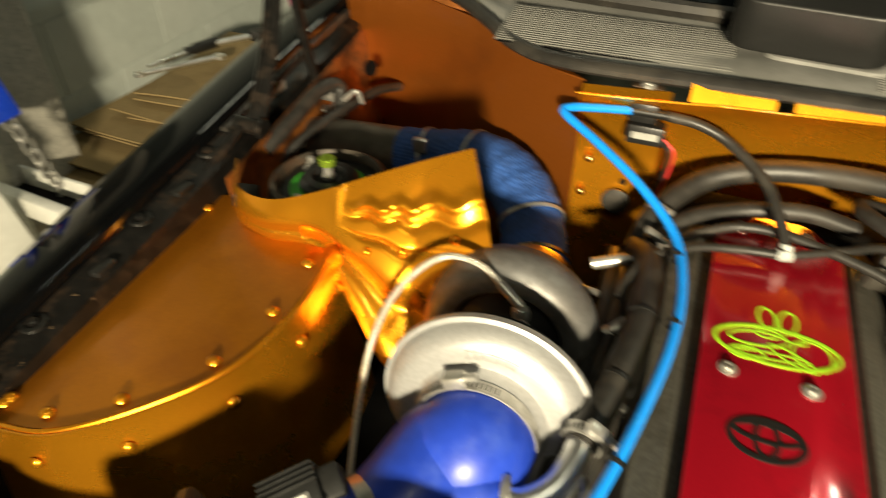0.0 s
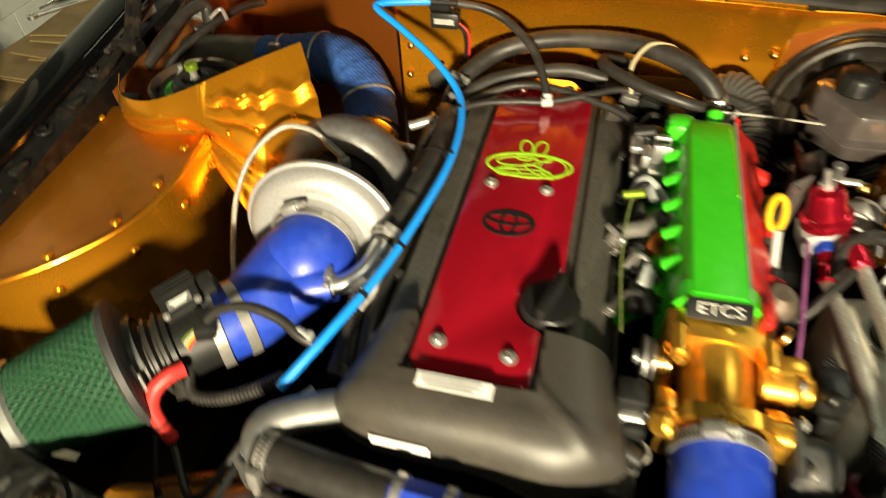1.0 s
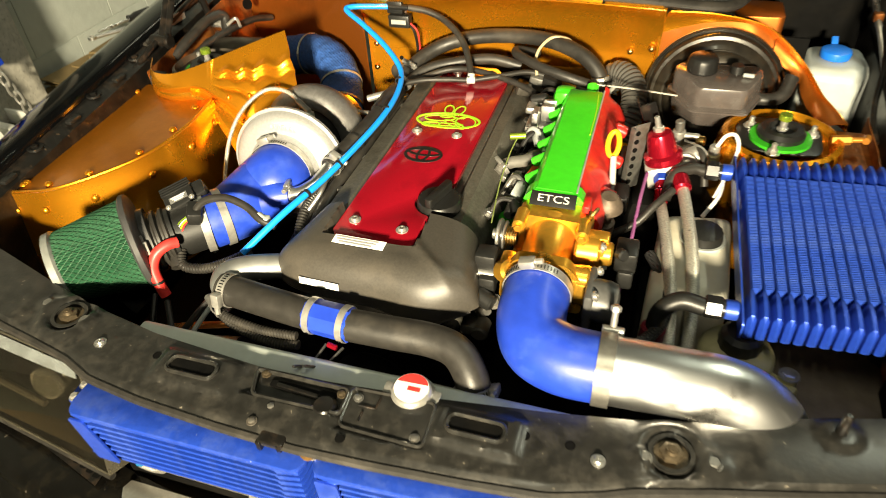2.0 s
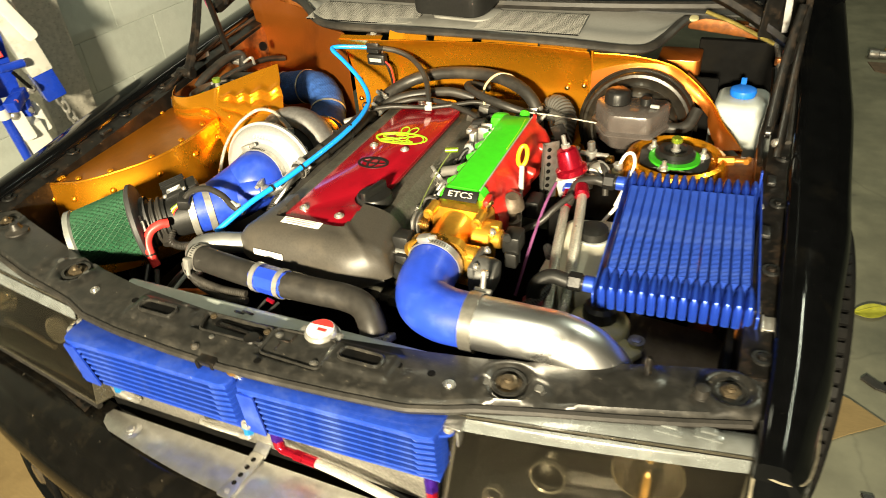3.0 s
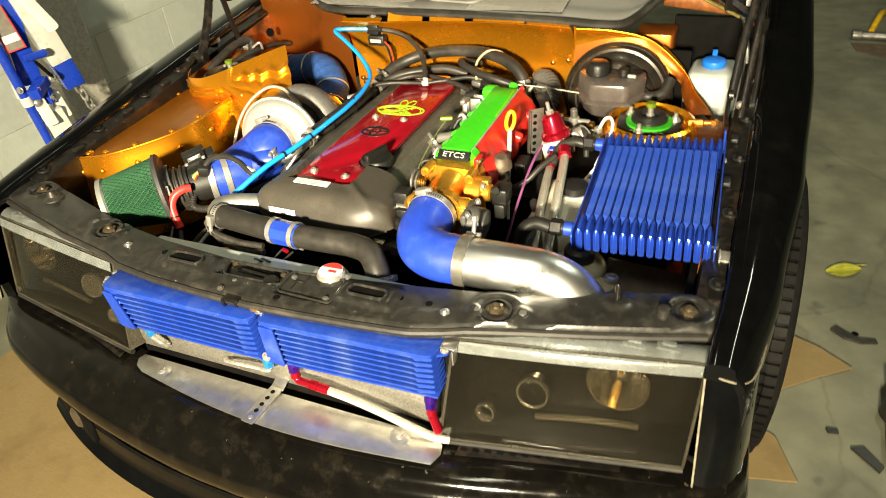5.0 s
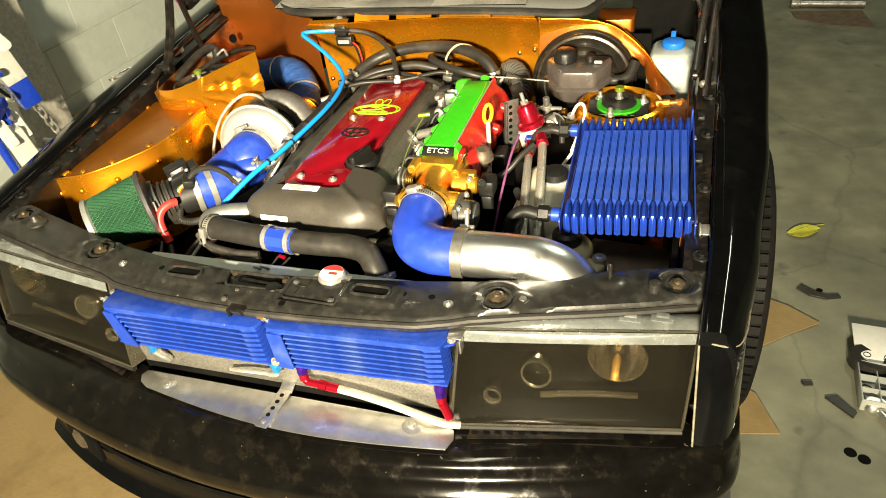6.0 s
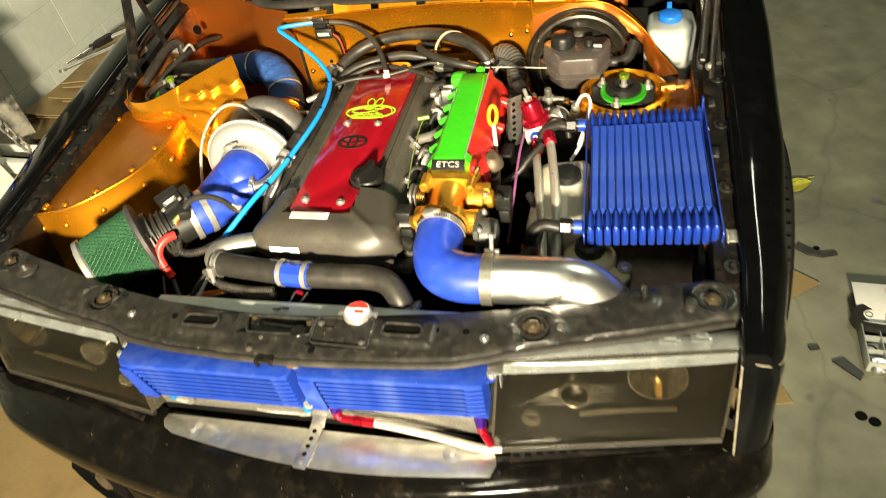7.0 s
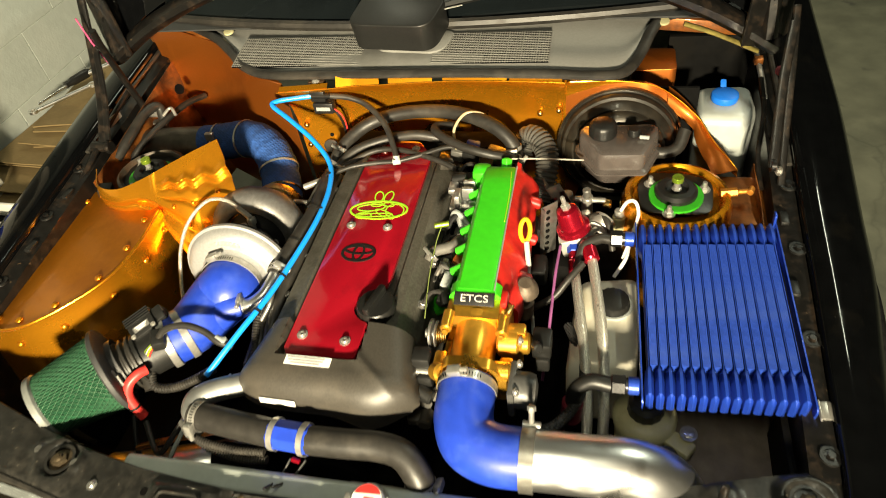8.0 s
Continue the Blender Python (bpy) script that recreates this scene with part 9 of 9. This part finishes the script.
part("handle", lathe([(0, 0), (0.012, 0.002), (0.017, 0.015), (0.016, 0.08), (0.011, 0.095), (0.013, 0.11), (0, 0.112)], (-1.50, 1.60, ZT + 0.012), (-0.35, -0.9, 0), 10), PLASTIC2, drv)
part("blade", rod((-1.539, 1.499, ZT + 0.01), (-1.58, 1.38, ZT + 0.006), 0.0045, 10), POLISH, drv)
spn = thing("spanner", (-1.50, 1.42, 0.36), "chrome spanner on the cardboard", "spanner")
part("spanner", join(rod((-1.56, 1.34, ZT + 0.006), (-1.44, 1.50, ZT + 0.008), 0.0075, 10, 0.002), ring((-1.433, 1.51, ZT + 0.008), (0, 0, 1), 0.009, 0.01, 0.007, 18), ring((-1.566, 1.332, ZT + 0.006), (0, 0, 1), 0.009, 0.01, 0.007, 18)), POLISH, spn)
rtc = thing("impact_ratchet", (-1.44, 1.66, 0.36), "black and chrome ratchet on the cardboard", "ratchet")
part("head", lathe([(0, -0.014), (0.022, -0.014), (0.024, 0.0), (0.022, 0.014), (0, 0.014)], (-1.42, 1.68, ZT + 0.016), (0, 0, 1), 22), PLASTIC2, rtc)
part("shank", rod((-1.43, 1.665, ZT + 0.014), (-1.50, 1.58, ZT + 0.012), 0.009, 14, 0.002), POLISH, rtc)

hoist = thing("engine_hoist", (-1.4, 0.65, 0.0), "blue and white folding engine hoist with a chain", "engine hoist")


def beam(a, b, w, h, material, name, label="", up=(0, 0, 1)):
    a, b = Vector(a), Vector(b)
    z = (b - a).normalized()
    u = Vector(up)
    u = (u - z * u.dot(z)).normalized()
    x = u.cross(z)
    m = Matrix((x, u, z)).transposed().to_4x4()
    return part(name, move(box((0, 0, 0), (w, h, (b - a).length), 0.004), Matrix.Translation((a + b) / 2) @ m), material, hoist, label)


UPV = (0.85, -0.42, 0.3)
beam((-1.49, 0.73, 1.15), (-1.49, 0.846, 0.575), 0.074, 0.074, HOISTWHITE, "boom", "white square steel boom", UPV)
beam((-1.49, 0.843, 0.59), (-1.49, 0.865, 0.48), 0.068, 0.068, BLUEPAINT, "boom_extension", "blue boom end", UPV)
part("boom_panel", move(prism(rounded([(-0.02, -0.16), (0.02, -0.16), (0.02, 0.16), (-0.02, 0.16)], 0.015), 0, 0.002, 0.0008), Matrix.Translation((-1.456, 0.772, 0.84)) @ frame_of(UPV, (-0.05, 0.95, 0.2))), HOISTWHITE, hoist)
beam((-1.52, 0.78, 1.1), (-1.52, 0.735, 0.53), 0.066, 0.05, BLUEPAINT, "mast", "blue mast channel", UPV)
beam((-1.53, 0.72, 1.1), (-1.53, 0.682, 0.5), 0.028, 0.05, HOISTWHITE, "mast_plate", "white side plate", UPV)
part("tube", rod((-1.49, 0.63, 0.98), (-1.47, 0.68, 0.25), 0.0155, 18, 0.002), BLUEPAINT, hoist, "blue steel tube")
part("tube_collar", rod((-1.477, 0.661, 0.515), (-1.476, 0.664, 0.482), 0.0195, 18, 0.002), HOISTWHITE, hoist)
part("bracket", box((-1.46, 0.712, 0.528), (0.04, 0.095, 0.036), 0.005, pose(0, 0, 0, 12, 0, 25)), BLUEPAINT, hoist, "blue crushed bracket")
part("bracket_tab", box((-1.465, 0.735, 0.49), (0.03, 0.03, 0.05), 0.003, pose(0, 0, 0, 0, 0, 25)), BLUEPAINT, hoist)
part("cross_pin", rod((-1.46, 0.70, 0.632), (-1.44, 0.775, 0.63), 0.013, 16, 0.002), BLUEPAINT, hoist)
part("red_knob", rod((-1.445, 0.695, 0.532), (-1.43, 0.69, 0.534), 0.007, 12, 0.002), ORANGE, hoist)
part("bolt", hexbolt((-1.445, 0.765, 0.545), (1, -0.4, 0.3), 0.01, 0.01), STEEL, hoist)
part("bolt", hexbolt((-1.45, 0.735, 0.485), (1, -0.4, 0.3), 0.008, 0.01), STEEL, hoist)
part("bolt", hexbolt((-1.46, 0.645, 0.545), (0.4, -1, 0.2), 0.008, 0.01), STEEL, hoist)
part("pin", rod((-1.455, 0.735, 0.612), (-1.44, 0.765, 0.545), 0.006, 12, 0.002), DARK, hoist)
PM = Matrix.Translation((-1.455, 0.69, 0.47)) @ frame_of(UPV, (0.1, 0.9, 0.0))
part("pivot_plate", move(prism(rounded([(-0.02, -0.07), (0.02, -0.07), (0.02, 0.02), (0.008, 0.04), (-0.018, 0.04)], 0.008), -0.003, 0.003, 0.001), PM), HOISTWHITE, hoist, "white pivot plate")
part("pivot_plate", move(prism(rounded([(-0.02, -0.07), (0.02, -0.07), (0.02, 0.02), (0.008, 0.035), (-0.016, 0.035)], 0.008), -0.003, 0.003, 0.001), Matrix.Translation((-0.02, 0.075, -0.005)) @ PM), HOISTWHITE, hoist, "white pivot plate")
part("pivot_bolt", hexbolt(PM @ Vector((-0.004, 0.018, 0.003)), UPV, 0.012, 0.008), STEEL, hoist)
beam((-1.49, 0.715, 0.44), (-1.49, 0.77, 0.10), 0.10, 0.07, HOISTWHITE, "leg", "white hoist leg", UPV)
beam((-1.62, 0.915, 0.285), (-1.36, 0.905, 0.285), 0.012, 0.05, HOISTWHITE, "base_leg", "white channel leg")
beam((-1.62, 0.835, 0.285), (-1.34, 0.81, 0.285), 0.03, 0.05, HOISTWHITE, "base_leg", "white channel leg")
# black strip for the shaded gap inside the white channel
beam((-1.62, 0.872, 0.262), (-1.36, 0.86, 0.262), 0.07, 0.01, DARK, "channel_shade", "", (0, 0, 1))
beam((-1.45, 0.87, 0.26), (-1.45, 0.87, 0.0), 0.06, 0.06, HOISTWHITE, "post")
part("warning_label", move(box((0, 0, 0), (0.05, 0.13, 0.0015), 0), Matrix.Translation((-1.505, 0.712, 0.72)) @ frame_of(UPV, (0.1, 0.95, 0.0)) @ pose(0, 0, 0.026)), mat("grey_label", (0.2, 0.18, 0.15), 0.5), hoist, "printed warning label")
part("label_edge", move(box((0, 0, 0), (0.058, 0.138, 0.001), 0), Matrix.Translation((-1.505, 0.712, 0.72)) @ frame_of(UPV, (0.1, 0.95, 0.0)) @ pose(0, 0, 0.0252)), REDHOSE, hoist)
part("label_panel", move(box((0, 0, 0), (0.05, 0.025, 0.001), 0), Matrix.Translation((-1.505, 0.712, 0.72)) @ frame_of(UPV, (0.1, 0.95, 0.0)) @ pose(0, -0.03, 0.0275)), WHITE, hoist)
cpt = Vector((-1.47, 0.865, 0.48))
for k in range(7):
    c = cpt + Vector((0.004 * k, 0.006 * k, -0.032 * k - 0.01))
    ax = Vector((1, 0.2, 0)) if k % 2 else Vector((0.1, 1, 0))
    pts = [c + ax.normalized() * 0.012 * math.cos(a) + Vector((0, 0, 1)) * 0.022 * math.sin(a) for a in (2 * math.pi * i / 18 for i in range(18))]
    part("chain_link", sweep(pts, 0.0045, 8, closed=True), STEEL, hoist)
part("hook_block", lathe([(0, 0.03), (0.02, 0.028), (0.026, 0.0), (0.02, -0.05), (0.008, -0.06), (0, -0.06)], (-1.44, 0.91, 0.225), (0, 0, 1), 18), STEEL, hoist)
timber = thing("timber_plank", (-1.6, 0.2, 0.0), "narrow timber plank leaning on the wall", "plank")
part("plank", move(box((0, 0, 0), (0.03, 0.07, 0.75), 0.004), pose(-1.56, 0.24, 0.37, 8, 12, 0)), mat("yellow_pine", (0.45, 0.3, 0.13), 0.6, 0, 0.2, 20, 0.1, 90, stretch=(6, 6, 1)), timber)

# blocks of the wall, laid in running bond
bw = part("block", box((0, 0, 0), (0.05, 0.398, 0.198), 0.0016), BLOCK, wall_left, flat=True)
bw.matrix_parent_inverse = Matrix.Translation(wall_left.location).inverted()
first_block = True
for course in range(13):
    for k in range(18):
        y = -2.2 + 0.4 * k + (0.2 if course % 2 else 0.0)
        z = 0.035 + 0.2 * course
        m = pose(-1.7312, y, z)
        if first_block:
            bw.matrix_basis = m
            first_block = False
        else:
            piece("block", bw.data, wall_left, m)
